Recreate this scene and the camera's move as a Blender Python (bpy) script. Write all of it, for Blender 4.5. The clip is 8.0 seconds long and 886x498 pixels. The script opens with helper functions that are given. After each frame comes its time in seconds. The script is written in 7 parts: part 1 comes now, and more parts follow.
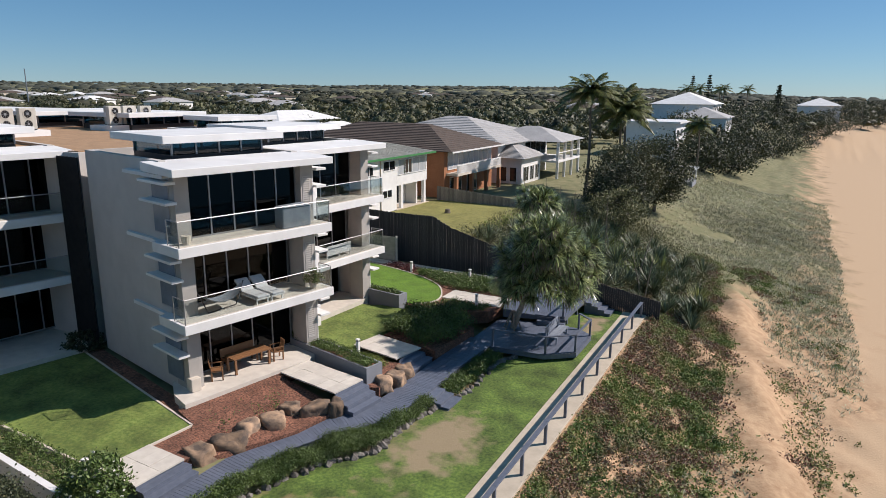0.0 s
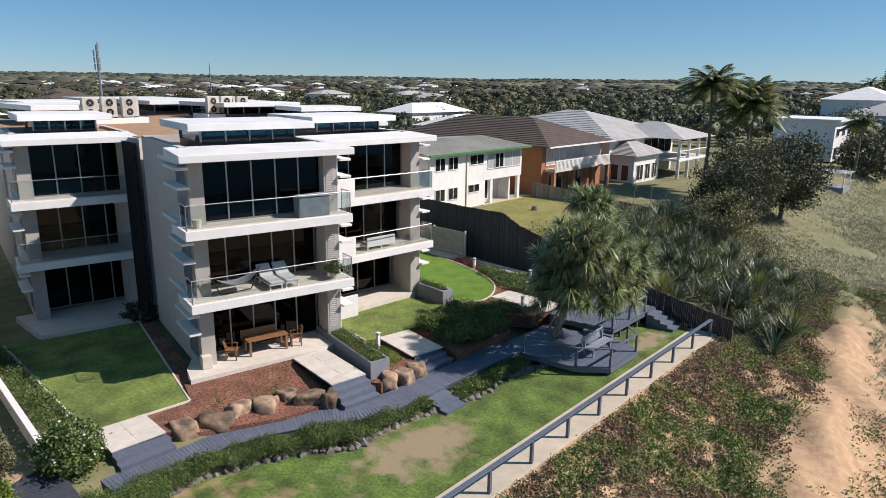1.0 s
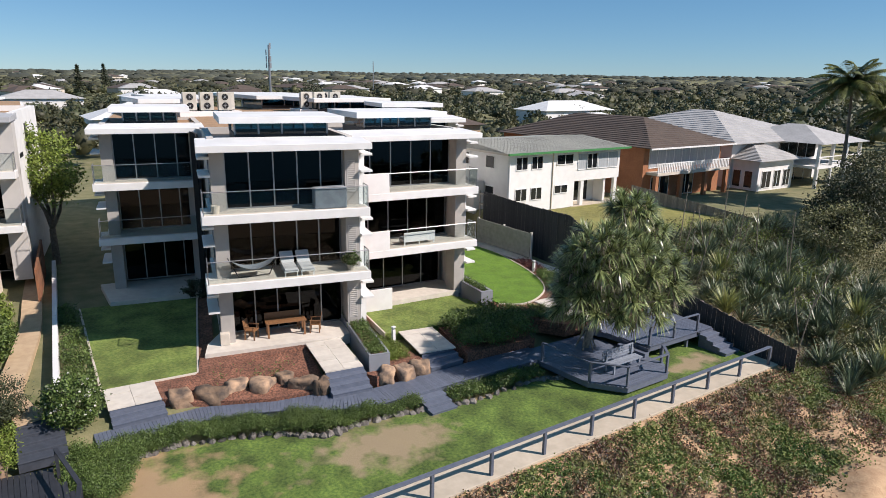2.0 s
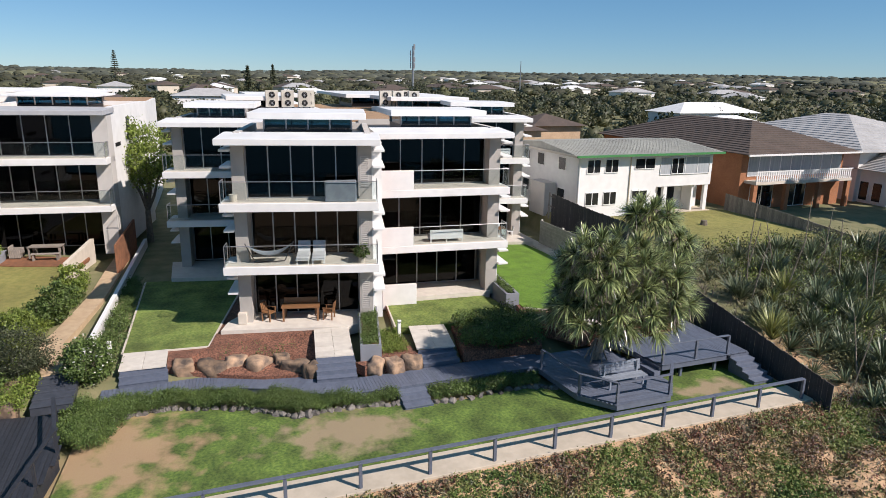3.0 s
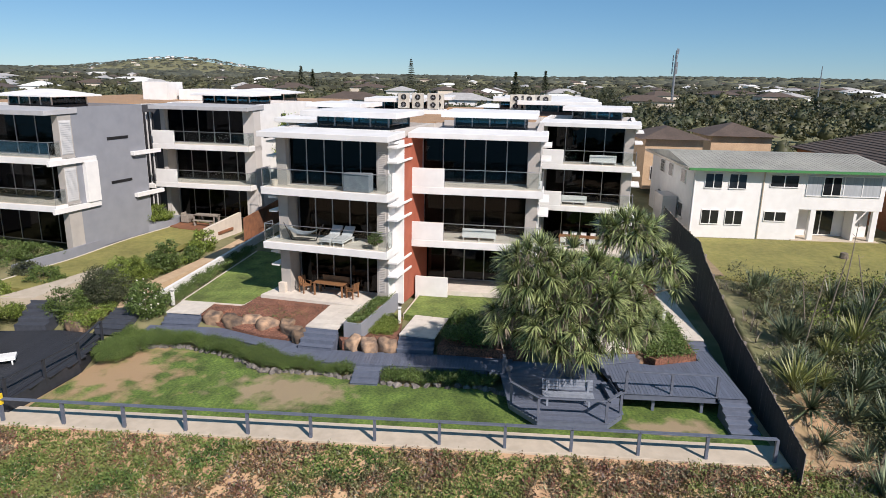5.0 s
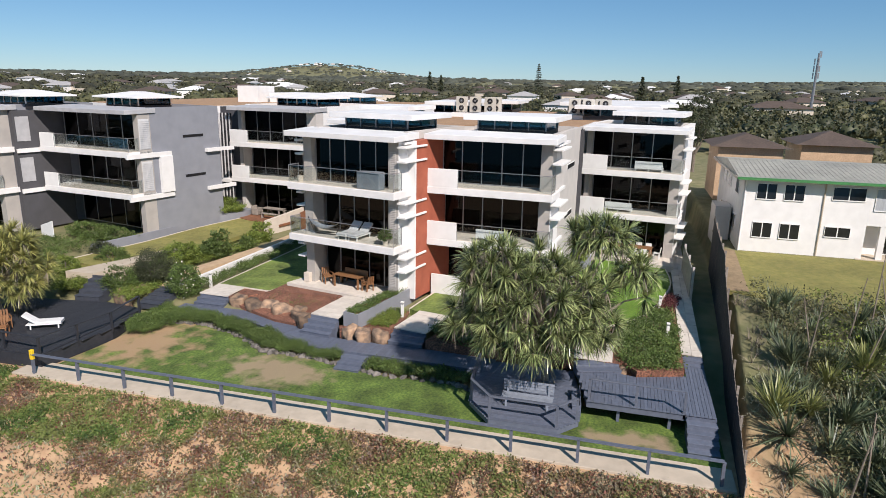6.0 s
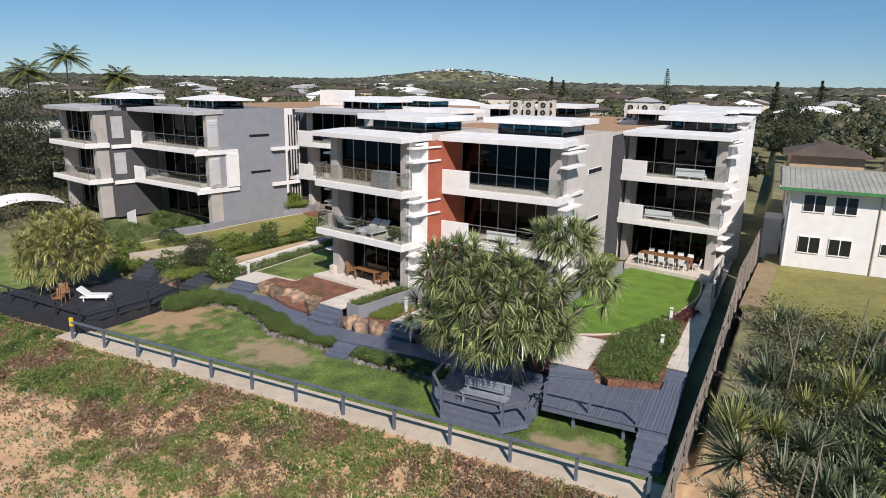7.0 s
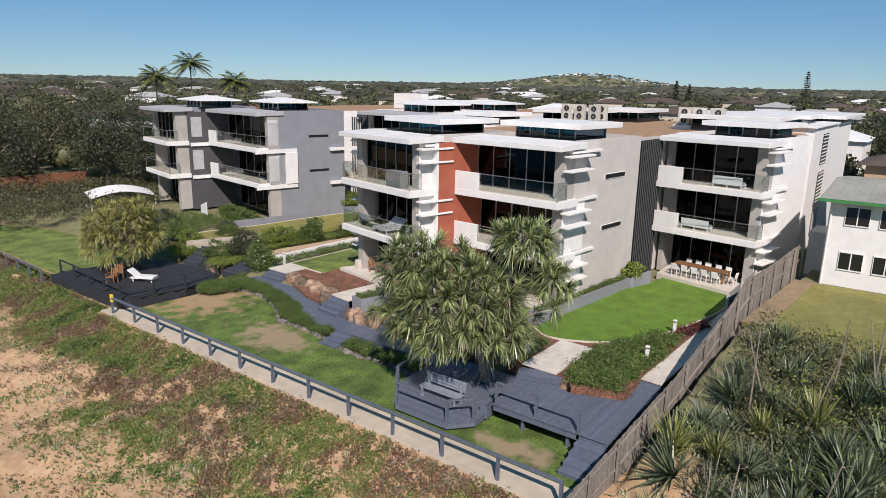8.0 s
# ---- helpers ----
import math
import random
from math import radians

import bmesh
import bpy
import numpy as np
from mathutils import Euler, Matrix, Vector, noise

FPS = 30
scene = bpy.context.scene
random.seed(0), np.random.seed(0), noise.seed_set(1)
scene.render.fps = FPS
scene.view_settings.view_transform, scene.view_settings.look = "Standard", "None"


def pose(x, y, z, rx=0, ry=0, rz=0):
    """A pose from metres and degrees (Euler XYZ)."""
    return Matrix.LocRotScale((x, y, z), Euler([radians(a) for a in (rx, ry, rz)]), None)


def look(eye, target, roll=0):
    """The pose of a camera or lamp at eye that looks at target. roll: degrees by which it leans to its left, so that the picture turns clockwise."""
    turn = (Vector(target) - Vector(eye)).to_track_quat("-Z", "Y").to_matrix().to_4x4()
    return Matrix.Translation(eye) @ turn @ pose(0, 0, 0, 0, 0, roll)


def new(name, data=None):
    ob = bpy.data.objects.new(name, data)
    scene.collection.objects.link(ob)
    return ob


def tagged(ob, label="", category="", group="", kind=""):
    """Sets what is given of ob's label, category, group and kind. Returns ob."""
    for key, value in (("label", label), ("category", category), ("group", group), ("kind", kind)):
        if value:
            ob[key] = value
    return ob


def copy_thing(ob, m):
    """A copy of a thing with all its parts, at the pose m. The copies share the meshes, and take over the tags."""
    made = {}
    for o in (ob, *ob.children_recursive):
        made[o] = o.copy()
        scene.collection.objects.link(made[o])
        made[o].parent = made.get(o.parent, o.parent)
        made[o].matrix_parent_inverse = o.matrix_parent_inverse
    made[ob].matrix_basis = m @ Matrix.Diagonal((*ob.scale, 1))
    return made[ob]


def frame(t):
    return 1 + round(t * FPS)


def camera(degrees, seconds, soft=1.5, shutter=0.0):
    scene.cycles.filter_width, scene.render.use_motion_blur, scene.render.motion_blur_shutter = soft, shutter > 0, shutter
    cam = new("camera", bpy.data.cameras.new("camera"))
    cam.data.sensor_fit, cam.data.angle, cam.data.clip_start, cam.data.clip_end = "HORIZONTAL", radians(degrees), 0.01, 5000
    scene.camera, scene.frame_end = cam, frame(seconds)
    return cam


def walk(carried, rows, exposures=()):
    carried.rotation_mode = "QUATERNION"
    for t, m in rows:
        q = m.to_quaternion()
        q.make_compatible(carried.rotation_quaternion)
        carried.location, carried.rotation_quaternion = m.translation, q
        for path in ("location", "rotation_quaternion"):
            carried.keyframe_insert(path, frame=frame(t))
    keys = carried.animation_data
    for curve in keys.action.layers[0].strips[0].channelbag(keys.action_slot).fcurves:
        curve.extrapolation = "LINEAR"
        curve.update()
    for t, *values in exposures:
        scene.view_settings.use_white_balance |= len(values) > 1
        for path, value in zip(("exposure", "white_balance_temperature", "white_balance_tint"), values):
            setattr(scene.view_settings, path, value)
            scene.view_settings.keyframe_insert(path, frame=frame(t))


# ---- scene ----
cam = camera(68.1, 8.0, soft=0.6)
METRES, EYE, TILT, LEAN, TURN = 53.0, 12.31, 0.0, 0.0, 28.3
ROWS = [
    (0, 0, 0, 0, 0.11, -13.38, -0.48),
    (0.5, 0.0541, 0.0158, -0.0008, 6.75, -13.75, -0.55),
    (1, 0.1095, 0.0346, -0.001, 13.68, -14.05, -0.68),
    (1.5, 0.1662, 0.0573, -0.001, 20.77, -14.26, -0.74),
    (2, 0.2222, 0.0849, -0.0007, 27.7438, -14.4194, -0.8247),
    (2.5, 0.2768, 0.1175, -0.0004, 34.5517, -14.5395, -0.8892),
    (3, 0.3291, 0.1551, -0.0001, 41.14, -14.6, -0.93),
    (3.5, 0.3781, 0.1972, 0.0002, 47.6, -14.66, -0.99),
    (4, 0.4235, 0.2436, 0.0006, 53.75, -14.65, -1.01),
    (4.5, 0.4646, 0.2933, 0.0005, 59.83, -14.58, -1.02),
    (5, 0.5008, 0.3461, 0.0007, 65.7687, -14.4997, -1.0393),
    (5.5, 0.5317, 0.4015, 0.0007, 71.5833, -14.3876, -1.0479),
    (6, 0.5568, 0.459, 0.0007, 77.29, -14.26, -1.06),
    (6.5, 0.5767, 0.5186, 0.0009, 82.9, -14.15, -1.05),
    (7, 0.5897, 0.5795, 0.0009, 88.37, -14.02, -1.06),
    (7.5, 0.596, 0.6416, 0.0011, 93.78, -13.94, -1.06),
    (8, 0.5961, 0.7039, 0.0012, 99.14, -13.84, -1.05),
]
walk(cam, [(t, pose(0, 0, EYE, TILT, LEAN, TURN) @ pose(METRES * x, METRES * y, METRES * z, 90 + pitch, roll, yaw)) for t, x, y, z, yaw, pitch, roll in ROWS],
     exposures=[(0.0, 0.22), (1.5, 0.40), (4.5, 0.36), (6.5, 0.28), (8.0, 0.15)])


# ---- light ----
SUN_TO = Vector((0.75, 0.66, 0.0)).normalized() * math.cos(radians(41)) + Vector((0, 0, math.sin(radians(41))))
world = bpy.data.worlds.new("world")
scene.world = world
world.use_nodes = True
wn = world.node_tree
sky = wn.nodes.new("ShaderNodeTexSky")
sky.sky_type, sky.sun_disc = "NISHITA", False
sky.sun_elevation, sky.sun_rotation = radians(41), math.atan2(SUN_TO.x, SUN_TO.y)
sky.air_density, sky.dust_density, sky.ozone_density = 0.75, 0.0, 2.5
tint = wn.nodes.new("ShaderNodeMixRGB")
tint.blend_type = "MULTIPLY"
tint.inputs[0].default_value = 1.0
tint.inputs[2].default_value = (0.80, 0.90, 1.02, 1)
wn.links.new(sky.outputs[0], tint.inputs[1])
veil = wn.nodes.new("ShaderNodeMixRGB")
veil.blend_type = "ADD"
veil.inputs[0].default_value = 1.0
veil.inputs[2].default_value = (0.35, 1.7, 3.0, 1)
wn.links.new(tint.outputs[0], veil.inputs[1])
wn.links.new(veil.outputs[0], wn.nodes["Background"].inputs[0])
wn.nodes["Background"].inputs[1].default_value = 0.049
sun = new("sun", bpy.data.lights.new("sun", "SUN"))
sun.data.energy, sun.data.angle, sun.data.color = 5.0, radians(0.55), (1.0, 0.897, 0.838)
sun.matrix_world = look(SUN_TO * 100, (0, 0, 0))


# ---- materials ----
def mat(name, c1, c2=None, scale=4.0, rough=0.7, bump=0.0, bump_scale=None, metal=0.0, big=0.0, random_obj=0.0,
        island=0.0, spec=0.5, stretch=None, back=0.0):
    """Two colours mixed by fine noise, shifted by broad noise, by object and by island, with fine relief."""
    m = bpy.data.materials.new(name)
    m.use_nodes = True
    t, n = m.node_tree, m.node_tree.nodes
    b = n["Principled BSDF"]
    b.inputs["Roughness"].default_value, b.inputs["Metallic"].default_value = rough, metal
    b.inputs["Specular IOR Level"].default_value = spec
    c2 = c2 or tuple(v * 0.8 for v in c1)
    geo = n.new("ShaderNodeNewGeometry")
    src = geo.outputs["Position"]
    if stretch:
        mp = n.new("ShaderNodeMapping")
        mp.inputs["Scale"].default_value = stretch
        t.links.new(src, mp.inputs["Vector"])
        src = mp.outputs[0]
    nz = n.new("ShaderNodeTexNoise")
    nz.inputs["Scale"].default_value, nz.inputs["Detail"].default_value = scale, 6
    t.links.new(src, nz.inputs["Vector"])
    ramp = n.new("ShaderNodeValToRGB")
    ramp.color_ramp.elements[0].position, ramp.color_ramp.elements[1].position = 0.35, 0.65
    ramp.color_ramp.elements[0].color, ramp.color_ramp.elements[1].color = (*c1, 1), (*c2, 1)
    t.links.new(nz.outputs[0], ramp.inputs[0])
    col = ramp.outputs[0]

    def shade(value, amount, col):
        hsv = n.new("ShaderNodeHueSaturation")
        mr = n.new("ShaderNodeMapRange")
        mr.inputs["From Min"].default_value, mr.inputs["From Max"].default_value = (0.3, 0.7) if value[1] else (0, 1)
        mr.inputs["To Min"].default_value, mr.inputs["To Max"].default_value = 1 - amount, 1 + amount
        t.links.new(value[0], mr.inputs["Value"])
        t.links.new(mr.outputs[0], hsv.inputs["Value"])
        t.links.new(col, hsv.inputs["Color"])
        return hsv.outputs[0]
    if big:
        n2 = n.new("ShaderNodeTexNoise")
        n2.inputs["Scale"].default_value, n2.inputs["Detail"].default_value = scale / 9, 3
        t.links.new(geo.outputs["Position"], n2.inputs["Vector"])
        col = shade((n2.outputs[0], True), big, col)
    if random_obj:
        oi = n.new("ShaderNodeObjectInfo")
        col = shade((oi.outputs["Random"], False), random_obj, col)
    if island:
        col = shade((geo.outputs["Random Per Island"], False), island, col)
    t.links.new(col, b.inputs["Base Color"])
    if bump:
        nb = n.new("ShaderNodeTexNoise")
        nb.inputs["Scale"].default_value, nb.inputs["Detail"].default_value = bump_scale or scale * 3, 5
        t.links.new(src, nb.inputs["Vector"])
        bp = n.new("ShaderNodeBump")
        bp.inputs["Strength"].default_value, bp.inputs["Distance"].default_value = bump, 0.03
        t.links.new(nb.outputs[0], bp.inputs["Height"])
        t.links.new(bp.outputs[0], b.inputs["Normal"])
    if back:
        tr = n.new("ShaderNodeBsdfTranslucent")
        t.links.new(col, tr.inputs["Color"])
        mx = n.new("ShaderNodeMixShader")
        mx.inputs[0].default_value = back
        t.links.new(b.outputs[0], mx.inputs[1])
        t.links.new(tr.outputs[0], mx.inputs[2])
        t.links.new(mx.outputs[0], n["Material Output"].inputs[0])
    return m


def glass(name, tint, gloss=1.0, rough=0.02):
    m = bpy.data.materials.new(name)
    m.use_nodes = True
    t, n = m.node_tree, m.node_tree.nodes
    n.remove(n["Principled BSDF"])
    tr, gl, mx, fr = (n.new("ShaderNodeBsdfTransparent"), n.new("ShaderNodeBsdfGlossy"), n.new("ShaderNodeMixShader"), n.new("ShaderNodeFresnel"))
    tr.inputs[0].default_value = (*tint, 1)
    gl.inputs["Roughness"].default_value = rough
    fr.inputs[0].default_value = 1.5
    sc = n.new("ShaderNodeMath")
    sc.operation = "MULTIPLY"
    sc.inputs[1].default_value = gloss
    t.links.new(fr.outputs[0], sc.inputs[0])
    t.links.new(sc.outputs[0], mx.inputs[0])
    t.links.new(tr.outputs[0], mx.inputs[1])
    t.links.new(gl.outputs[0], mx.inputs[2])
    t.links.new(mx.outputs[0], n["Material Output"].inputs[0])
    return m


WHITE = mat("white_render", (0.74, 0.73, 0.715), (0.68, 0.67, 0.655), 1.5, 0.75, 0.1, 30, big=0.03)
ROOFWHITE = mat("white_roof", (0.74, 0.735, 0.725), (0.65, 0.645, 0.635), 0.8, 0.6, big=0.05)
TAUPE = mat("taupe_render", (0.52, 0.49, 0.46), (0.47, 0.445, 0.42), 1.2, 0.85, 0.15, 40, big=0.05)
PIER = mat("pier_render", (0.40, 0.37, 0.34), (0.35, 0.33, 0.305), 1.5, 0.85, 0.15, 40, big=0.05)
TERRA = mat("terracotta_render", (0.36, 0.10, 0.055), (0.30, 0.08, 0.045), 1.5, 0.85, 0.15, 40, big=0.06)
GREYWALL = mat("grey_render", (0.232, 0.242, 0.268), (0.208, 0.217, 0.242), 1.2, 0.85, 0.12, 40, big=0.04)
DARKWALL = mat("dark_grey_render", (0.07, 0.07, 0.078), (0.06, 0.06, 0.065), 1.2, 0.85, 0.1, 40)
# Near-black for recess backs, slot panes and fan openings; recess shade put into it.
BLACK = mat("opening_black", (0.013, 0.013, 0.015), (0.02, 0.02, 0.021), 3, 0.8, spec=0.15)
ALU = mat("aluminium_frame", (0.33, 0.33, 0.34), (0.28, 0.28, 0.29), 5, 0.4, metal=0.6)
DARKALU = mat("dark_frame", (0.05, 0.05, 0.055), (0.04, 0.04, 0.045), 5, 0.4, metal=0.4)
GLASS = glass("tinted_glass", (0.05, 0.06, 0.075), 0.5)
CLEAR = glass("clear_glass", (0.84, 0.88, 0.88), 0.35)
BLUEGLASS = glass("blue_glass", (0.10, 0.26, 0.36), 1.0)
TILEFLOOR = mat("pale_paving", (0.62, 0.57, 0.50), (0.54, 0.49, 0.43), 2.5, 0.7, 0.15, 30, big=0.06, random_obj=0.05)
# Unlit rooms behind the glass: their dimness is put into this dark wall colour.
INSIDE = mat("dimmed_interior", (0.20, 0.18, 0.16), (0.16, 0.15, 0.135), 2, 0.9)
GRAVEL = mat("roof_gravel", (0.40, 0.25, 0.14), (0.28, 0.175, 0.10), 14, 0.95, 0.5, 40, big=0.15)
DECKBLUE = mat("blue_grey_deck", (0.118, 0.136, 0.182), (0.098, 0.114, 0.154), 5, 0.5, 0.12, 60, random_obj=0.10, stretch=(1, 1, 1))
RAILPAINT = mat("blue_grey_rail", (0.115, 0.130, 0.168), (0.090, 0.104, 0.138), 5, 0.5, 0.1, 60)
CONCRETE = mat("sandy_concrete", (0.50, 0.43, 0.34), (0.43, 0.37, 0.29), 2.5, 0.9, 0.25, 30, big=0.10)


def ground_mat():
    """Sand seaward, dry turf and leaf litter inland, with a ragged border."""
    m = mat("ground_cover", (0.47, 0.318, 0.188), (0.36, 0.225, 0.128), 2.6, 0.95, 0.7, 9, big=0.12)
    t, n = m.node_tree, m.node_tree.nodes
    b = n["Principled BSDF"]
    old = b.inputs["Base Color"].links[0].from_socket
    geo = n.new("ShaderNodeNewGeometry")
    sep = n.new("ShaderNodeSeparateXYZ")
    t.links.new(geo.outputs["Position"], sep.inputs[0])
    nz = n.new("ShaderNodeTexNoise")
    nz.inputs["Scale"].default_value, nz.inputs["Detail"].default_value = 0.35, 8
    t.links.new(geo.outputs["Position"], nz.inputs["Vector"])
    ad = n.new("ShaderNodeMath")
    ad.operation = "MULTIPLY_ADD"
    ad.inputs[1].default_value = 14.0
    t.links.new(nz.outputs[0], ad.inputs[0])
    t.links.new(sep.outputs["X"], ad.inputs[2])
    north = n.new("ShaderNodeMapRange")
    north.inputs["From Min"].default_value, north.inputs["From Max"].default_value = 42.0, 60.0
    north.inputs["To Min"].default_value, north.inputs["To Max"].default_value = 0.0, 13.5
    t.links.new(sep.outputs["Y"], north.inputs["Value"])
    sh = n.new("ShaderNodeMath")
    sh.operation = "SUBTRACT"
    t.links.new(ad.outputs[0], sh.inputs[0])
    t.links.new(north.outputs[0], sh.inputs[1])
    mr = n.new("ShaderNodeMapRange")
    mr.inputs["From Min"].default_value, mr.inputs["From Max"].default_value = -6.5, -1.5
    t.links.new(sh.outputs[0], mr.inputs["Value"])
    beach = n.new("ShaderNodeMapRange")
    beach.inputs["From Min"].default_value, beach.inputs["From Max"].default_value = 9.5, 12.5
    t.links.new(ad.outputs[0], beach.inputs["Value"])
    bm = n.new("ShaderNodeMixRGB")
    bm.inputs[2].default_value = (0.455, 0.318, 0.195, 1)
    t.links.new(beach.outputs[0], bm.inputs[0])
    t.links.new(old, bm.inputs[1])
    old = bm.outputs[0]
    turf = n.new("ShaderNodeTexNoise")
    turf.inputs["Scale"].default_value, turf.inputs["Detail"].default_value = 0.9, 8
    t.links.new(geo.outputs["Position"], turf.inputs["Vector"])
    rp = n.new("ShaderNodeValToRGB")
    rp.color_ramp.elements[0].position, rp.color_ramp.elements[1].position = 0.3, 0.7
    rp.color_ramp.elements[0].color, rp.color_ramp.elements[1].color = (0.115, 0.125, 0.052, 1), (0.225, 0.20, 0.105, 1)
    t.links.new(turf.outputs[0], rp.inputs[0])
    mx = n.new("ShaderNodeMixRGB")
    t.links.new(mr.outputs[0], mx.inputs[0])
    t.links.new(rp.outputs[0], mx.inputs[1])
    t.links.new(old, mx.inputs[2])
    t.links.new(mx.outputs[0], b.inputs["Base Color"])
    return m


GROUND = ground_mat()
MULCH = mat("red_mulch", (0.29, 0.128, 0.080), (0.075, 0.036, 0.024), 13, 0.95, 1.0, 45, big=0.3)
ROCK = mat("garden_rock", (0.31, 0.205, 0.13), (0.10, 0.075, 0.060), 2.6, 0.9, 0.9, 10, random_obj=0.35, big=0.3)
GREYROCK = mat("grey_stone", (0.20, 0.18, 0.16), (0.095, 0.085, 0.078), 5, 0.9, 0.9, 18, random_obj=0.4)
TIMBER = mat("oiled_timber", (0.25, 0.125, 0.055), (0.17, 0.08, 0.035), 6, 0.55, 0.15, 40, stretch=(1, 8, 8), random_obj=0.12)
PALING = mat("weathered_paling", (0.27, 0.235, 0.20), (0.18, 0.16, 0.14), 4, 0.9, 0.35, 30, stretch=(6, 6, 1), random_obj=0.25)
BROWNTILE = mat("brown_roof_tile", (0.105, 0.075, 0.058), (0.07, 0.052, 0.042), 6, 0.8, 0.2, 30, big=0.15)
GREYTILE = mat("grey_roof_tile", (0.42, 0.41, 0.40), (0.33, 0.32, 0.315), 6, 0.7, 0.2, 30, big=0.12)
BRICK = mat("orange_brick", (0.37, 0.165, 0.080), (0.29, 0.12, 0.058), 9, 0.9, 0.3, 30, big=0.1)
TANBRICK = mat("tan_brick", (0.50, 0.36, 0.235), (0.42, 0.295, 0.19), 9, 0.9, 0.3, 30, big=0.1)
CREAM = mat("cream_wall", (0.58, 0.52, 0.44), (0.52, 0.46, 0.39), 2, 0.85, big=0.06)
METALROOF = mat("grey_metal_roof", (0.36, 0.35, 0.30), (0.29, 0.285, 0.25), 2.5, 0.6, big=0.15)
GREEN = mat("green_gutter", (0.06, 0.22, 0.07), (0.05, 0.18, 0.06), 5, 0.5)
YELLOW = mat("yellow_sleeve", (0.75, 0.52, 0.02), (0.68, 0.46, 0.02), 5, 0.6)
FABRIC = mat("pale_cushion", (0.55, 0.55, 0.56), (0.47, 0.47, 0.48), 6, 0.9, 0.2, 60)
GREYFAB = mat("grey_cover", (0.22, 0.25, 0.28), (0.17, 0.19, 0.22), 3, 0.6, 0.3, 12)
WHITEPLASTIC = mat("white_plastic", (0.75, 0.75, 0.74), (0.69, 0.69, 0.68), 6, 0.4)
RUST = mat("rusty_panel", (0.25, 0.105, 0.05), (0.17, 0.075, 0.04), 3, 0.9, 0.3, 20, big=0.2)
SOIL = mat("bare_soil", (0.30, 0.22, 0.13), (0.23, 0.17, 0.10), 3, 0.95, 0.5, 25, big=0.15)
TURF = mat("green_lawn", (0.180, 0.225, 0.052), (0.100, 0.150, 0.030), 7.0, 0.95, 1.0, 60, big=0.42)
NORTHTURF = mat("lush_lawn", (0.140, 0.240, 0.022), (0.085, 0.175, 0.017), 9.0, 0.95, 1.0, 70, big=0.22)
DRYTURF = mat("dry_lawn", (0.26, 0.235, 0.070), (0.19, 0.185, 0.05), 3, 0.95, 1.0, 60, big=0.2)
BARK = mat("grey_bark", (0.20, 0.165, 0.13), (0.12, 0.10, 0.08), 7, 0.95, 0.6, 25)
PANDAN = mat("pandanus_leaf", (0.310, 0.350, 0.150), (0.105, 0.140, 0.055), 2, 0.25, island=0.8, back=0.06, big=0.15)
GOLDPANDAN = mat("golden_pandanus_leaf", (0.38, 0.36, 0.12), (0.20, 0.22, 0.075), 2, 0.35, island=0.6, back=0.15, big=0.15)
PALEBARK = mat("pale_pandanus_bark", (0.36, 0.31, 0.25), (0.22, 0.185, 0.15), 7, 0.95, 0.6, 25)
AGAVE = mat("agave_leaf", (0.155, 0.190, 0.105), (0.066, 0.090, 0.046), 2, 0.42, island=0.55, back=0.06, random_obj=0.15)
YUCCA = mat("yellow_agave_leaf", (0.28, 0.29, 0.09), (0.18, 0.20, 0.065), 2, 0.45, island=0.4, back=0.15)
DRYLEAF = mat("dry_stalks", (0.26, 0.22, 0.17), (0.17, 0.14, 0.11), 3, 0.9, island=0.4)
SCRUBLEAF = mat("scrub_leaf", (0.165, 0.165, 0.070), (0.10, 0.105, 0.045), 1.0, 0.6, island=0.55, back=0.15, big=0.3)
LEAF = mat("shrub_leaf", (0.115, 0.165, 0.040), (0.075, 0.118, 0.028), 1.5, 0.55, island=0.5, back=0.2, big=0.2)
BRIGHTLEAF = mat("bright_shrub_leaf", (0.200, 0.250, 0.046), (0.135, 0.190, 0.034), 1.5, 0.55, island=0.5, back=0.25, big=0.2)
DARKLEAF = mat("dark_tree_leaf", (0.062, 0.072, 0.032), (0.030, 0.038, 0.017), 1.0, 0.6, island=0.5, back=0.12, big=0.25)
OLIVELEAF = mat("olive_tree_leaf", (0.096, 0.096, 0.043), (0.060, 0.064, 0.028), 0.8, 0.6, island=0.5, back=0.15, big=0.3)
REDLEAF = mat("red_leaf", (0.13, 0.035, 0.035), (0.085, 0.025, 0.028), 2, 0.6, island=0.5, back=0.15)
PALMLEAF = mat("palm_leaf", (0.150, 0.165, 0.050), (0.080, 0.095, 0.028), 2, 0.5, island=0.45, back=0.2)
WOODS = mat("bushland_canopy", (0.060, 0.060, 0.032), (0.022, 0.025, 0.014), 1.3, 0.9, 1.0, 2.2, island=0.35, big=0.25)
# Distance haze is put into this paler, greyer canopy colour.
HAZEWOODS = mat("hazed_canopy", (0.074, 0.078, 0.056), (0.042, 0.048, 0.036), 0.35, 0.95, 1.0, 0.6, island=0.3, big=0.25)
FLOWER = mat("white_flowers", (0.70, 0.68, 0.62), (0.6, 0.57, 0.5), 8, 0.8)


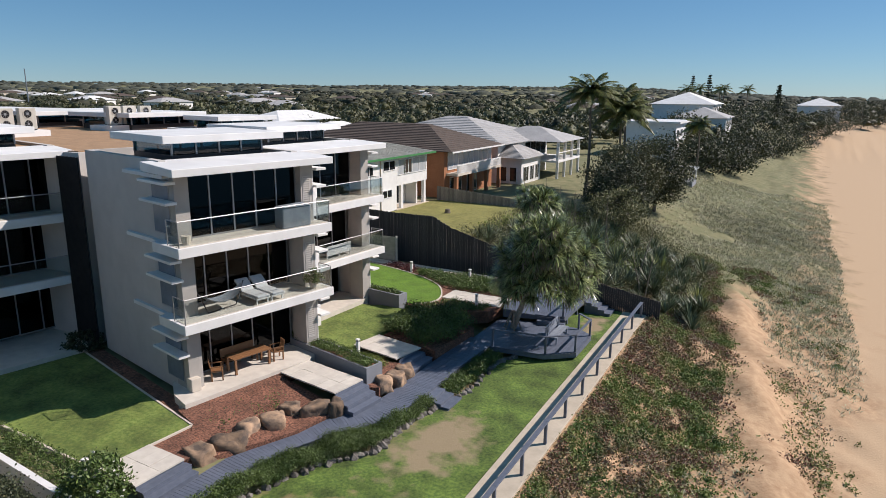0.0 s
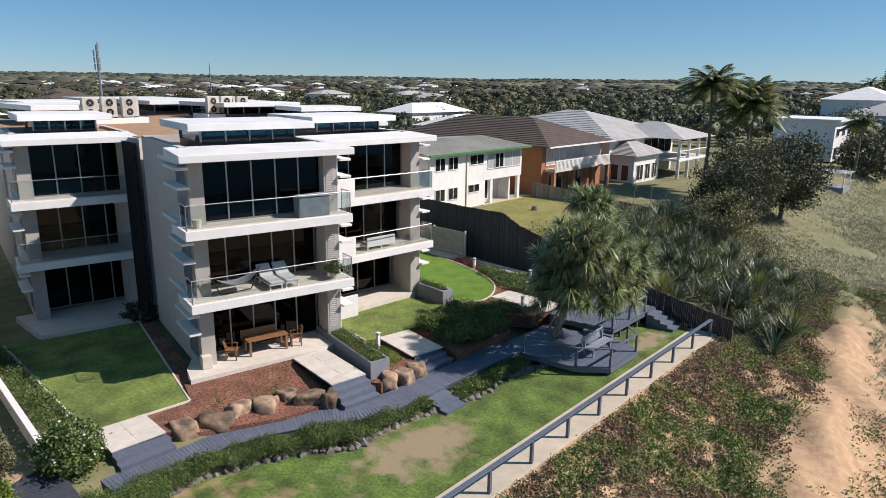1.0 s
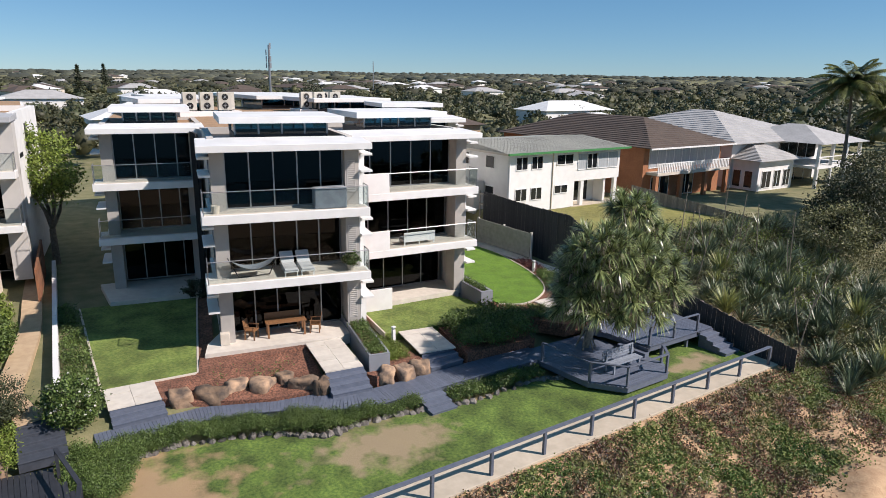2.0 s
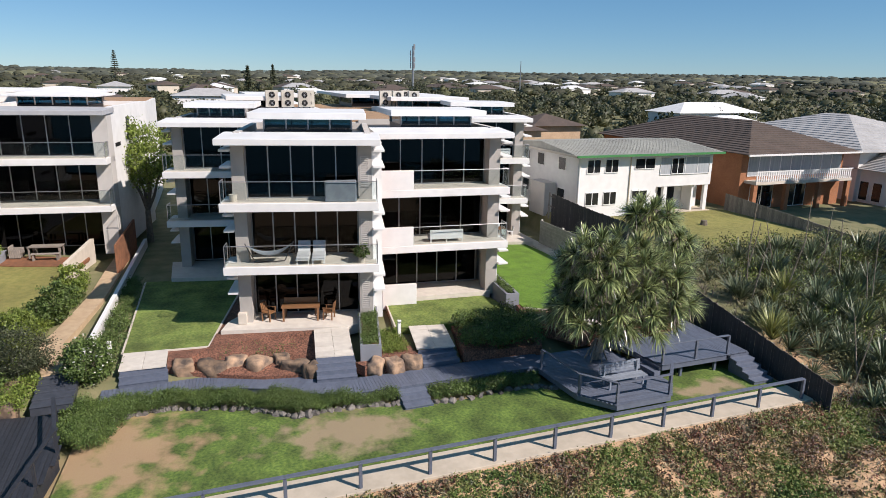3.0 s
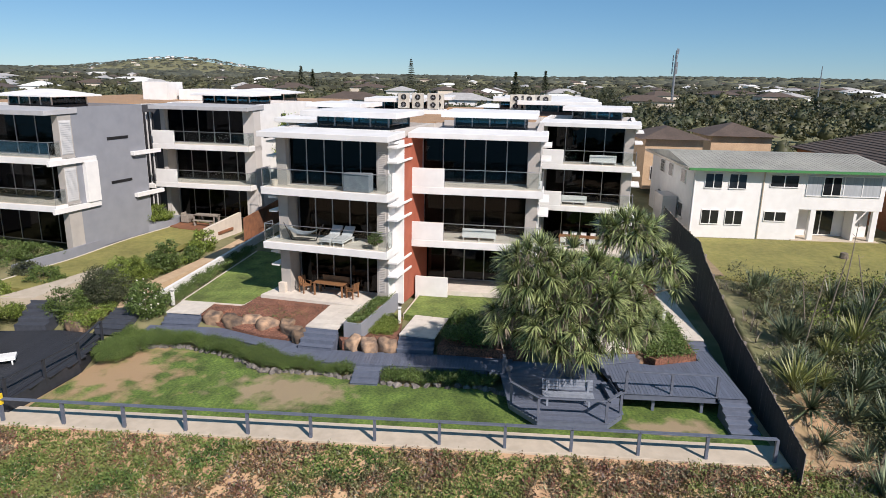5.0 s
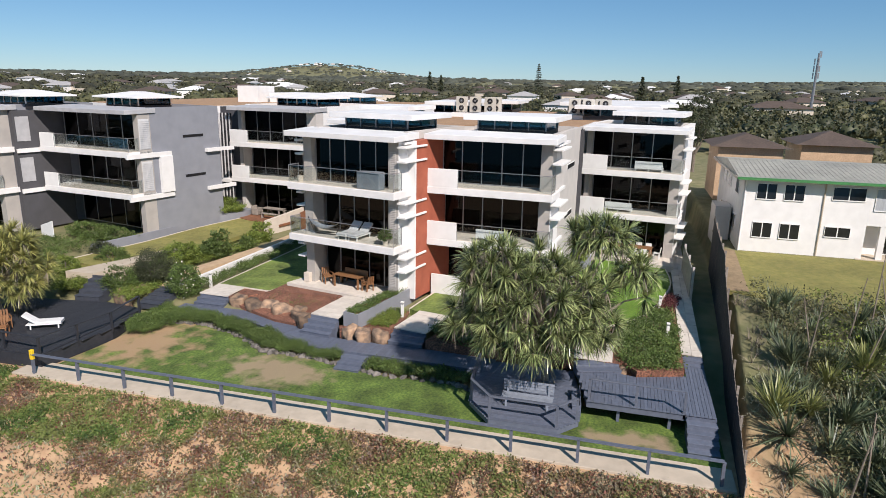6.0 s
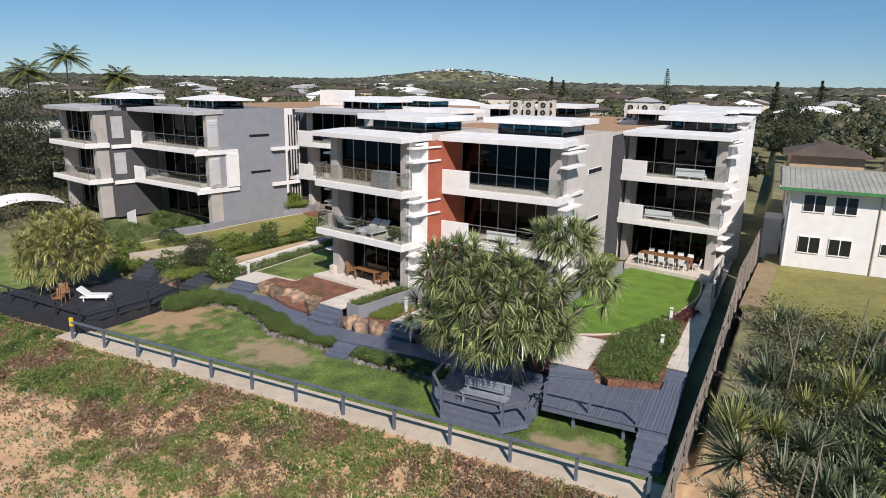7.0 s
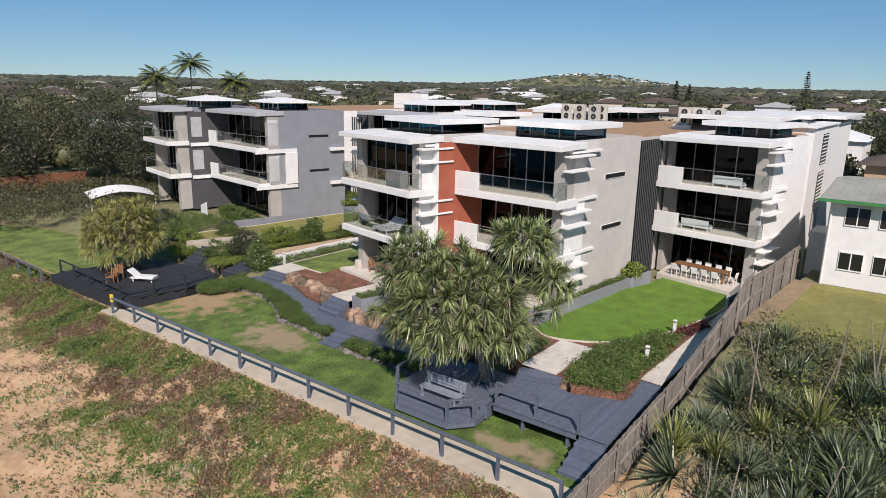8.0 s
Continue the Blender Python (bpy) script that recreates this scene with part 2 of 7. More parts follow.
def cover_mat():
    """Creeping dune plants: greens, straw and wine-red, in drifts."""
    m = mat("dune_creeper", (0.08, 0.11, 0.03), None, 2, 0.7, back=0.15)
    t, n = m.node_tree, m.node_tree.nodes
    geo = n.new("ShaderNodeNewGeometry")
    nz = n.new("ShaderNodeTexNoise")
    nz.inputs["Scale"].default_value, nz.inputs["Detail"].default_value = 0.5, 7
    t.links.new(geo.outputs["Position"], nz.inputs["Vector"])
    mth = n.new("ShaderNodeMath")
    mth.operation = "MULTIPLY_ADD"
    mth.inputs[1].default_value = 0.15
    t.links.new(geo.outputs["Random Per Island"], mth.inputs[0])
    t.links.new(nz.outputs[0], mth.inputs[2])
    rp = n.new("ShaderNodeValToRGB")
    e = rp.color_ramp.elements
    e[0].position, e[0].color = 0.38, (0.040, 0.072, 0.015, 1)
    e[1].position, e[1].color = 0.84, (0.27, 0.21, 0.15, 1)
    for p, c in ((0.47, (0.105, 0.165, 0.034, 1)), (0.56, (0.190, 0.220, 0.058, 1)), (0.65, (0.115, 0.130, 0.045, 1)), (0.69, (0.205, 0.066, 0.050, 1)), (0.715, (0.150, 0.095, 0.068, 1)), (0.75, (0.16, 0.155, 0.080, 1))):
        k = e.new(p)
        k.color = c
    t.links.new(mth.outputs[0], rp.inputs[0])
    # whole mats of wine-red and dry mauve stems, a metre or two across
    drift = n.new("ShaderNodeTexNoise")
    drift.inputs["Scale"].default_value, drift.inputs["Detail"].default_value = 0.33, 4
    t.links.new(geo.outputs["Position"], drift.inputs["Vector"])
    edge = n.new("ShaderNodeMapRange")
    for key, value in (("From Min", 0.53), ("From Max", 0.62), ("To Min", 0.0), ("To Max", 0.8)):
        edge.inputs[key].default_value = value
    t.links.new(drift.outputs[0], edge.inputs["Value"])
    stems = n.new("ShaderNodeValToRGB")
    e = stems.color_ramp.elements
    e[0].position, e[0].color = 0.0, (0.155, 0.052, 0.040, 1)
    e[1].position, e[1].color = 1.0, (0.31, 0.235, 0.215, 1)
    for p, c in ((0.35, (0.235, 0.085, 0.062, 1)), (0.5, (0.10, 0.115, 0.040, 1)), (0.75, (0.20, 0.120, 0.105, 1))):
        e.new(p).color = c
    t.links.new(geo.outputs["Random Per Island"], stems.inputs[0])
    mix = n.new("ShaderNodeMixRGB")
    t.links.new(edge.outputs[0], mix.inputs[0])
    t.links.new(rp.outputs[0], mix.inputs[1])
    t.links.new(stems.outputs[0], mix.inputs[2])
    t.links.new(mix.outputs[0], n["Principled BSDF"].inputs["Base Color"])
    for node in n:
        if node.type == "BSDF_TRANSLUCENT":
            t.links.new(mix.outputs[0], node.inputs["Color"])
    return m


def worn_turf():
    """The seaward lawn: green turf with two worn, sandy places of ragged outline."""
    m = mat("worn_lawn", (0.132, 0.190, 0.034), (0.058, 0.104, 0.018), 8.0, 0.95, 1.0, 50, big=0.45)
    t, n = m.node_tree, m.node_tree.nodes
    b = n["Principled BSDF"]
    col = b.inputs["Base Color"].links[0].from_socket
    geo = n.new("ShaderNodeNewGeometry")
    nz = n.new("ShaderNodeTexNoise")
    nz.inputs["Scale"].default_value, nz.inputs["Detail"].default_value = 1.1, 9
    t.links.new(geo.outputs["Position"], nz.inputs["Vector"])
    for cx, cy, rx, ry, bare in ((-11.3, 20.4, 1.9, 3.2, (0.34, 0.255, 0.160, 1)), (-12.2, 11.8, 3.3, 3.5, (0.41, 0.27, 0.155, 1)), (-9.5, 36.6, 0.8, 1.7, (0.34, 0.255, 0.160, 1))):
        mp = n.new("ShaderNodeMapping")
        mp.inputs["Location"].default_value = (-cx / rx, -cy / ry, 0)
        mp.inputs["Scale"].default_value = (1 / rx, 1 / ry, 0)
        t.links.new(geo.outputs["Position"], mp.inputs["Vector"])
        ln = n.new("ShaderNodeVectorMath")
        ln.operation = "LENGTH"
        t.links.new(mp.outputs[0], ln.inputs[0])
        ad = n.new("ShaderNodeMath")
        ad.operation = "MULTIPLY_ADD"
        ad.inputs[1].default_value = 2.6
        t.links.new(nz.outputs[0], ad.inputs[0])
        t.links.new(ln.outputs["Value"], ad.inputs[2])
        mr = n.new("ShaderNodeMapRange")
        mr.inputs["From Min"].default_value, mr.inputs["From Max"].default_value = 2.32, 1.72
        mr.inputs["To Max"].default_value = 0.9
        t.links.new(ad.outputs[0], mr.inputs["Value"])
        mx = n.new("ShaderNodeMixRGB")
        mx.inputs[2].default_value = bare
        t.links.new(mr.outputs[0], mx.inputs[0])
        t.links.new(col, mx.inputs[1])
        col = mx.outputs[0]
    t.links.new(col, b.inputs["Base Color"])
    return m


COVER = cover_mat()
WORN = worn_turf()


# ---- mesh helpers ----
class Shape:
    """Collects faces for one mesh."""

    def __init__(self, m=None):
        self.v, self.f, self.m = [], [], m

    def add(self, verts, faces):
        k = len(self.v)
        self.v += [tuple(self.m @ Vector(p)) if self.m else tuple(p) for p in verts]
        self.f += [tuple(i + k for i in q) for q in faces]
        return self

    def box(self, x0, x1, y0, y1, z0, z1, m=None):
        p = [(x, y, z) for z in (z0, z1) for x, y in ((x0, y0), (x1, y0), (x1, y1), (x0, y1))]
        if m:
            p = [m @ Vector(q) for q in p]
        return self.add(p, [(3, 2, 1, 0), (4, 5, 6, 7), (0, 1, 5, 4), (1, 2, 6, 5), (2, 3, 7, 6), (3, 0, 4, 7)])

    def prism(self, outline, z0, z1):
        """outline: x, y counter-clockwise; z1 may be one height for all or one each."""
        n = len(outline)
        tops = z1 if isinstance(z1, (list, tuple)) else [z1] * n
        bots = z0 if isinstance(z0, (list, tuple)) else [z0] * n
        v = [(x, y, b) for (x, y), b in zip(outline, bots)] + [(x, y, t) for (x, y), t in zip(outline, tops)]
        return self.add(v, [tuple(reversed(range(n))), tuple(range(n, 2 * n))] + [(i, (i + 1) % n, n + (i + 1) % n, n + i) for i in range(n)])

    def ring(self, x0, x1, y0, y1, z0, z1, w):
        """A rectangular frame in the y-z plane, one closed piece."""
        o = [(y0, z0), (y1, z0), (y1, z1), (y0, z1)]
        i = [(y0 + w, z0 + w), (y1 - w, z0 + w), (y1 - w, z1 - w), (y0 + w, z1 - w)]
        v = [(x, *p) for x in (x0, x1) for p in o + i]
        f = []
        for k in range(4):
            j = (k + 1) % 4
            f += [(k, 4 + k, 4 + j, j), (8 + k, 8 + j, 12 + j, 12 + k), (k, j, 8 + j, 8 + k), (4 + k, 12 + k, 12 + j, 4 + j)]
        return self.add(v, f)

    def tube(self, a, b, r0, r1=None, n=8):
        a, b = Vector(a), Vector(b)
        r1 = r0 if r1 is None else r1
        q = (b - a).to_track_quat("Z", "Y")
        v = []
        for p, r in ((a, r0), (b, r1)):
            v += [p + q @ Vector((r * math.cos(6.28318 * i / n), r * math.sin(6.28318 * i / n), 0)) for i in range(n)]
        return self.add(v, [tuple(reversed(range(n))), tuple(range(n, 2 * n))] + [(i, (i + 1) % n, n + (i + 1) % n, n + i) for i in range(n)])

    def mesh(self, name, material, smooth=False):
        me = bpy.data.meshes.new(name)
        me.from_pydata(self.v, [], self.f)
        me.materials.append(material)
        if smooth:
            me.polygons.foreach_set("use_smooth", [True] * len(me.polygons))
        return me


def part(name, shape, material, parent=None, label="", bevel=0.0, smooth=False):
    me = shape.mesh(name, material, smooth) if isinstance(shape, Shape) else shape
    ob = new(name, me)
    if parent:
        ob.parent = parent
    if label:
        ob["label"] = label
    if bevel:
        bv = ob.modifiers.new("bevel", "BEVEL")
        bv.width, bv.segments, bv.limit_method = bevel, 2, "ANGLE"
    return ob


def thing(name, label, category, group="", kind="", m=None):
    ob = tagged(new(name), label, category, group, kind)
    if m:
        ob.matrix_basis = m
    return ob


def structure(name, shape, material, label, category, bevel=0.0, smooth=False):
    return tagged(part(name, shape, material, None, "", bevel, smooth), label, category, "", "structure")


# ---- ground ----
def lerp_profile(x, pts):
    return np.interp(x, [p[0] for p in pts], [p[1] for p in pts])


def fence_y(x):
    """Line of the northern boundary."""
    return 40.1 + 0.06 * np.clip(-6.4 - np.asarray(x, float), -20, 27)


def ground_z(x, y):
    """Height of the ground: terrace and lawn, dune slope and beach; the next plot to the north lies higher."""
    x, y = np.asarray(x, float), np.asarray(y, float)
    across = x
    x = x - np.clip((y - 190) * 0.42, 0, 150)
    ours = lerp_profile(x, [(-600, 3), (-120, 1.0), (-60, 0.0), (-36, -0.1), (-30, -0.12), (-22, -0.3), (-17.3, -0.42), (-15.6, -0.95), (-14.8, -1.13), (-12.6, -1.15), (-7.0, -1.1), (-6.2, -1.5),
                            (-4.5, -2.15), (-2.0, -2.75), (0, -3.3), (2, -3.8), (5, -4.2), (12, -4.6), (60, -7.5), (900, -30)])
    north = lerp_profile(x, [(-600, 3), (-120, 2.2), (-60, 2.0), (-27, 1.75), (-22, 1.75), (-18, 1.25), (-14, 0.45), (-11, -0.4), (-8.5, -1.4),
                             (-6, -2.0), (-4, -2.6), (-2, -2.85), (0, -3.3), (2, -3.8), (5, -4.2), (12, -4.6), (60, -7.5), (900, -30)])
    far = lerp_profile(x, [(-600, 3), (-60, 2.0), (-27, 1.6), (-16, 0.6), (-10, -1.6), (-5, -2.8), (0, -3.4), (5, -4.2), (12, -4.6), (60, -7.5), (900, -30)])
    s = np.clip((y - fence_y(x) - 0.2) / 0.3, 0, 1)
    z = ours * (1 - s) + north * s
    s2 = np.clip((y - 58) / 20, 0, 1)
    z = z * (1 - s2) + far * s2
    south = np.clip((9.0 - y) / 6, 0, 1) * np.clip((-20 - x) / 6, 0, 1)
    z = z + 0.5 * south
    wav = np.clip((x + 7) / 3, 0, 1) * np.clip((6 - x) / 3, 0, 1)
    z = z + wav * (0.30 * np.sin(x * 0.9 + 1.3 * np.sin(y * 0.31)) * np.cos(y * 0.45) + 0.08 * np.sin(2.3 * x + y * 1.7))
    ridge_x = -3.6 + (56 - y) * 0.155
    bare = np.exp(-((x - ridge_x) / 1.0) ** 2) * np.clip((y - 24) / 4, 0, 1) * np.clip((60 - y) / 4, 0, 1)
    z = z + 0.42 * bare * (1 + 0.35 * np.sin(y * 0.55))
    x = across
    hill = 60 * np.exp(-(((x + 3000) / 420) ** 2 + ((y + 1390) / 330) ** 2))
    roll = np.clip((np.hypot(x + 20, y - 25) - 250) / 500, 0, 1) * (2.5 * np.sin(x * 0.004 + 1) * np.cos(y * 0.005) + 1.5)
    r = np.hypot(x + 20, y - 25)
    ridge = 31 * np.clip((r - 800) / 2200, 0, 1) * np.clip((y + 700) / 1500, 0.6, 1) * np.clip((-40 - x) / 700, 0, 1)
    return z + hill + ridge + roll * np.clip((-40 - x) / 200, 0, 1)


def steps(lo, hi, near_lo, near_hi, fine, growth):
    out, d = list(np.arange(near_lo, near_hi, fine)), fine
    a = near_hi
    while a < hi:
        out.append(a)
        d *= growth
        a += d
    a, d = near_lo, fine
    while a > lo:
        d *= growth
        a -= d
        out.append(a)
    return np.array(sorted(set(out + [lo, hi])))


def ground_sheet():
    xs = steps(-5200, 900, -40, 14, 0.35, 1.13)
    ys = np.array(sorted(set(list(steps(-4200, 4500, -20, 100, 0.5, 1.13)) + list(np.arange(39.9, 42.4, 0.12)))))
    X, Y = np.meshgrid(xs, ys)
    Z = ground_z(X, Y)
    nx, ny = len(xs), len(ys)
    me = bpy.data.meshes.new("ground")
    v = np.stack([X, Y, Z], -1).reshape(-1, 3)
    i = np.arange((ny - 1) * (nx - 1))
    a = (i // (nx - 1)) * nx + i % (nx - 1)
    f = np.stack([a, a + 1, a + nx + 1, a + nx], -1)
    me.from_pydata(v.tolist(), [], f.tolist())
    me.materials.append(GROUND)
    me.polygons.foreach_set("use_smooth", [True] * len(me.polygons))
    return tagged(new("ground", me), "sandy ground sloping from garden terraces down to beach", "ground", "", "structure")


ground_sheet()


# ---- the cream apartment building ----
LEVELS = [(0.28, 3.03), (3.42, 6.1), (6.5, 9.2)]  # floor and soffit of each storey


def window_wall(parent, M, x, y0, y1, z0, z1, n, name="window", frame_mat=None, pane_mat=None):
    """Sliding glass across an opening, facing local +x: frame, mullions and panes."""
    frame_mat, pane_mat = frame_mat or ALU, pane_mat or GLASS
    w = part(name, Shape(M).ring(x - 0.05, x + 0.05, y0, y1, z0, z1, 0.06), frame_mat, parent)
    for k in range(1, n):
        y = y0 + (y1 - y0) * k / n
        part("mullion", Shape(M).box(x - 0.045, x + 0.045, y - 0.03, y + 0.03, z0 + 0.061, z1 - 0.061), frame_mat, w)
    for k in range(n):
        a, b = y0 + (y1 - y0) * k / n, y0 + (y1 - y0) * (k + 1) / n
        p = part("pane", Shape(M).box(x - 0.012, x + 0.002, a + 0.03, b - 0.03, z0 + 0.06, z1 - 0.06), pane_mat, w)
        p.visible_shadow = False
    return w


def balustrade(parent, M, pts, z, solid=()):
    """Frameless glass with a thin top rail along the points (local x, y)."""
    rail = Shape(M)
    for a, b in zip(pts, pts[1:]):
        rail.tube((*a, z + 1.02), (*b, z + 1.02), 0.022, n=6)
    for p in pts:
        rail.tube((*p, z), (*p, z + 1.02), 0.02, n=6)
    r = part("balustrade", rail, ALU, parent)
    for a, b in zip(pts, pts[1:]):
        d = Vector((b[0] - a[0], b[1] - a[1]))
        nrm = Vector((-d.y, d.x)).normalized() * 0.006
        o = [(a[0] - nrm.x, a[1] - nrm.y), (b[0] - nrm.x, b[1] - nrm.y), (b[0] + nrm.x, b[1] + nrm.y), (a[0] + nrm.x, a[1] + nrm.y)]
        g = part("glass_panel", Shape(M).prism(o, z + 0.06, z + 0.98), CLEAR, r)
        g.visible_shadow = False
    return r


def fin(parent, M, x0, x1, y0, y1, z):
    """White sun blade that sticks out past the side wall."""
    return part("sun_blade", Shape(M).box(x0, x1, y0, y1, z, z + 0.11), WHITE, parent, "", 0.015)


def lantern(parent, M, x0, x1, y0, y1, z, hip=False):
    """Raised roof light: glazed band under a flat white or low hipped lid."""
    b = Shape(M).box(x0 + 0.7, x1 - 0.7, y0 + 0.7, y1 - 0.7, z - 0.3, z + 0.12)
    base = part("roof_lantern", b, DARKALU, parent)
    g = Shape(M).box(x0 + 0.75, x1 - 0.75, y0 + 0.75, y1 - 0.75, z + 0.12, z + 0.66)
    part("clerestory_glass", g, BLUEGLASS, base)
    for k in range(5):
        y = y0 + 0.72 + (y1 - y0 - 1.44) * k / 4
        for x in (x0 + 0.74, x1 - 0.74):
            part("clerestory_post", Shape(M).box(x - 0.04, x + 0.04, y - 0.04, y + 0.04, z + 0.12, z + 0.66), WHITE if hip else ALU, base)
    s = Shape(M)
    if hip:
        xa, xb, ya, yb = x0, x1, y0, y1
        s.box(xa, xb, ya, yb, z + 0.66, z + 0.78)
        h = [(xa, ya, z + .78), (xb, ya, z + .78), (xb, yb, z + .78), (xa, yb, z + .78)]
        i = 0.42
        u = [(xa + (xb - xa) * i, ya + (yb - ya) * i, z + 1.15), (xb - (xb - xa) * i, ya + (yb - ya) * i, z + 1.15),
             (xb - (xb - xa) * i, yb - (yb - ya) * i, z + 1.15), (xa + (xb - xa) * i, yb - (yb - ya) * i, z + 1.15)]
        s.add(h + u, [(0, 1, 5, 4), (1, 2, 6, 5), (2, 3, 7, 6), (3, 0, 4, 7), (4, 5, 6, 7), (3, 2, 1, 0)])
    else:
        s.box(x0, x1, y0, y1, z + 0.66, z + 0.98)
    part("lantern_roof", s, ROOFWHITE, base, "", 0.02)
    return base


def unit(parent, M, W, depth, taper=0.0, south_fins=False, north_fins=False, solid=None, dz=0.0, pier=PIER, side=TAUPE,
         south_pier=(0.5, 1.1), north_pier=(0.95, 0.3), panes=5, glass_at=(-2.2, -2.2, -1.35), lantern_box=None, hip=False,
         south_wall=True, north_wall=True, roof_mat=None, full_panel=True):
    """One stack of three apartments facing local +x, W wide along local y, with balconies, piers, blades and roof.
    south_pier: y from and to; north_pier: distances in from W. taper: how far the front edge leans out at the south."""
    ys0, ys1 = south_pier
    yn0, yn1 = W - north_pier[0], W - north_pier[1]
    top = 9.2 + dz
    if south_wall:
        part("pier", Shape(M).box(-2.0, -0.95, ys0, ys1, dz, top), pier, parent)
        part("wall", Shape(M).box(-depth, -2.003, ys0, ys0 + 0.3, dz, top + 0.45), side, parent)
    if north_wall:
        part("pier", Shape(M).box(-2.0, -0.95, yn0, yn1, dz, top), pier, parent)
        part("wall", Shape(M).box(-depth, -2.003, yn1 - 0.3, yn1, dz, top + 0.45), side, parent)
    part("wall", Shape(M).box(-depth, -depth + 0.25, ys0 + 0.303, yn1 - 0.303, dz, top + 0.45), side, parent)
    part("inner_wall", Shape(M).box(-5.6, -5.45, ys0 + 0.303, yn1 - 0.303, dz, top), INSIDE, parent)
    for k, (z0, z1) in enumerate(LEVELS):
        z0, z1 = z0 + dz, z1 + dz
        glass_x = glass_at[k]
        window_wall(parent, M, glass_x, ys1 + 0.003 if south_wall else ys0 + 0.31, yn0 - 0.003, z0 + 0.03, z1 - 0.003, panes)
        if k:
            zb = LEVELS[k - 1][1] + dz
            s = Shape(M).prism([(-depth + 0.26, ys0 + 0.31), (-2.1, ys0 + 0.31), (-2.1, 0), (taper, 0), (0, W), (-2.1, W), (-2.1, yn1 - 0.31), (-depth + 0.26, yn1 - 0.31)], zb, z0)
            part("balcony_slab", s, WHITE, parent, "", 0.015)
            t = Shape(M).prism([(glass_x, ys1), (-0.9, ys1), (-0.9, 0.12), (taper - 0.12, 0.12), (-0.12, W - 0.12), (-0.9, W - 0.12), (-0.9, yn0), (glass_x, yn0)], z0 + 0.003, z0 + 0.02)
            part("balcony_floor", t, TILEFLOOR, parent)
            if solid:
                xa = taper * (1 - solid / W)
                part("parapet", Shape(M).prism([(taper - 0.17, 0.05), (taper - 0.02, 0.05), (xa - 0.02, solid), (xa - 0.17, solid)], z0 + 0.004, z0 + 1.05), WHITE, parent, "", 0.01)
                balustrade(parent, M, [(xa - 0.08, solid), (-0.08, W - 0.08), (-0.95, W - 0.08)], z0)
            else:
                balustrade(parent, M, [(-0.95, 0.08), (taper - 0.08, 0.08), (-0.08, W - 0.08), (-0.95, W - 0.08)], z0)
            if south_fins:
                part("ledge", Shape(M).box(-5.1, -2.1, ys0 - 0.16, ys0 - 0.003, z0 - 0.2, z0 - 0.05), WHITE, parent)
            if north_fins:
                part("ledge", Shape(M).box(-4.4, -2.1, yn1 + 0.003, yn1 + 0.16, z0 - 0.2, z0 - 0.05), WHITE, parent)
        for j in (1.55, 2.33):
            zf = z0 + j
            if south_fins:
                fin(parent, M, -2.9, -0.75, ys0 - 0.5, ys0 - 0.003, zf)
            if north_fins:
                fin(parent, M, -3.1, -0.7, yn1 + 0.045, yn1 + 0.62, zf)
        if north_fins and (k < 2 or full_panel):
            part("white_panel", Shape(M).box(-3.2, -0.94, yn1 + 0.003, yn1 + 0.04, z0 + 0.02, z1 + (0.0 if k == 2 else 0.35)), WHITE, parent)
        if south_fins:
            w = part("window", Shape(M).box(-2.75, -1.35, ys0 - 0.02, ys0 - 0.004, z0 + 0.25, z1 - 0.2), ALU, parent)
            part("pane", Shape(M).box(-2.7, -1.4, ys0 - 0.03, ys0 - 0.022, z0 + 0.3, z1 - 0.25), FROST, w)
    if south_fins:
        part("ledge", Shape(M).box(-4.6, -1.2, ys0 - 0.3, ys0 - 0.003, top - 0.18, top - 0.04), WHITE, parent)
    if north_fins:
        part("ledge", Shape(M).box(-4.4, -1.2, yn1 + 0.045, yn1 + 0.3, top - 0.18, top - 0.04), WHITE, parent)
    # roof: white canopy in front, sunken deck behind parapets
    rm = roof_mat or ROOFWHITE
    o = [(-2.5, ys0), (-2.5, 0.0), (taper + 0.1, -0.05), (0.1, W + 0.1), (-2.5, W + 0.1), (-2.5, yn1)]
    part("roof", Shape(M).prism(o, [top + .06, top + .06, top, top, top + .06, top + .06], [top + .42, top + .42, top + .3, top + .3, top + .42, top + .42]), rm, parent, "", 0.02)
    # Under flat lanterns the sunken deck's shade is put into a near-black colour.
    part("roof_deck", Shape(M).box(-depth + 0.26, -2.51, ys0 + 0.31, yn1 - 0.31, top - 0.1, top + 0.1), DARKALU if not hip else GRAVEL, parent)
    if lantern_box:
        lantern(parent, M, *lantern_box, top + 0.35, hip)


FROST = mat("frosted_blue_glass", (0.20, 0.24, 0.29), (0.16, 0.195, 0.24), 2, 0.25)
building = thing("apartment_building", "three-storey cream apartment building with white balconies and flat roofs", "building")
ANG = -12.5
MB = pose(-20.1, 16.35, 0, 0, 0, ANG)
MC = pose(-21.77, 24.33, 0, 0, 0, -5.5)
MD = pose(-34.3, 32.45, 0, 0, 0, -10.7)
MA = pose(-31.75, 13.55, 0, 0, 0, -10.5)
unit(building, MB, 7.4, 9.0, 0, True, True, None, lantern_box=(-7.6, -2.7, 1.1, 6.9))
unit(building, MC, 7.5, 9.6, 0.08, False, True, 2.0, glass_at=(-2.9, -2.2, -1.8), south_pier=(0.1, 0.4), lantern_box=(-7.6, -2.7, 1.3, 6.9), south_wall=False, full_panel=False)
unit(building, MD, 7.0, 7.5, 0.2, False, True, 1.8, south_pier=(0.0, 0.35), lantern_box=(-7.4, -2.7, 1.3, 6.4), side=WHITE, panes=4, full_panel=False)
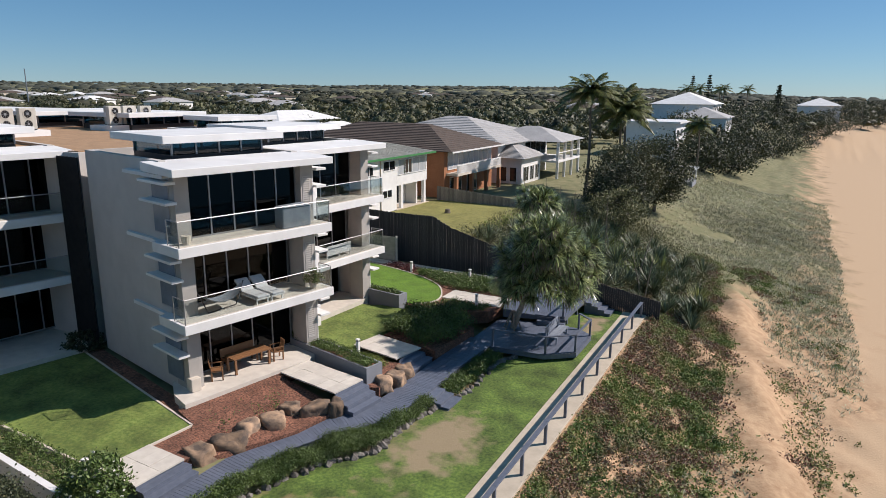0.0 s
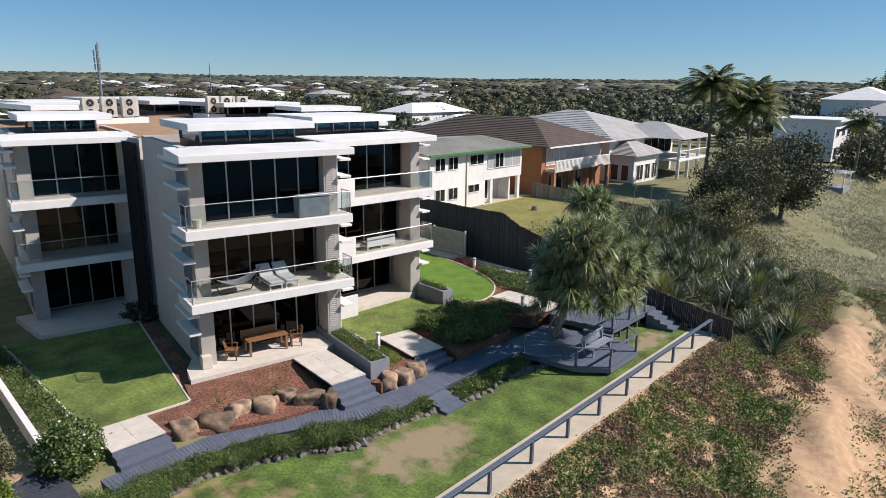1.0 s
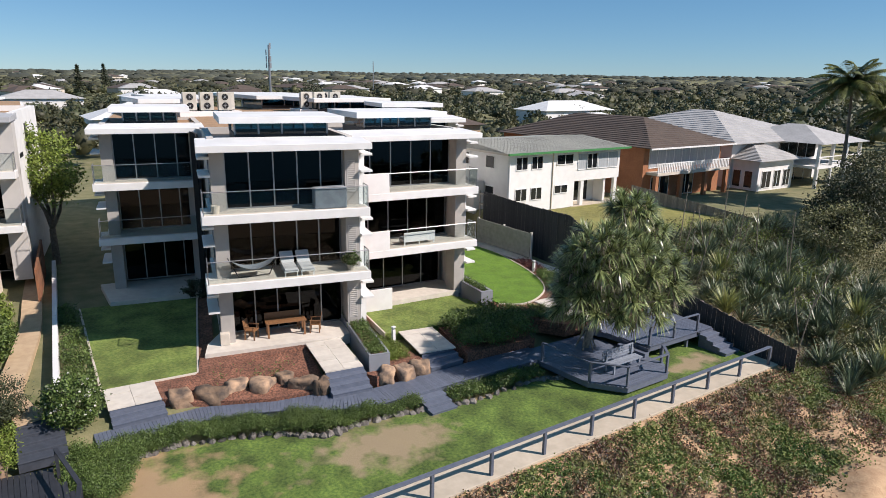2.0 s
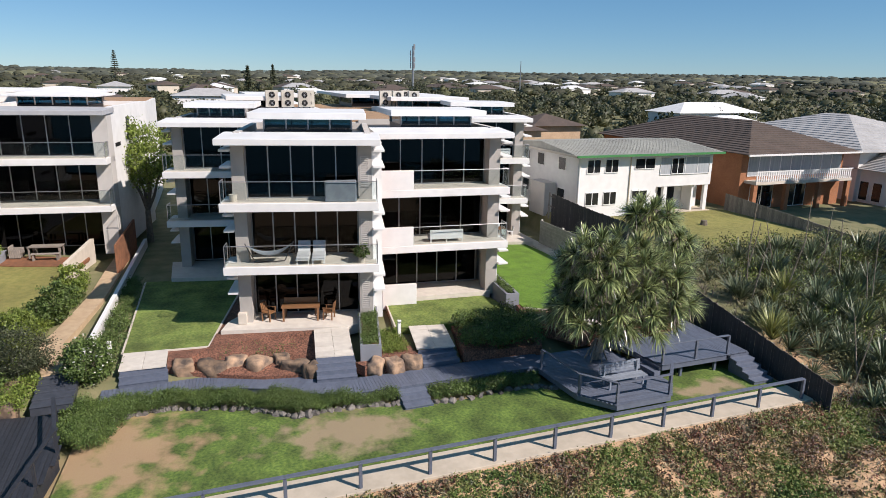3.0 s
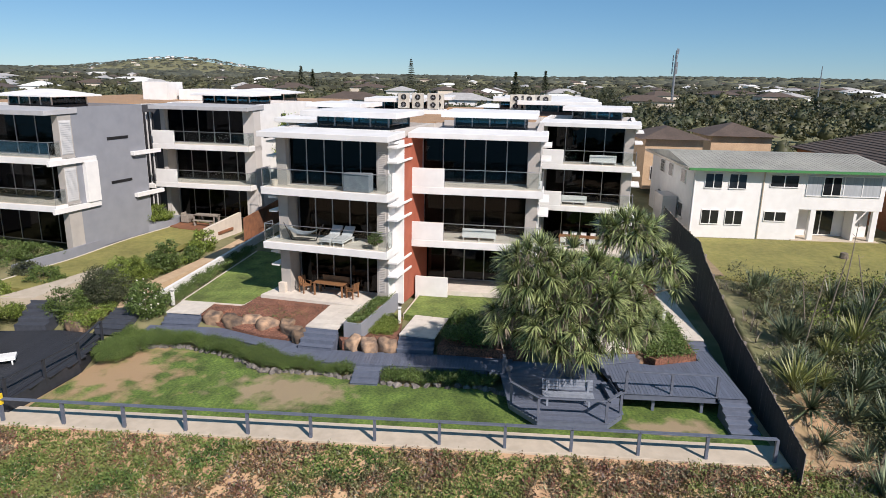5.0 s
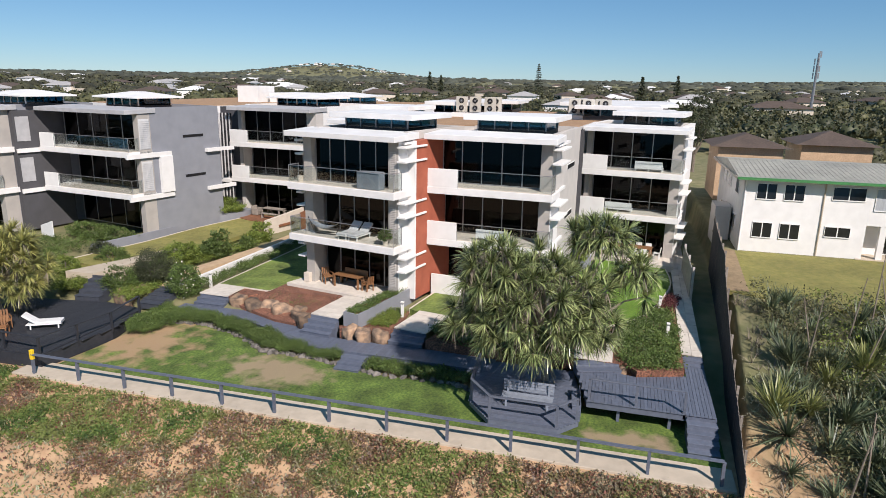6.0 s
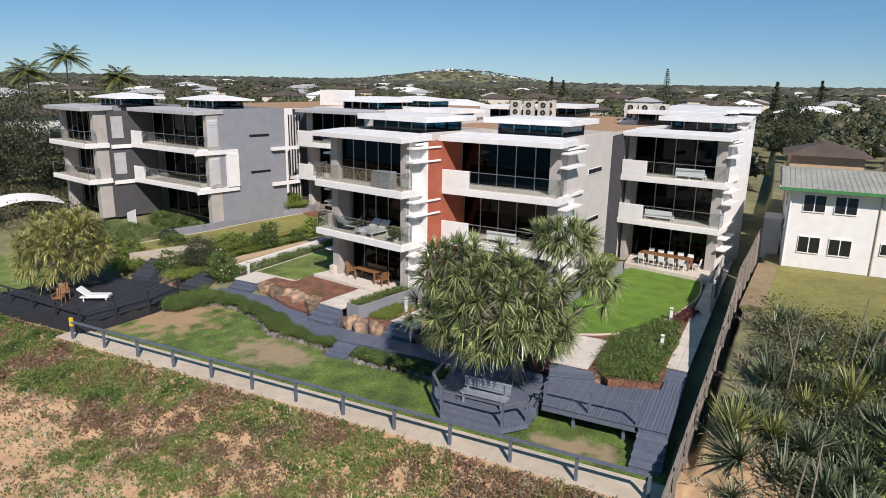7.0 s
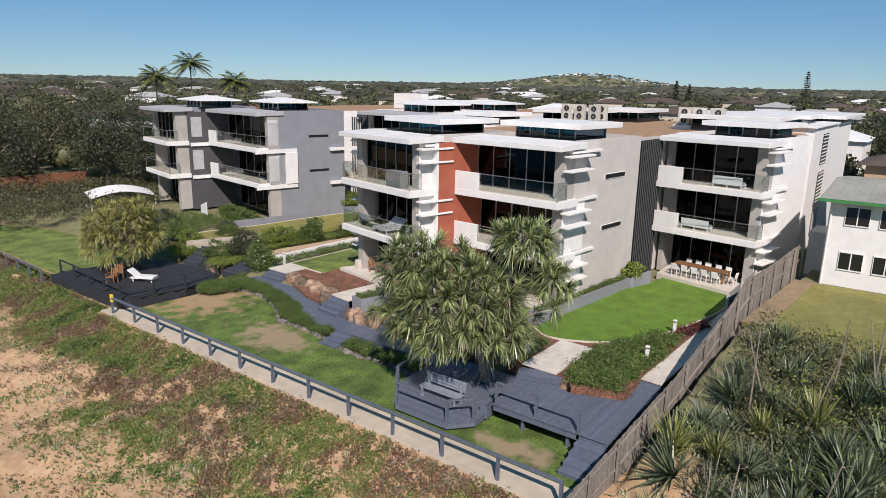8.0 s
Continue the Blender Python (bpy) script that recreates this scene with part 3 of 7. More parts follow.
unit(building, MA, 5.9, 7.5, 0, True, False, None, north_pier=(0.35, 0.0), lantern_box=(-7.4, -2.7, 1.0, 5.4), panes=4)
# terracotta party wall beside the recessed stack
part("terracotta_wall", Shape(MB).box(-6.2, -2.02, 7.12, 7.62, 0, 9.2), TERRA, building, "terracotta red rendered wall")
part("wall_end", Shape(MB).box(-2.016, -1.9, 7.145, 7.63, 0, 9.2), WHITE, building)
# main body behind the front stacks
part("rear_body", Shape().prism([(-58, 18.9), (-40.2, 15.6), (-40.2, 18.4), (-29.6, 19.0), (-29.6, 24.0), (-31.2, 25.0), (-31.2, 32.0), (-41.8, 33.0), (-41.8, 39.3), (-58, 39.6)], 0, 9.45), TAUPE, building)
part("roof_gravel", Shape().prism([(-57.8, 19.1), (-40.4, 15.8), (-40.4, 18.6), (-29.9, 19.2), (-29.9, 24.2), (-31.4, 25.2), (-31.4, 31.8), (-42, 32.8), (-42, 39.1), (-57.8, 39.4)], 9.454, 9.5), GRAVEL, building)
for x0, x1, y0, y1 in ((-49, -42, 18.0, 23), (-49, -42, 31, 38), (-57, -50, 20, 25), (-57, -50, 29, 38.8)):
    lantern(building, Matrix(), x0, x1, y0, y1, 9.75)


# rear wing on the north side: white wall with tall louvred windows under a higher flat roof
part("wing_wall", Shape().box(-68, -46.3, 33.2, 39.75, 0, 9.9), WHITE, building)
part("recess_wall", Shape().box(-46.297, -41.7, 38.2, 39.05, 0, 9.42), WHITE, building)
for z0, z1 in ((0.9, 3.0), (3.6, 6.2), (6.8, 9.3)):
    lw = part("window", Shape().box(-53.6, -50.8, 39.753, 39.79, z0, z1), DARKALU, building)
    for k in range(9):
        zz = z0 + 0.1 + (z1 - z0 - 0.25) * k / 8
        part("louvre", Shape().box(-53.5, -50.9, 39.791, 39.85, zz, zz + 0.06), WHITE, lw)
    part("window", Shape().box(-45.6, -43.6, 39.053, 39.09, z0 + 0.1, z1 - 0.1), DARKALU, building)
part("roof", Shape().box(-74, -58.5, 30.5, 40.3, 10.25, 10.55), ROOFWHITE, building, "", 0.02)
part("clerestory", Shape().box(-70, -60, 32, 39.4, 9.904, 10.247), DARKALU, building)
part("roof", Shape().box(-58.3, -46.0, 33.0, 39.95, 9.905, 10.05), ROOFWHITE, building, "", 0.02)


# dark slatted screens in the recesses beside the front stacks
for (xa, ya), (xb, yb) in (((-31.0, 32.35), (-34.7, 32.45)), ((-28.95, 18.6), (-30.75, 18.75))):
    n = int(math.hypot(xb - xa, yb - ya) / 0.3)
    for k in range(n):
        t = (k + 0.5) / n
        x, y = xa + (xb - xa) * t, ya + (yb - ya) * t
        part("screen_slat", Shape().box(x - 0.025, x + 0.025, y - 0.03, y + 0.03, 0.0, 9.3), DARKWALL, building)
    # Black sheet behind the slats: the recess's shade is put into its colour.
    part("recess_wall", Shape().prism([(xa, ya - 0.1), (xa, ya - 0.14), (xb, yb - 0.14), (xb, yb - 0.1)][::1 if ya > 30 else -1], 0, 9.3), BLACK, building)
for z in (3.3, 6.4):
    sw = part("slot_window", Shape(MC).box(-7.75, -5.3, 7.203, 7.24, z + 0.86, z + 1.2), WHITE, building)
    part("pane", Shape(MC).box(-7.7, -5.35, 7.241, 7.25, z + 0.9, z + 1.16), BLACK, sw)


# ---- garden surfaces ----
def sheet(name, outline, z, material, label, category, thick=0.35):
    return structure(name, Shape().prism(outline, z - thick, z), material, label, category)


def smooth_line(pts, n=6):
    """A rounded line through the points (Catmull-Rom)."""
    p = [Vector(q) for q in pts]
    p = [2 * p[0] - p[1]] + p + [2 * p[-1] - p[-2]]
    out = []
    for i in range(1, len(p) - 2):
        for k in range(n):
            t = k / n
            a, b, c, d = p[i - 1], p[i], p[i + 1], p[i + 2]
            out.append(0.5 * (2 * b + (c - a) * t + (2 * a - 5 * b + 4 * c - d) * t * t + (3 * b - a - 3 * c + d) * t ** 3))
    out.append(p[-2])
    return out


def ribbon(pts, width, z0, z1, shape=None):
    """A band of that width along a flat line."""
    s = shape or Shape()
    pts = [Vector(q[:2]) for q in pts]
    v = []
    for i, q in enumerate(pts):
        d = (pts[min(i + 1, len(pts) - 1)] - pts[max(i - 1, 0)]).normalized()
        nrm = Vector((-d.y, d.x)) * width / 2
        for z in (z0, z1):
            v += [(q.x + nrm.x, q.y + nrm.y, z), (q.x - nrm.x, q.y - nrm.y, z)]
    f = []
    for i in range(len(pts) - 1):
        a, b = 4 * i, 4 * i + 4
        f += [(a + 2, a + 3, b + 3, b + 2), (a + 1, a, b, b + 1), (a, a + 2, b + 2, b), (a + 3, a + 1, b + 1, b + 3)]
    f += [(0, 1, 3, 2), (4 * len(pts) - 4, 4 * len(pts) - 2, 4 * len(pts) - 1, 4 * len(pts) - 3)]
    return s.add(v, f)


structure("path", Shape().box(-8.6, -7.2, 8.9, 40.05, -1.3, -1.0), CONCRETE, "sandy concrete promenade path along the dune", "path", 0.02)
# lawns
south_lawn = [(-30.6, 12.17), (-19.35, 11.8), (-19.05, 15.4), (-29.9, 18.05)]
sheet("lawn_south", south_lawn, -0.03, TURF, "clipped green lawn edged in white stone", "lawn")
c_lawn = [(-22.3, 24.95), (-18.75, 24.45), (-18.4, 25.1), (-18.3, 27.3), (-17.2, 31.2), (-20.9, 31.1), (-22.0, 30.7)]
sheet("lawn_middle", c_lawn, -0.03, TURF, "small green lawn below the recessed terrace", "lawn")
edge_n = smooth_line([(-33.2, 38.6), (-28.5, 38.9), (-25.3, 38.35), (-22.9, 37.7), (-21.0, 36.9), (-19.5, 35.8), (-18.5, 34.2), (-18.3, 32.9), (-19.0, 31.9)], 5)
north_lawn = [tuple(p) for p in edge_n] + [(-19.6, 31.95), (-29.3, 33.0), (-31.3, 33.6), (-33.2, 33.9)]
sheet("lawn_north", list(reversed(north_lawn)), 0.12, NORTHTURF, "lush green lawn with a curved white edge", "lawn")
low_edge = smooth_line([(-14.3, 10.6), (-15.1, 12.4), (-15.0, 14.2), (-14.1, 16.8), (-12.95, 18.5), (-12.95, 20.8), (-12.55, 22.8), (-12.1, 25.0), (-12.2, 28.5), (-11.8, 29.8)], 4)
sheet("lawn_seaward", [(-8.62, 10.2)] + [(-8.62, 39.9), (-12.0, 39.9)] + [tuple(p) for p in reversed(low_edge)], -1.0, WORN, "seaward lawn with worn bare patches", "lawn", 0.12)

sheet("lawn_grey", [(-35.7, 3.8), (-30.3, 2.5), (-25.25, 1.9), (-22.5, 1.25), (-19.0, 0.5), (-18.6, 3.2), (-21.8, 4.7), (-25.4, 6.9), (-31.5, 7.3), (-36.0, 7.9)], 0.56, DRYTURF, "pale dry lawn before the grey building", "lawn", 0.3)
sheet("lawn_yard", [(-31.9, 42.0), (-22.0, 41.4), (-20.5, 46), (-22, 57.6), (-31.9, 57.6)], 1.79, DRYTURF, "patchy dry lawn before the white house", "lawn", 0.2)
sheet("soil_strip", [(-32.0, 41.9), (-22.2, 41.3), (-22.2, 42.4), (-32.0, 43.0)], 1.80, SOIL, "bare brown soil along the yard fence", "soil", 0.2)
# edging
for k, line in enumerate(([(-30.6, 12.12), (-19.35, 11.75)], [(-19.05, 15.45), (-29.9, 18.1)], [(-19.35, 11.75), (-19.05, 15.45)], [(-18.75, 24.45), (-22.2, 24.95)], [tuple(p) for p in edge_n])):
    structure("edging", ribbon(line, 0.085, -0.3, 0.145 if k == 4 else -0.005), CREAM, "narrow pale stone lawn edging", "edging")
structure("edging", ribbon([tuple(q) for q in smooth_line([(-35.7, 3.8), (-30.3, 2.5), (-25.25, 1.9), (-22.5, 1.25), (-19.0, 0.5)], 5)], 0.1, 0.2, 0.59), CREAM, "narrow pale stone lawn edging", "edging")
sheet("lawn_southern", [(-9.2, -14), (-9.0, 0.3), (-14.2, 1.0), (-16.0, -6), (-15.0, -16), (-12.8, -22), (-9.4, -20)], -0.96, TURF, "green lawn south of the dark deck", "lawn", 0.3)
# mulch beds
structure("mulch_bed", Shape().prism([(-20.3, 15.85), (-19.1, 15.5), (-17.4, 13.8), (-15.8, 17.6), (-15.4, 19.9), (-18.9, 20.4), (-18.9, 22.0)], -0.9, [0.1, 0.0, -0.3, -0.42, -0.4, -0.02, 0.15]), MULCH, "red bark mulch bed below the patio", "garden bed")
sheet("mulch_bed", [(-15.5, 21.6), (-14.9, 21.9), (-14.9, 24.5), (-15.6, 24.6), (-18.7, 24.4), (-18.5, 22.9), (-15.6, 22.85)], -0.18, MULCH, "red bark mulch bed beside the planter", "garden bed", 0.5)
sheet("mulch_bed", [(-29.6, 18.1), (-19.1, 15.52), (-20.3, 15.9), (-21.4, 16.75), (-29.4, 18.75)], -0.05, MULCH, "dark mulch strip along the building", "garden bed", 0.2)
sheet("mulch_bed", [(-18.2, 27.3), (-14.7, 26.6), (-14.5, 30.6), (-17.2, 31.6)], -0.12, MULCH, "shaded planting bed", "garden bed", 0.6)
sheet("mulch_bed", [(-25.4, 38.5), (-22.9, 37.8), (-19.0, 35.75), (-15.0, 35.7), (-13.75, 36.7), (-14.5, 38.75), (-19.5, 38.8)], 0.10, MULCH, "planting bed beside the curved lawn", "garden bed", 0.5)
sheet("mulch_bed", [(-19.3, 13.7), (-17.45, 13.68), (-17.3, 14.0), (-19.02, 15.5)], -0.07, MULCH, "red bark mulch at the lawn corner", "garden bed", 0.6)
sheet("garden_soil", [(-26.0, 33.2), (-18.9, 31.62), (-16.6, 31.7), (-14.7, 32.9), (-14.45, 35.5), (-14.9, 38.7), (-26.0, 38.9)], 0.07, MULCH, "dark mulched soil round the north lawn", "garden bed", 0.7)
# paved terraces
sheet("patio", [(-20.1, 16.05), (-18.85, 22.0), (-19.1, 22.9), (-21.4, 23.0), (-22.3, 17.3), (-22.0, 17.05), (-21.2, 16.45)], 0.28, TILEFLOOR, "pale stone patio of the ground floor flat", "patio", 0.5)
sheet("patio", [(-22.35, 24.7), (-21.95, 31.2), (-24.2, 31.6), (-26.0, 25.4)], 0.22, TILEFLOOR, "pale stone terrace behind a small lawn", "patio", 0.4)
sheet("patio", [(-33.1, 33.4), (-31.6, 39.2), (-36, 39.6), (-37, 33.2)], 0.34, TILEFLOOR, "pale stone terrace with a long dining table", "patio", 0.4)
sheet("patio", [(-30.2, 13.6), (-29.2, 18.4), (-33.4, 19.0), (-34, 13.6)], 0.2, TILEFLOOR, "pale stone terrace in shade", "patio", 0.4)
part("terrace_wall", Shape().prism([(-22.0, 24.7), (-21.8, 26.6), (-21.95, 26.62), (-22.15, 24.72)], -0.25, 1.15), WHITE, building, "low white terrace wall", 0.01)
DECK_Z = -0.55


TANPATH = mat("tan_paving", (0.50, 0.37, 0.235), (0.42, 0.30, 0.19), 2.5, 0.9, 0.3, 40, big=0.15)


def paved_path(name, a, b, w, z, label):
    """A run of big pale slabs from a to b."""
    a, b = Vector(a), Vector(b)
    d = (b - a)
    n = max(2, round(d.length / 0.6))
    owner = tagged(new(name), label, "path", "", "structure")
    ang = math.degrees(math.atan2(d.y, d.x))
    me = Shape().box(0.006, d.length / n - 0.006, -w / 4 + 0.006, w / 4 - 0.006, -0.06, 0.0).mesh("paver", TILEFLOOR)
    for i in range(n):
        for s in (-1, 1):
            p = part("paver", me, None, owner)
            p.matrix_basis = pose(a.x, a.y, z + 0.004 * ((i * 7 + s) % 3), 0, 0, ang) @ pose(i * d.length / n, s * w / 4, 0)


paved_path("paved_path", (-19.28, 12.76), (-17.4, 12.7), 1.9, 0.0, "short pale paved landing above dark steps")
paved_path("paved_path", (-18.98, 21.2), (-15.6, 20.7), 1.7, 0.22, "pale paved path from patio to steps")
paved_path("paved_path", (-18.4, 26.0), (-15.55, 25.5), 1.85, 0.0, "pale paved path from lawn to steps")
paved_path("paved_path", (-18.3, 34.75), (-14.45, 34.75), 1.75, 0.12, "pale paved path across the north lawn")
paved_path("paved_path", (-40.0, 39.75), (-16.4, 39.2), 0.95, 0.12, "narrow pale side path along the fence")
structure("walkway", ribbon([tuple(q) for q in smooth_line([(-17.9, 9.3), (-20.8, 8.65), (-23.7, 9.05), (-28.5, 9.75), (-34, 10.1), (-40, 10.6)], 5)], 0.95, -0.4, 0.07), TANPATH, "tan winding side walkway between the gardens", "path")
sheet("walkway", [(-16.9, 2.6), (-17.0, 4.6), (-20.5, 5.3), (-24.5, 6.0), (-24.5, 5.2), (-20.5, 4.0)], 0.6, CONCRETE, "pale curved garden path", "path", 0.8)
low_wall = thing("garden_wall", "low white rendered wall between two gardens", "wall")
part("wall_body", Shape().prism([(-17.9, 10.0), (-17.95, 10.22), (-40, 11.75), (-40, 11.53)], -0.6, [0.25, 0.25, 0.55, 0.55]), WHITE, low_wall)
rust = thing("privacy_screen", "rust brown metal privacy screen on the boundary", "fence")
part("screen_panel", Shape().prism([(-32.8, 10.35), (-32.8, 10.47), (-39.2, 11.12), (-39.2, 11.0)], 0, [1.9, 1.9, 2.2, 2.2]), RUST, rust)

# ---- boardwalk, steps and decks ----
bw = tagged(new("boardwalk"), "blue-grey painted timber boardwalk through the garden", "boardwalk", "", "structure")
line = smooth_line([(-16.45, 11.2), (-16.45, 14.0), (-16.1, 16.4), (-15.2, 18.6), (-14.2, 20.3), (-13.95, 22.0), (-13.95, 27.0), (-13.8, 30.2)], 12)
plank_me = Shape().box(-0.72, 0.72, -0.066, 0.066, -0.04, 0).mesh("plank", DECKBLUE)
acc, last, made = 0.0, line[0], []
for q in line[1:]:
    seg = (q - last).length
    d = (q - last).normalized()
    while acc <= seg:
        made.append((last + d * acc, d))
        acc += 0.142
    acc -= seg
    last = q
for q, d in made:
    part("plank", plank_me, None, bw).matrix_basis = pose(q.x, q.y, DECK_Z, 0, 0, math.degrees(math.atan2(-d.x, d.y)))
part("bearer", ribbon(line, 1.36, DECK_Z - 0.3, DECK_Z - 0.045), DECKBLUE, bw)


def stairs(name, top, down, width, z0, z1, n, tread, label, paint=None):
    """Painted steps that descend from the top edge's middle along a direction."""
    d = Vector(down).normalized()
    ang = math.degrees(math.atan2(d.y, d.x))
    ob = tagged(new(name), label, "stairs", "", "structure")
    M = pose(top[0], top[1], 0, 0, 0, ang)
    for k in range(n):
        z = z0 + (z1 - z0) * (k + 1) / (n + 1)
        x = k * tread
        part("tread", Shape(M).box(x, x + tread + 0.03, -width / 2, width / 2, z - 0.05, z), paint or DECKBLUE, ob, "", 0.008)
        part("riser", Shape(M).box(x + 0.02, x + 0.045, -width / 2 + 0.02, width / 2 - 0.02, z, z + (z0 - z1) / (n + 1) - 0.051), paint or DECKBLUE, ob)
        part("stringer", Shape(M).box(x, x + tread, -width / 2 + 0.01, width / 2 - 0.01, min(z1, z) - 0.3, z - 0.055), paint or DECKBLUE, ob)
    return ob


stairs("garden_steps", (-17.5, 12.75), (1, 0), 1.95, 0.0, DECK_Z, 2, 0.34, "blue-grey timber steps down to the boardwalk")
stairs("garden_steps", (-15.62, 20.72), (1, -0.12), 1.75, 0.22, DECK_Z, 3, 0.34, "blue-grey timber steps below the patio path")
stairs("garden_steps", (-15.6, 25.5), (1, 0), 1.8, 0.0, DECK_Z, 2, 0.42, "blue-grey timber steps below the lawn path")
stairs("garden_steps", (-13.25, 23.5), (1, 0), 1.25, DECK_Z, -1.0, 3, 0.42, "blue-grey timber steps down to the seaward lawn")

UP = -0.14
LOW = -0.58
step_down = stairs("garden_steps", (-11.4, 34.45), (0.1, -1), 1.6, UP, LOW, 1, 0.35, "blue-grey step between the two deck levels")
deck = tagged(new("deck"), "blue-grey timber viewing deck by the promenade", "deck", "", "structure")


def planks_fill(owner, outline, z, along_x=True, pitch=0.142, material=None, solid=True):
    """Planks cut to a convex or gently concave outline, laid side by side."""
    material = material or DECKBLUE
    cross = 1 if along_x else 0
    lo, hi = min(p[cross] for p in outline), max(p[cross] for p in outline)
    n = int((hi - lo) / pitch)
    for k in range(n):
        c = lo + (k + 0.5) * pitch
        hits = []
        for a, b in zip(outline, outline[1:] + outline[:1]):
            if (a[cross] - c) * (b[cross] - c) < 0:
                t = (c - a[cross]) / (b[cross] - a[cross])
                hits.append(a[1 - cross] + t * (b[1 - cross] - a[1 - cross]))
        hits.sort()
        for s, e in zip(hits[::2], hits[1::2]):
            if e - s < 0.1:
                continue
            o = (s, e, c - pitch / 2 + 0.006, c + pitch / 2 - 0.006) if along_x else (c - pitch / 2 + 0.006, c + pitch / 2 - 0.006, s, e)
            part("plank", Shape().box(*o, z - 0.035, z), material, owner)


upper = [(-10.7, 34.7), (-10.7, 38.5), (-10.7, 39.75), (-15.7, 39.75), (-15.6, 38.75), (-14.4, 38.78), (-13.65, 36.72), (-14.2, 34.0), (-12.2, 34.4)]
planks_fill(deck, upper, UP)
part("bearer", Shape().prism([(-10.75, 34.72), (-10.75, 39.7), (-15.6, 39.7), (-15.5, 38.85), (-14.35, 38.85), (-13.6, 36.75), (-14.1, 34.05), (-12.2, 34.45)], UP - 0.3, UP - 0.04), DECKBLUE, deck)
plat = [(-8.85, 31.0), (-8.85, 33.75), (-9.8, 34.55), (-12.2, 34.38), (-14.4, 33.9), (-14.4, 30.3), (-13.2, 29.6), (-10.2, 29.9)]
planks_fill(deck, plat, LOW, False)
part("fascia", Shape().prism([(-8.88, 31.02), (-8.88, 33.74), (-9.8, 34.5), (-12.2, 34.35), (-14.3, 33.85), (-14.3, 30.4), (-13.2, 29.65), (-10.22, 29.94)], LOW - 0.28, LOW - 0.04), DECKBLUE, deck)
for q in ((-11.0, 36), (-11.0, 38), (-13, 38)):
    part("post", Shape().box(q[0] - 0.06, q[0] + 0.06, q[1] - 0.06, q[1] + 0.06, -1.2, UP - 0.27), DECKBLUE, deck)
stairs("garden_steps", (-10.7, 39.15), (1, 0), 1.15, UP, -1.0, 4, 0.4, "blue-grey timber steps from the deck to the promenade")
stairs("garden_steps", (-14.5, 34.85), (0.93, 0.3), 2.0, 0.12, UP - 0.03, 2, 0.42, "low blue-grey step from path to deck")
stairs("garden_steps", (-16.35, 39.2), (1, 0), 1.0, 0.12, UP - 0.1, 2, 0.34, "low blue-grey steps from side path to deck")


def railing(label, pts, z, height=0.95, sections=1, slope=None, posts=True, group="deck railings", paint=None):
    """Painted timber posts with a top rail along the points."""
    ob = thing("railing", label, "railing", group)
    zs = slope or [z] * len(pts)
    for (a, za), (b, zb) in zip(zip(pts, zs), zip(pts[1:], zs[1:])):
        a3, b3 = Vector((*a, za)), Vector((*b, zb))
        d = b3 - a3
        ang = math.degrees(math.atan2(d.y, d.x))
        pitch = -math.degrees(math.atan2(d.z, math.hypot(d.x, d.y)))
        M = Matrix.Translation(a3) @ Euler((0, radians(pitch), radians(ang))).to_matrix().to_4x4()
        L = d.length
        part("top_rail", Shape(M).box(0, L, -0.07, 0.07, height - 0.045, height), paint or RAILPAINT, ob, "", 0.008)
        n = max(1, round(L / 2.2)) if posts else 1
        for k in range(n + 1):
            if k == n and (b, zb) != (pts[-1], zs[-1]):
                continue
            q = a3 + d * k / n
            part("post", Shape().box(q.x - 0.05, q.x + 0.05, q.y - 0.05, q.y + 0.05, q.z - 0.25, q.z + height - 0.05), paint or RAILPAINT, ob)
    return ob


railing("blue-grey timber railing round the bench platform", [(-13.0, 29.75), (-10.2, 30.02), (-8.95, 31.05), (-8.95, 33.7), (-9.8, 34.42)], LOW)
railing("blue-grey timber railing along the deck", [(-10.85, 34.8), (-10.8, 38.5)], UP)
# promenade railing: posts every 2.46 m
prom = thing("promenade_railing", "blue-grey timber railing along the promenade edge", "railing")
post_me = Shape().box(-0.055, 0.055, -0.055, 0.055, -0.3, 0.92).mesh("post", RAILPAINT)
ys = [10.0] + [12.5 + 2.46 * k for k in range(12)]
for y in ys:
    part("post", post_me, None, prom).location = (-7.42, y, -1.0)
for a, b in zip(ys, ys[1:]):
    part("top_rail", Shape().box(-7.52, -7.33, a + 0.004, b - 0.004, -0.08, -0.035), RAILPAINT, prom, "", 0.008)
sleeve = thing("marker_post", "yellow sleeve on the end post of the railing", "post")
part("sleeve", Shape().box(-7.5, -7.34, 9.92, 10.08, -0.3, 0.16), YELLOW, sleeve, "", 0.02)


BENCHBLUE = mat("pale_blue_grey_bench", (0.24, 0.27, 0.32), (0.19, 0.215, 0.26), 6, 0.6, 0.1, 40, random_obj=0.1)


def slat_bench(M):
    ob = thing("bench", "blue-grey slatted timber bench with backrest", "bench")
    for k in range(4):
        part("seat_slat", Shape(M).box(-0.42 + 0.13 * k, -0.31 + 0.13 * k, -1.05, 1.05, 0.42, 0.455), BENCHBLUE, ob)
    for k in range(4):
        part("back_slat", Shape(M).box(-0.52 - 0.02 * k, -0.49 - 0.02 * k, -1.05, 1.05, 0.5 + 0.115 * k, 0.6 + 0.115 * k), BENCHBLUE, ob)
    for y in (-0.85, 0.85):
        part("leg", Shape(M).box(0.0, 0.07, y - 0.04, y + 0.04, 0, 0.42), BENCHBLUE, ob)
        part("leg", Shape(M).box(-0.48, -0.42, y - 0.04, y + 0.04, 0, 0.95), BENCHBLUE, ob)
    return ob


slat_bench(pose(-10.15, 32.35, LOW, 0, 0, 0))

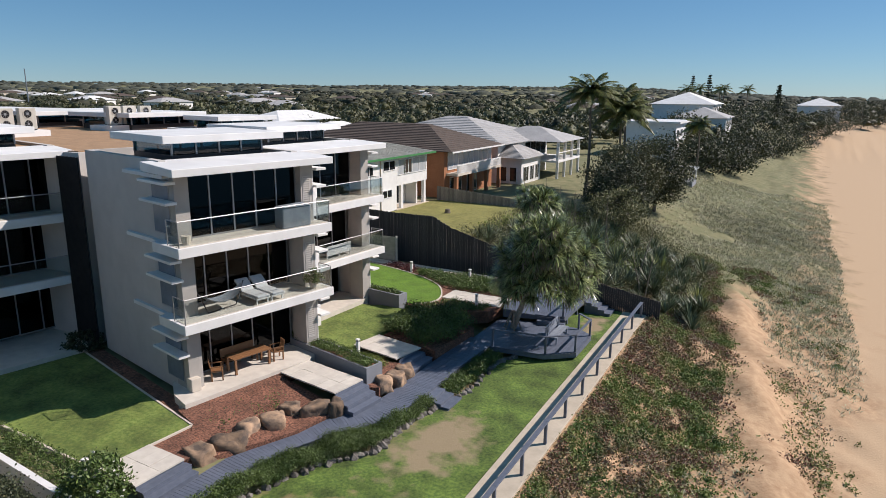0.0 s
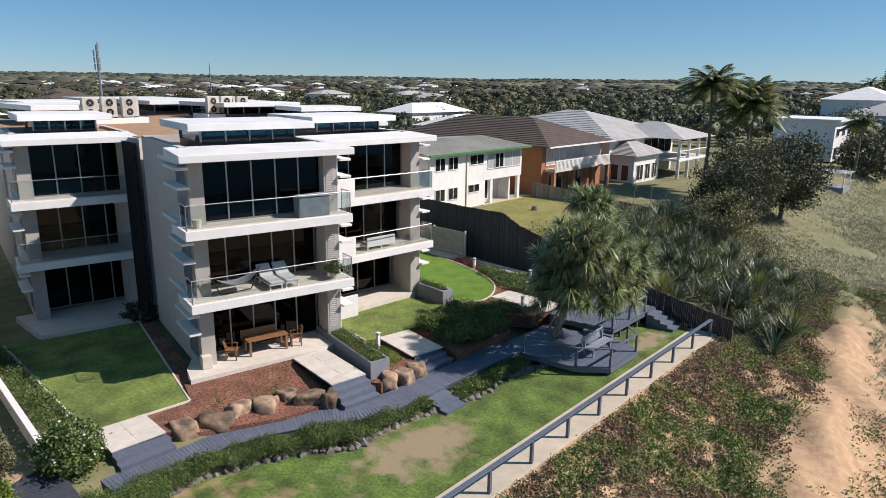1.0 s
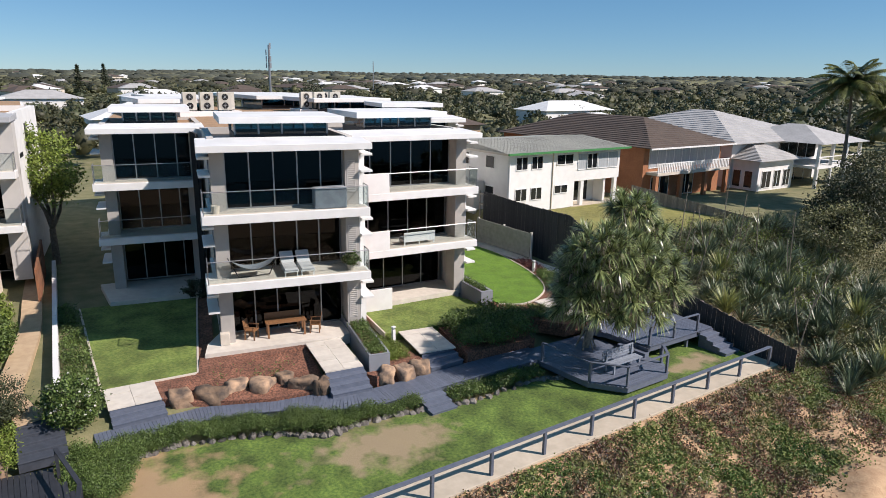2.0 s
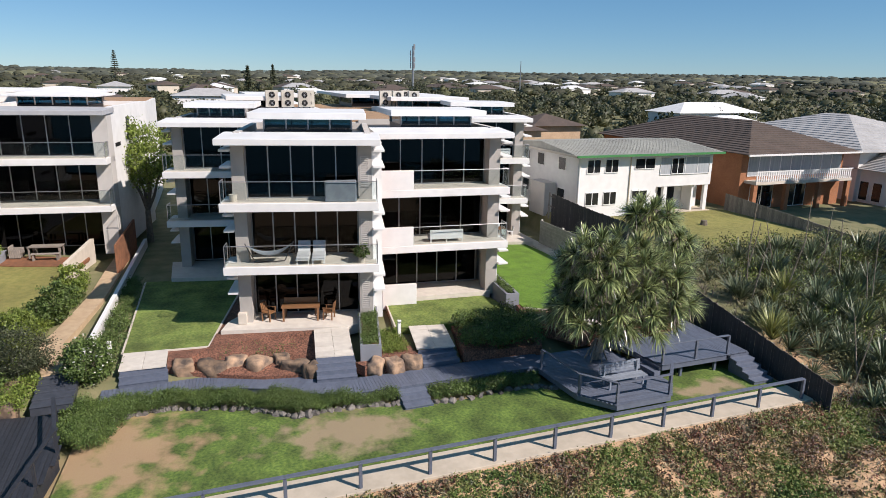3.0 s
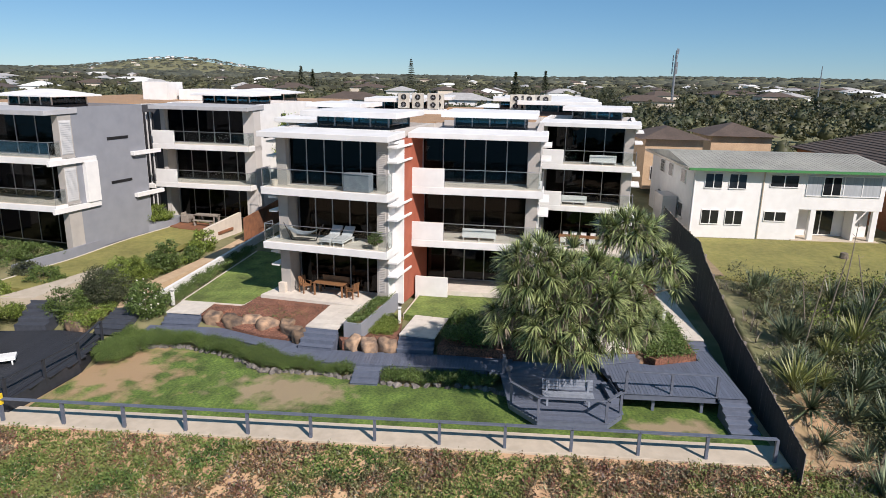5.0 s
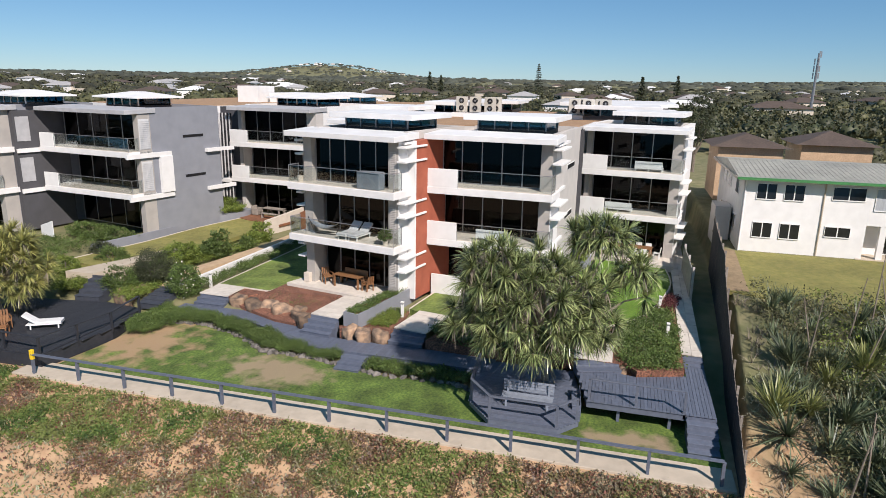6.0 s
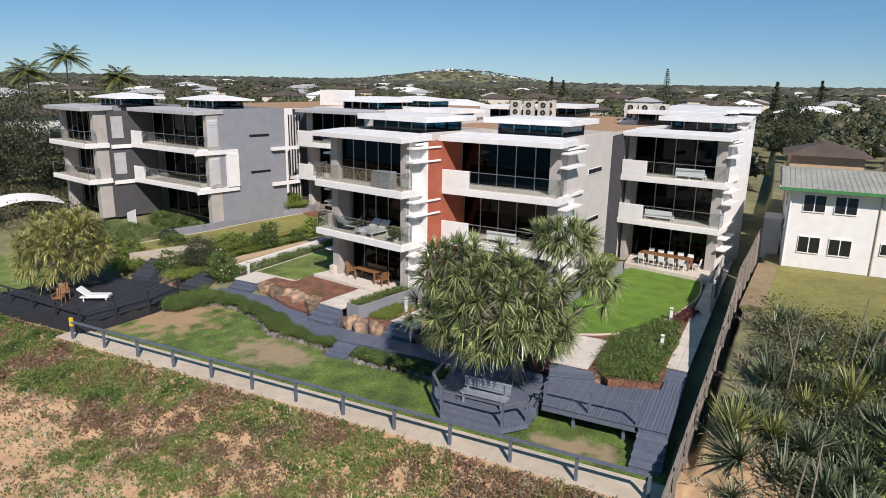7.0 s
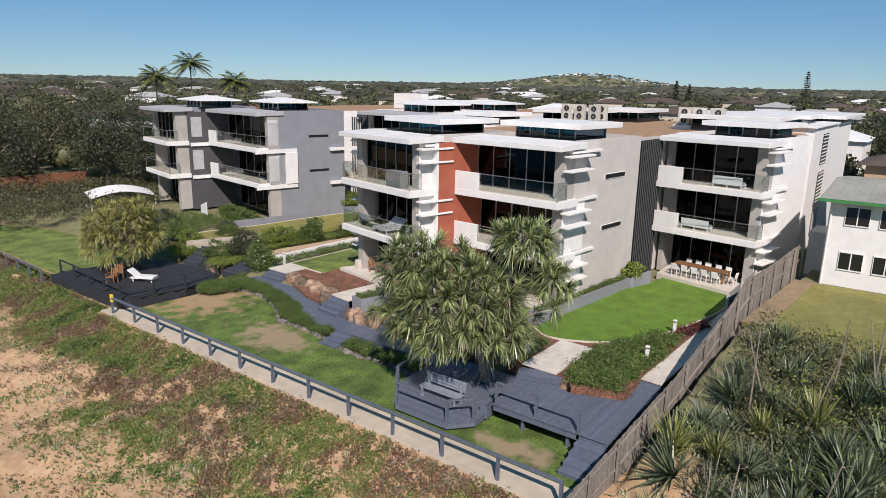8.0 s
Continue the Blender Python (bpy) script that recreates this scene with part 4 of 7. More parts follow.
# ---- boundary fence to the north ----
fence = thing("fence", "weathered grey timber paling fence, garden side darkened by painted-in shade", "fence")


def fence_top(x):
    return float(np.interp(x, [-34, -28, -23, -21.5, -18, -15, -10.2, -6.4], [3.65, 3.5, 3.55, 2.9, 2.0, 1.25, 0.52, -0.05]))


# Garden-side faces of the palings: their shade is put into a near-black colour.
SHADEPALING = mat("shaded_paling", (0.045, 0.046, 0.050), (0.032, 0.033, 0.037), 4, 0.85, 0.3, 30, stretch=(6, 6, 1), random_obj=0.2)
pal = random.Random(4)
x = -33.4
while x < -6.45:
    y = float(fence_y(x))
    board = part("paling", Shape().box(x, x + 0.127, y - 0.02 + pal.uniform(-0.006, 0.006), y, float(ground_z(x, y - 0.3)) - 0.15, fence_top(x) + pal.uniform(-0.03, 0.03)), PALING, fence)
    board.data.materials.append(SHADEPALING)
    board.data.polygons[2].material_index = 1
    x += 0.135
for a in range(-34, -7, 2):
    b = min(a + 2, -6.45)
    ya, yb, ta, tb = float(fence_y(a)), float(fence_y(b)), fence_top(a), fence_top(b)
    for off in (0.2, 1.0):
        part("fence_rail", Shape().prism([(a, ya + 0.005), (b, yb + 0.005), (b, yb + 0.05), (a, ya + 0.05)], [ta - off - 0.09, tb - off - 0.09, tb - off - 0.09, ta - off - 0.09], [ta - off, tb - off, tb - off, ta - off]), PALING, fence)
    part("fence_post", Shape().box(a - 0.05, a + 0.05, ya + 0.055, ya + 0.15, float(ground_z(a, ya + 0.8)) - 0.3, ta - 0.02), PALING, fence)
SCREENGREY = mat("grey_screen_boards", (0.30, 0.29, 0.28), (0.24, 0.232, 0.225), 3, 0.8, 0.1, 30, random_obj=0.06)
screen = thing("privacy_screen", "grey boarded privacy screen beside the north terrace", "fence")
for k in range(7):
    part("slat", Shape().box(-31.6, -25.4, 39.75, 39.79, 0.2 + 0.255 * k, 0.445 + 0.255 * k), SCREENGREY, screen)
for x in (-31.6, -28.5, -25.45):
    part("screen_post", Shape().box(x, x + 0.14, 39.8, 39.92, -0.1, 2.05), TAUPE, screen)

# ---- planters, bollards, boulders ----
MP = pose(-15.5, 21.85, 0, 0, 0, ANG)
planter = thing("planter", "blue-grey rendered planter box with low green plants", "planter")
for o in ((-6.6, 0, 0, 0.1), (-6.6, 0, 0.85, 0.95), (-0.1, 0, 0.1, 0.85), (-6.6, -6.5, 0.1, 0.85)):
    part("planter_wall", Shape(MP).box(*o, -0.5, 0.6), GREYWALL, planter)
part("soil", Shape(MP).box(-6.5, -0.1, 0.1, 0.85, -0.4, 0.5), MULCH, planter)
MP2 = pose(-19.6, 31.75, 0, 0, 0, -6.5)
planter2 = thing("planter", "long blue-grey raised planter wall along the north lawn", "planter")
part("planter_wall", Shape(MP2).box(-9.8, 0, 0, 0.16, -0.3, 0.74), GREYWALL, planter2)
part("planter_wall", Shape(MP2).box(-0.16, 0, -0.6, -0.002, -0.3, 0.74), GREYWALL, planter2)
part("planter_wall", Shape(MP2).prism([(-9.8, 0.165), (-9.9, 0.32), (-11.7, 0.62), (-11.7, 0.46)], -0.3, [0.74, 0.74, 0.95, 0.95]), GREYWALL, planter2)
part("planter_wall", Shape(MP2).box(-9.8, -0.163, -0.6, -0.45, -0.3, 0.74), GREYWALL, planter2)
part("soil", Shape(MP2).box(-9.8, -0.17, -0.445, -0.004, 0, 0.62), MULCH, planter2)


def bollard(M):
    ob = thing("bollard_light", "short pale bollard light with a flat cap", "lamp", "garden bollards", m=M)
    part("stem", Shape().box(-0.075, 0.075, -0.075, 0.075, -0.2, 0.6), WHITE, ob, "", 0.01)
    part("louvre", Shape().box(-0.06, 0.06, -0.06, 0.06, 0.6, 0.69), ALU, ob)
    part("cap", Shape().box(-0.09, 0.09, -0.09, 0.09, 0.69, 0.75), WHITE, ob, "", 0.01)
    return ob


b0 = bollard(pose(-19.2, 11.3, -0.05))
for q in ((-17.75, 24.35), (-22.95, 38.0), (-18.5, 38.2), (-15.7, 33.4)):
    copy_thing(b0, pose(*q, 0.1 if q[1] > 30 else -0.05))


def boulder_mesh(seed, name="boulder"):
    rnd = random.Random(seed)
    bm = bmesh.new()
    bmesh.ops.create_icosphere(bm, subdivisions=3, radius=1)
    off = Vector((seed * 3.1, seed * 1.7, seed * 0.9))
    for v in bm.verts:
        p = v.co.copy()
        q = Vector([math.copysign(abs(c) ** 0.6, c) for c in p])
        v.co = q * (0.85 + 0.42 * noise.noise(p * 1.0 + off) + 0.17 * noise.noise(p * 2.4 + off))
    me = bpy.data.meshes.new(name)
    bm.to_mesh(me)
    bm.free()
    me.materials.append(ROCK)
    me.polygons.foreach_set("use_smooth", [True] * len(me.polygons))
    return me


boulders = [boulder_mesh(k) for k in (1, 2, 3, 4)]
for k, (x, y, r, h) in enumerate(((-17.55, 14.4, 0.56, 0.42), (-17.2, 15.5, 0.58, 0.4), (-17.3, 16.55, 0.5, 0.48), (-16.95, 17.55, 0.58, 0.42), (-16.95, 18.5, 0.46, 0.38),
                                  (-16.1, 19.05, 0.55, 0.46), (-15.5, 19.6, 0.38, 0.5), (-15.0, 22.45, 0.42, 0.4), (-14.95, 23.25, 0.5, 0.38), (-14.95, 24.1, 0.42, 0.42),
                                  (-14.6, 36.3, 0.5, 0.35), (-17.9, 8.0, 0.6, 0.45), (-16.5, 7.4, 0.7, 0.5), (-15.6, 7.9, 0.5, 0.45))):
    ob = tagged(new("boulder", boulders[k % 4]), "large rounded brown sandstone boulder beside the boardwalk", "boulder", "garden boulders")
    ob.matrix_basis = pose(x, y, -0.35, 0, 0, 47 * k) @ Matrix.Diagonal((r * 1.12, r * 0.95, h * 1.2, 1))
stones = []
for k in (5, 6, 7):
    bmk = bmesh.new()
    bmesh.ops.create_icosphere(bmk, subdivisions=1, radius=1)
    for vk in bmk.verts:
        vk.co *= 0.8 + 0.5 * noise.noise(vk.co * 1.1 + Vector((k, 2 * k, 0)))
    mk = bpy.data.meshes.new("stone")
    bmk.to_mesh(mk)
    bmk.free()
    mk.materials.append(GREYROCK)
    stones.append(mk)
edging = tagged(new("rock_edging"), "row of rough grey stones along the lawn", "edging", "", "structure")
rk = random.Random(8)
for i, p in enumerate(low_edge):
    for j in range(2):
        q = low_edge[min(i + 1, len(low_edge) - 1)]
        c = p.lerp(q, j * 0.5)
        if 22.8 < c.y < 24.2:
            continue
        o = part("stone", stones[rk.randrange(3)], None, edging)
        r = rk.uniform(0.18, 0.34)
        o.matrix_basis = pose(c.x + rk.uniform(-0.08, 0.08), c.y, -0.98, rk.uniform(-15, 15), rk.uniform(-15, 15), rk.uniform(0, 360)) @ Matrix.Diagonal((r, r * 0.8, r * 0.7, 1))

# ---- furniture ----


def timber_chair(M, label="brown timber garden chair with slatted back"):
    ob = thing("garden_chair", label, "chair", "patio chairs", m=M)
    part("seat", Shape().box(-0.25, 0.25, -0.27, 0.27, 0.40, 0.45), TIMBER, ob, "", 0.01)
    for x in (-0.22, 0.22):
        for y in (-0.24, 0.24):
            part("leg", Shape().box(x - 0.03, x + 0.03, y - 0.03, y + 0.03, 0, 0.40), TIMBER, ob)
    for k in range(4):
        part("back_slat", Shape(pose(-0.24, 0, 0.45, 0, -10, 0)).box(-0.015, 0.015, -0.24 + 0.13 * k, -0.15 + 0.13 * k, 0.0, 0.48), TIMBER, ob)
    for y in (-0.27, 0.27):
        part("armrest", Shape().box(-0.25, 0.25, y - 0.03, y + 0.03, 0.62, 0.66), TIMBER, ob)
        part("arm_post", Shape().box(0.17, 0.22, y - 0.025, y + 0.025, 0.451, 0.62), TIMBER, ob)
    return ob


def timber_table(M, lx, ly, material=None, name="garden_table", label="brown timber garden table on the patio"):
    material = material or TIMBER
    ob = thing(name, label, "table", m=M)
    n = 5
    for k in range(n):
        part("plank", Shape().box(-lx / 2 + k * lx / n, -lx / 2 + (k + 1) * lx / n - 0.012, -ly / 2, ly / 2, 0.70, 0.74), material, ob)
    for x in (-lx / 2 + 0.08, lx / 2 - 0.08):
        for y in (-ly / 2 + 0.1, ly / 2 - 0.1):
            part("leg", Shape().box(x - 0.045, x + 0.045, y - 0.045, y + 0.045, 0, 0.699), material, ob)
    return ob


timber_table(MB @ pose(-1.25, 3.45, 0.285), 0.8, 1.9)
c1 = timber_chair(MB @ pose(-1.2, 1.85, 0.285, 0, 0, 62))
copy_thing(c1, MB @ pose(-1.15, 4.85, 0.285, 0, 0, -105))
gb = thing("garden_bench", "brown timber garden bench behind the table", "bench")
MBn = MB @ pose(-1.85, 3.4, 0.285)
part("seat", Shape(MBn).box(-0.22, 0.22, -0.85, 0.85, 0.40, 0.45), TIMBER, gb)
part("backrest", Shape(MBn).box(-0.26, -0.222, -0.85, 0.85, 0.48, 0.88), TIMBER, gb)
for y in (-0.75, 0.75):
    for x in (-0.24, 0.18):
        part("leg", Shape(MBn).box(x - 0.03, x + 0.03, y - 0.03, y + 0.03, 0, 0.399), TIMBER, gb)
pot = thing("plant_pot", "square cream stone plant pot on the patio", "pot")
part("pot_body", Shape(MB).prism([(-1.1, 0.42), (-0.68, 0.42), (-0.68, 0.84), (-1.1, 0.84)], 0.285, 0.85), CREAM, pot, "", 0.02)


def lounger(M, label, category="lounger", material=None):
    ob = thing("sun_lounger", label, category, m=M)
    part("mattress", Shape().box(-0.9, 0.35, -0.31, 0.31, 0.28, 0.38), material or FABRIC, ob, "", 0.03)
    part("backrest", Shape(pose(-0.9, 0, 0.3, 0, 38, 0)).box(-0.72, 0.0, -0.31, 0.31, 0.0, 0.1), material or FABRIC, ob, "", 0.03)
    part("frame", Shape().box(-1.3, 0.34, -0.33, 0.33, 0.22, 0.275), WHITEPLASTIC, ob)
    for x in (-1.1, 0.2):
        for y in (-0.27, 0.27):
            part("leg", Shape().box(x - 0.03, x + 0.03, y - 0.03, y + 0.03, 0, 0.22), WHITEPLASTIC, ob)
    return ob


l1 = lounger(MB @ pose(-0.5, 3.7, 3.44), "pale cushioned sun lounger on the balcony")
copy_thing(l1, MB @ pose(-0.5, 4.45, 3.44))
# hammock on its stand
ham = thing("hammock", "striped hammock slung on a curved stand", "hammock")
s = Shape(MB @ pose(-0.8, 2.1, 3.44, 0, 0, 8))
N = 14
v, f = [], []
for i in range(N + 1):
    t = i / N * 2 - 1
    for j in range(5):
        u = (j / 2 - 1) * 0.42 * (1 - t * t * 0.85)
        v.append((u, t * 1.05, 0.35 + 0.55 * t * t + 0.12 * (u / 0.42) ** 2))
for i in range(N):
    for j in range(4):
        f.append((i * 5 + j, i * 5 + j + 1, i * 5 + j + 6, i * 5 + j + 5))
part("cloth", s.add(v, f), GREYFAB, ham)
st = Shape(MB @ pose(-0.8, 2.1, 3.44, 0, 0, 8))
st.tube((0, -1.15, 1.0), (0, -0.7, 0.04), 0.025).tube((0, -0.7, 0.04), (0, 0.7, 0.04), 0.025).tube((0, 0.7, 0.04), (0, 1.15, 1.0), 0.025)
part("stand", st, DARKALU, ham)
cov = thing("covered_barbecue", "barbecue under a grey weather cover on the balcony", "barbecue")
part("cover", Shape(MB @ pose(-0.45, 5.6, 6.52)).prism([(-0.32, -0.75), (0.3, -0.75), (0.3, 0.75), (-0.32, 0.75)], 0, [0.95, 1.0, 0.92, 1.0]), GREYFAB, cov, "", 0.06)


def sofa(M, label="white framed outdoor sofa with grey cushions"):
    ob = thing("outdoor_sofa", label, "sofa", m=M)
    part("frame", Shape().box(-0.35, 0.35, -0.95, 0.95, 0.18, 0.26), WHITEPLASTIC, ob)
    part("back_frame", Shape().box(0.29, 0.35, -0.95, 0.95, 0.26, 0.7), WHITEPLASTIC, ob)
    for k in range(3):
        part("cushion", Shape().box(-0.33, 0.26, -0.92 + 0.62 * k, -0.33 + 0.62 * k, 0.262, 0.4), GREYFAB, ob, "", 0.03)
    for x in (-0.3, 0.3):
        for y in (-0.9, 0, 0.9):
            part("leg", Shape().box(x - 0.03, x + 0.03, y - 0.03, y + 0.03, 0, 0.18), WHITEPLASTIC, ob)
    return ob


sofa(MC @ pose(-0.75, 4.0, 3.44))
sofa(MD @ pose(-0.7, 4.6, 6.52), "white outdoor table and seat on the upper balcony")
sofa(MD @ pose(-0.8, 2.7, 3.44), "white slatted seat on the middle balcony")


def white_chair(M):
    ob = thing("dining_chair", "white moulded dining chair at the long table", "chair", "terrace dining chairs", m=M)
    part("seat", Shape().box(-0.22, 0.22, -0.22, 0.22, 0.42, 0.46), WHITEPLASTIC, ob, "", 0.015)
    part("backrest", Shape(pose(-0.22, 0, 0.46, 0, -8, 0)).box(-0.02, 0.02, -0.21, 0.21, 0, 0.4), WHITEPLASTIC, ob, "", 0.015)
    for x in (-0.18, 0.18):
        for y in (-0.18, 0.18):
            part("leg", Shape().box(x - 0.018, x + 0.018, y - 0.018, y + 0.018, 0, 0.42), WHITEPLASTIC, ob)
    return ob


DT = MD @ pose(-0.3, 3.6, 0.345)
timber_table(DT, 1.0, 3.6, TIMBER, "dining_table", "long brown timber dining table on the terrace")
w1 = white_chair(DT @ pose(0.75, -1.4, 0, 0, 0, 180))
for k in range(1, 5):
    copy_thing(w1, DT @ pose(0.75, -1.4 + 0.7 * k, 0, 0, 0, 180 + 4 * (k % 3 - 1)))
for k in range(5):
    copy_thing(w1, DT @ pose(-0.75, -1.4 + 0.7 * k, 0, 0, 0, 3 * (k % 3 - 1)))
copy_thing(w1, DT @ pose(0, 2.15, 0, 0, 0, -90))


ACBODY = mat("aged_ivory_steel", (0.50, 0.475, 0.42), (0.43, 0.405, 0.355), 3, 0.6, big=0.1, random_obj=0.12)


def aircon(M):
    ob = thing("air_conditioner", "off-white twin-fan air conditioner unit on the roof", "air conditioner", "rooftop air conditioners", m=M)
    part("casing", Shape().box(-0.18, 0.18, -0.48, 0.48, 0.06, 1.34), ACBODY, ob, "", 0.02)
    for z in (0.38, 1.0):
        ring, nk = Shape(), 20
        v = [(0.183 + e, r * math.cos(6.28318 * k / nk), z + r * math.sin(6.28318 * k / nk)) for k in range(nk) for e in (0, 0.022) for r in (0.24, 0.285)]
        f = []
        for k in range(nk):
            p, q = 4 * k, 4 * ((k + 1) % nk)
            f += [(p + 2, p + 3, q + 3, q + 2), (p, q, q + 1, p + 1), (p + 1, q + 1, q + 3, p + 3), (p, p + 2, q + 2, q)]
        ring.add(v, f)
        g = part("fan_ring", ring, ACBODY, ob)
        bl = Shape().tube((0.182, 0, z), (0.187, 0, z), 0.235, n=20)
        part("fan_opening", bl, BLACK, ob)
        hub = Shape().tube((0.188, 0, z), (0.2, 0, z), 0.07, n=12)
        for k in range(8):
            hub.box(0.19, 0.196, 0.07, 0.24, -0.006, 0.006, pose(0, 0, z, 45 * k, 0, 0))
        part("fan_grille", hub, ALU, ob)
    for y in (-0.4, 0.4):
        part("foot", Shape().box(-0.2, 0.2, y - 0.04, y + 0.04, 0, 0.059), DARKALU, ob)
    return ob


ac = aircon(pose(-42, 21.4, 9.86))
for x, y in ((-42, 22.6), (-42, 23.9), (-42.6, 24.3), (-43.5, 30.9), (-43.5, 32.05), (-43.5, 33.45), (-44.6, 31.5), (-44.6, 33)):
    copy_thing(ac, pose(x, y, 9.86))
plinth = thing("plant_platform", "low pale platform under the air conditioners", "platform")
for o in ((-43.4, -41.5, 20.6, 25.0), (-45.3, -43.0, 30.2, 34.2)):
    part("slab", Shape().box(*o, 9.5, 9.86), WHITE, plinth)
for q, w in (((-0.45, 6.55, 3.44), 0.45), ((-0.5, 0.6, 6.52), 0.3)):
    base = MB @ Vector(q)
    bp = thing("potted_plant", "leafy green potted plant on the balcony", "plant", m=pose(*base))
    part("pot", Shape().tube((0, 0, 0), (0, 0, 0.35), 0.15, 0.2, 12), CREAM, bp)
# louvred vents on the inner faces of the piers
for z0, z1 in LEVELS:
    v = part("vent", Shape(MB).ring(-0.949, -0.93, 6.55, 6.95, z0 + 0.6, z0 + 2.1, 0.03), TAUPE, building)
    for k in range(14):
        part("slat", Shape(MB).box(-0.949, -0.925, 6.585, 6.915, z0 + 0.66 + 0.1 * k, z0 + 0.70 + 0.1 * k), TAUPE, v)


# ---- the grey apartment building ----
grey = thing("apartment_building", "three-storey grey apartment building with white balcony bands", "building")
GZ = 0.5
MG = pose(-27.25, -8.41, 0, 0, 0, ANG)
LIGHTROOF = mat("pale_grey_roof", (0.42, 0.42, 0.43), (0.36, 0.36, 0.37), 2, 0.7, big=0.05)
unit(grey, MG, 9.6, 8.6, 0.6, False, False, 1.6, dz=GZ, pier=PIER, side=GREYWALL, lantern_box=(-7.2, -2.7, 2.2, 7.4), hip=True, south_pier=(0.1, 0.4), north_pier=(0.5, 0.0), roof_mat=LIGHTROOF, south_wall=False)
LOUVRE = mat("pale_louvre", (0.58, 0.58, 0.58), (0.52, 0.52, 0.52), 3, 0.6)
MG1 = pose(-24.79, -17.03, 0, 0, 0, ANG)
unit(grey, MG1, 7.4, 9.0, 0.0, False, False, None, dz=GZ, pier=PIER, side=GREYWALL, lantern_box=(-7.2, -2.7, 2.7, 7.9), hip=True, south_pier=(0.4, 0.9), north_pier=(0.9, 0.25), roof_mat=LIGHTROOF)
part("wall", Shape(MG1).box(-6.2, -2.02, 7.16, 7.6, GZ, 9.2 + GZ), DARKWALL, grey, "dark grey rendered wall")
for z in (3.85, 6.95):
    part("wall_panel", Shape(MG1).box(-3.2, -2.2, 7.603, 7.64, z + 0.45, z + 2.3), LIGHTROOF, grey, "pale louvred panel")
    part("ledge", Shape(MG1).box(-4.3, -2.05, 7.603, 7.75, z - 0.42, z - 0.1), WHITE, grey)
for z in (3.85, 6.95):
    part("ledge", Shape(MG).box(-3.6, 0.3, 9.603, 9.78, z - 0.42, z - 0.08), WHITE, grey)
    part("ledge", Shape(MG).box(-9.9, -7.0, 9.603, 9.9, z - 0.42, z - 0.14), WHITE, grey)
    part("slot_window", Shape(MG).box(-6.9, -4.9, 9.603, 9.63, z + 0.85, z + 1.05), BLACK, grey)
    lp = Shape(MG).box(-1.9, -1.0, 9.603, 9.62, z + 0.2, z + 2.4)
    for k in range(15):
        lp.box(-1.87, -1.03, 9.623, 9.66, z + 0.26 + 0.14 * k, z + 0.34 + 0.14 * k)
    part("louvre_panel", lp, LOUVRE, grey, "pale horizontal louvres")
part("feature_panel", Shape(MG).box(-3.6, -2.5, 9.603, 9.85, 3.8, 6.53), WHITE, grey, "tall white feature panel")
MG2 = pose(-36.6, 2.0, 0, 0, 0, -9)
unit(grey, MG2, 8.3, 12.0, 0.3, False, False, 1.9, dz=GZ, pier=TAUPE, side=WHITE, lantern_box=(-8, -3, 1.5, 7.2), hip=True, south_pier=(0.0, 0.4), north_pier=(0.95, 0.0), roof_mat=LIGHTROOF)
part("ledge", Shape(MG2).box(-0.9, 0.4, -1.2, -0.05, 3.4, 3.7), WHITE, grey)
for k in range(9):
    part("screen_slat", Shape(MG2).box(-0.30, -0.22, -1.75 + 0.19 * k, -1.67 + 0.19 * k, 0.6, 9.4), LOUVRE if k % 2 else DARKALU, grey)
part("wall", Shape(MG2).box(-12, -1.2, -2.2, -0.01, GZ, 9.9), DARKWALL, grey)
part("window", Shape(MG2).box(-6.4, -5.6, 8.303, 8.34, 7.7, 9.3), DARKALU, grey)
part("slot_window", Shape(MG2).box(-3.6, -2.4, 8.303, 8.33, 7.5, 7.75), BLACK, grey)
part("rear_body", Shape().prism([(-66, -16), (-40, -16), (-37, -4), (-47, 0), (-47.5, 11.5), (-66, 12)], 0, 9.8), WHITE, grey)
part("roof_gravel", Shape().prism([(-65.8, -15.8), (-40.2, -15.8), (-37.4, -4), (-47.2, 0.2), (-47.7, 11.3), (-65.8, 11.8)], 9.804, 9.86), GRAVEL, grey)
lantern(grey, Matrix(), -56, -50, 2, 9, 10.0, True)
part("roof_box", Shape().box(-54, -50.5, -6, -3.5, 9.87, 11.6), WHITE, grey)
part("roof_box", Shape().box(-58, -52, -3, 3, 9.87, 10.9), WHITE, grey)
# its terrace
sheet("patio", [(-37.6, 2.2), (-35.2, 8.6), (-33.3, 8.2), (-34.3, 4.5), (-35.6, 2.0)], 0.62, RUST, "rust red timber terrace", "patio", 0.2)
timber_table(pose(-36.2, 6.0, 0.62, 0, 0, -9), 0.9, 2.0, PALING, "garden_table", "grey timber table on the red terrace")
for dx, dy, turn in ((0.95, 0.1, -9), (-0.95, -0.1, -9)):
    gbench = thing("garden_bench", "grey timber bench beside the table on the red terrace", "bench", "terrace benches", m=pose(-36.2 + dx, 6.0 + dy, 0.62, 0, 0, turn))
    part("seat", Shape().box(-0.18, 0.18, -0.85, 0.85, 0.40, 0.45), PALING, gbench, "", 0.01)
    for y in (-0.7, 0.7):
        part("leg", Shape().box(-0.15, 0.15, y - 0.04, y + 0.04, 0, 0.399), PALING, gbench)
wick = thing("garden_chair", "grey woven tub chair at the terrace table", "chair", m=pose(-36.4, 4.3, 0.62, 0, 0, 80))
part("seat", Shape().box(-0.3, 0.3, -0.3, 0.3, 0.05, 0.42), PALING, wick, "", 0.04)
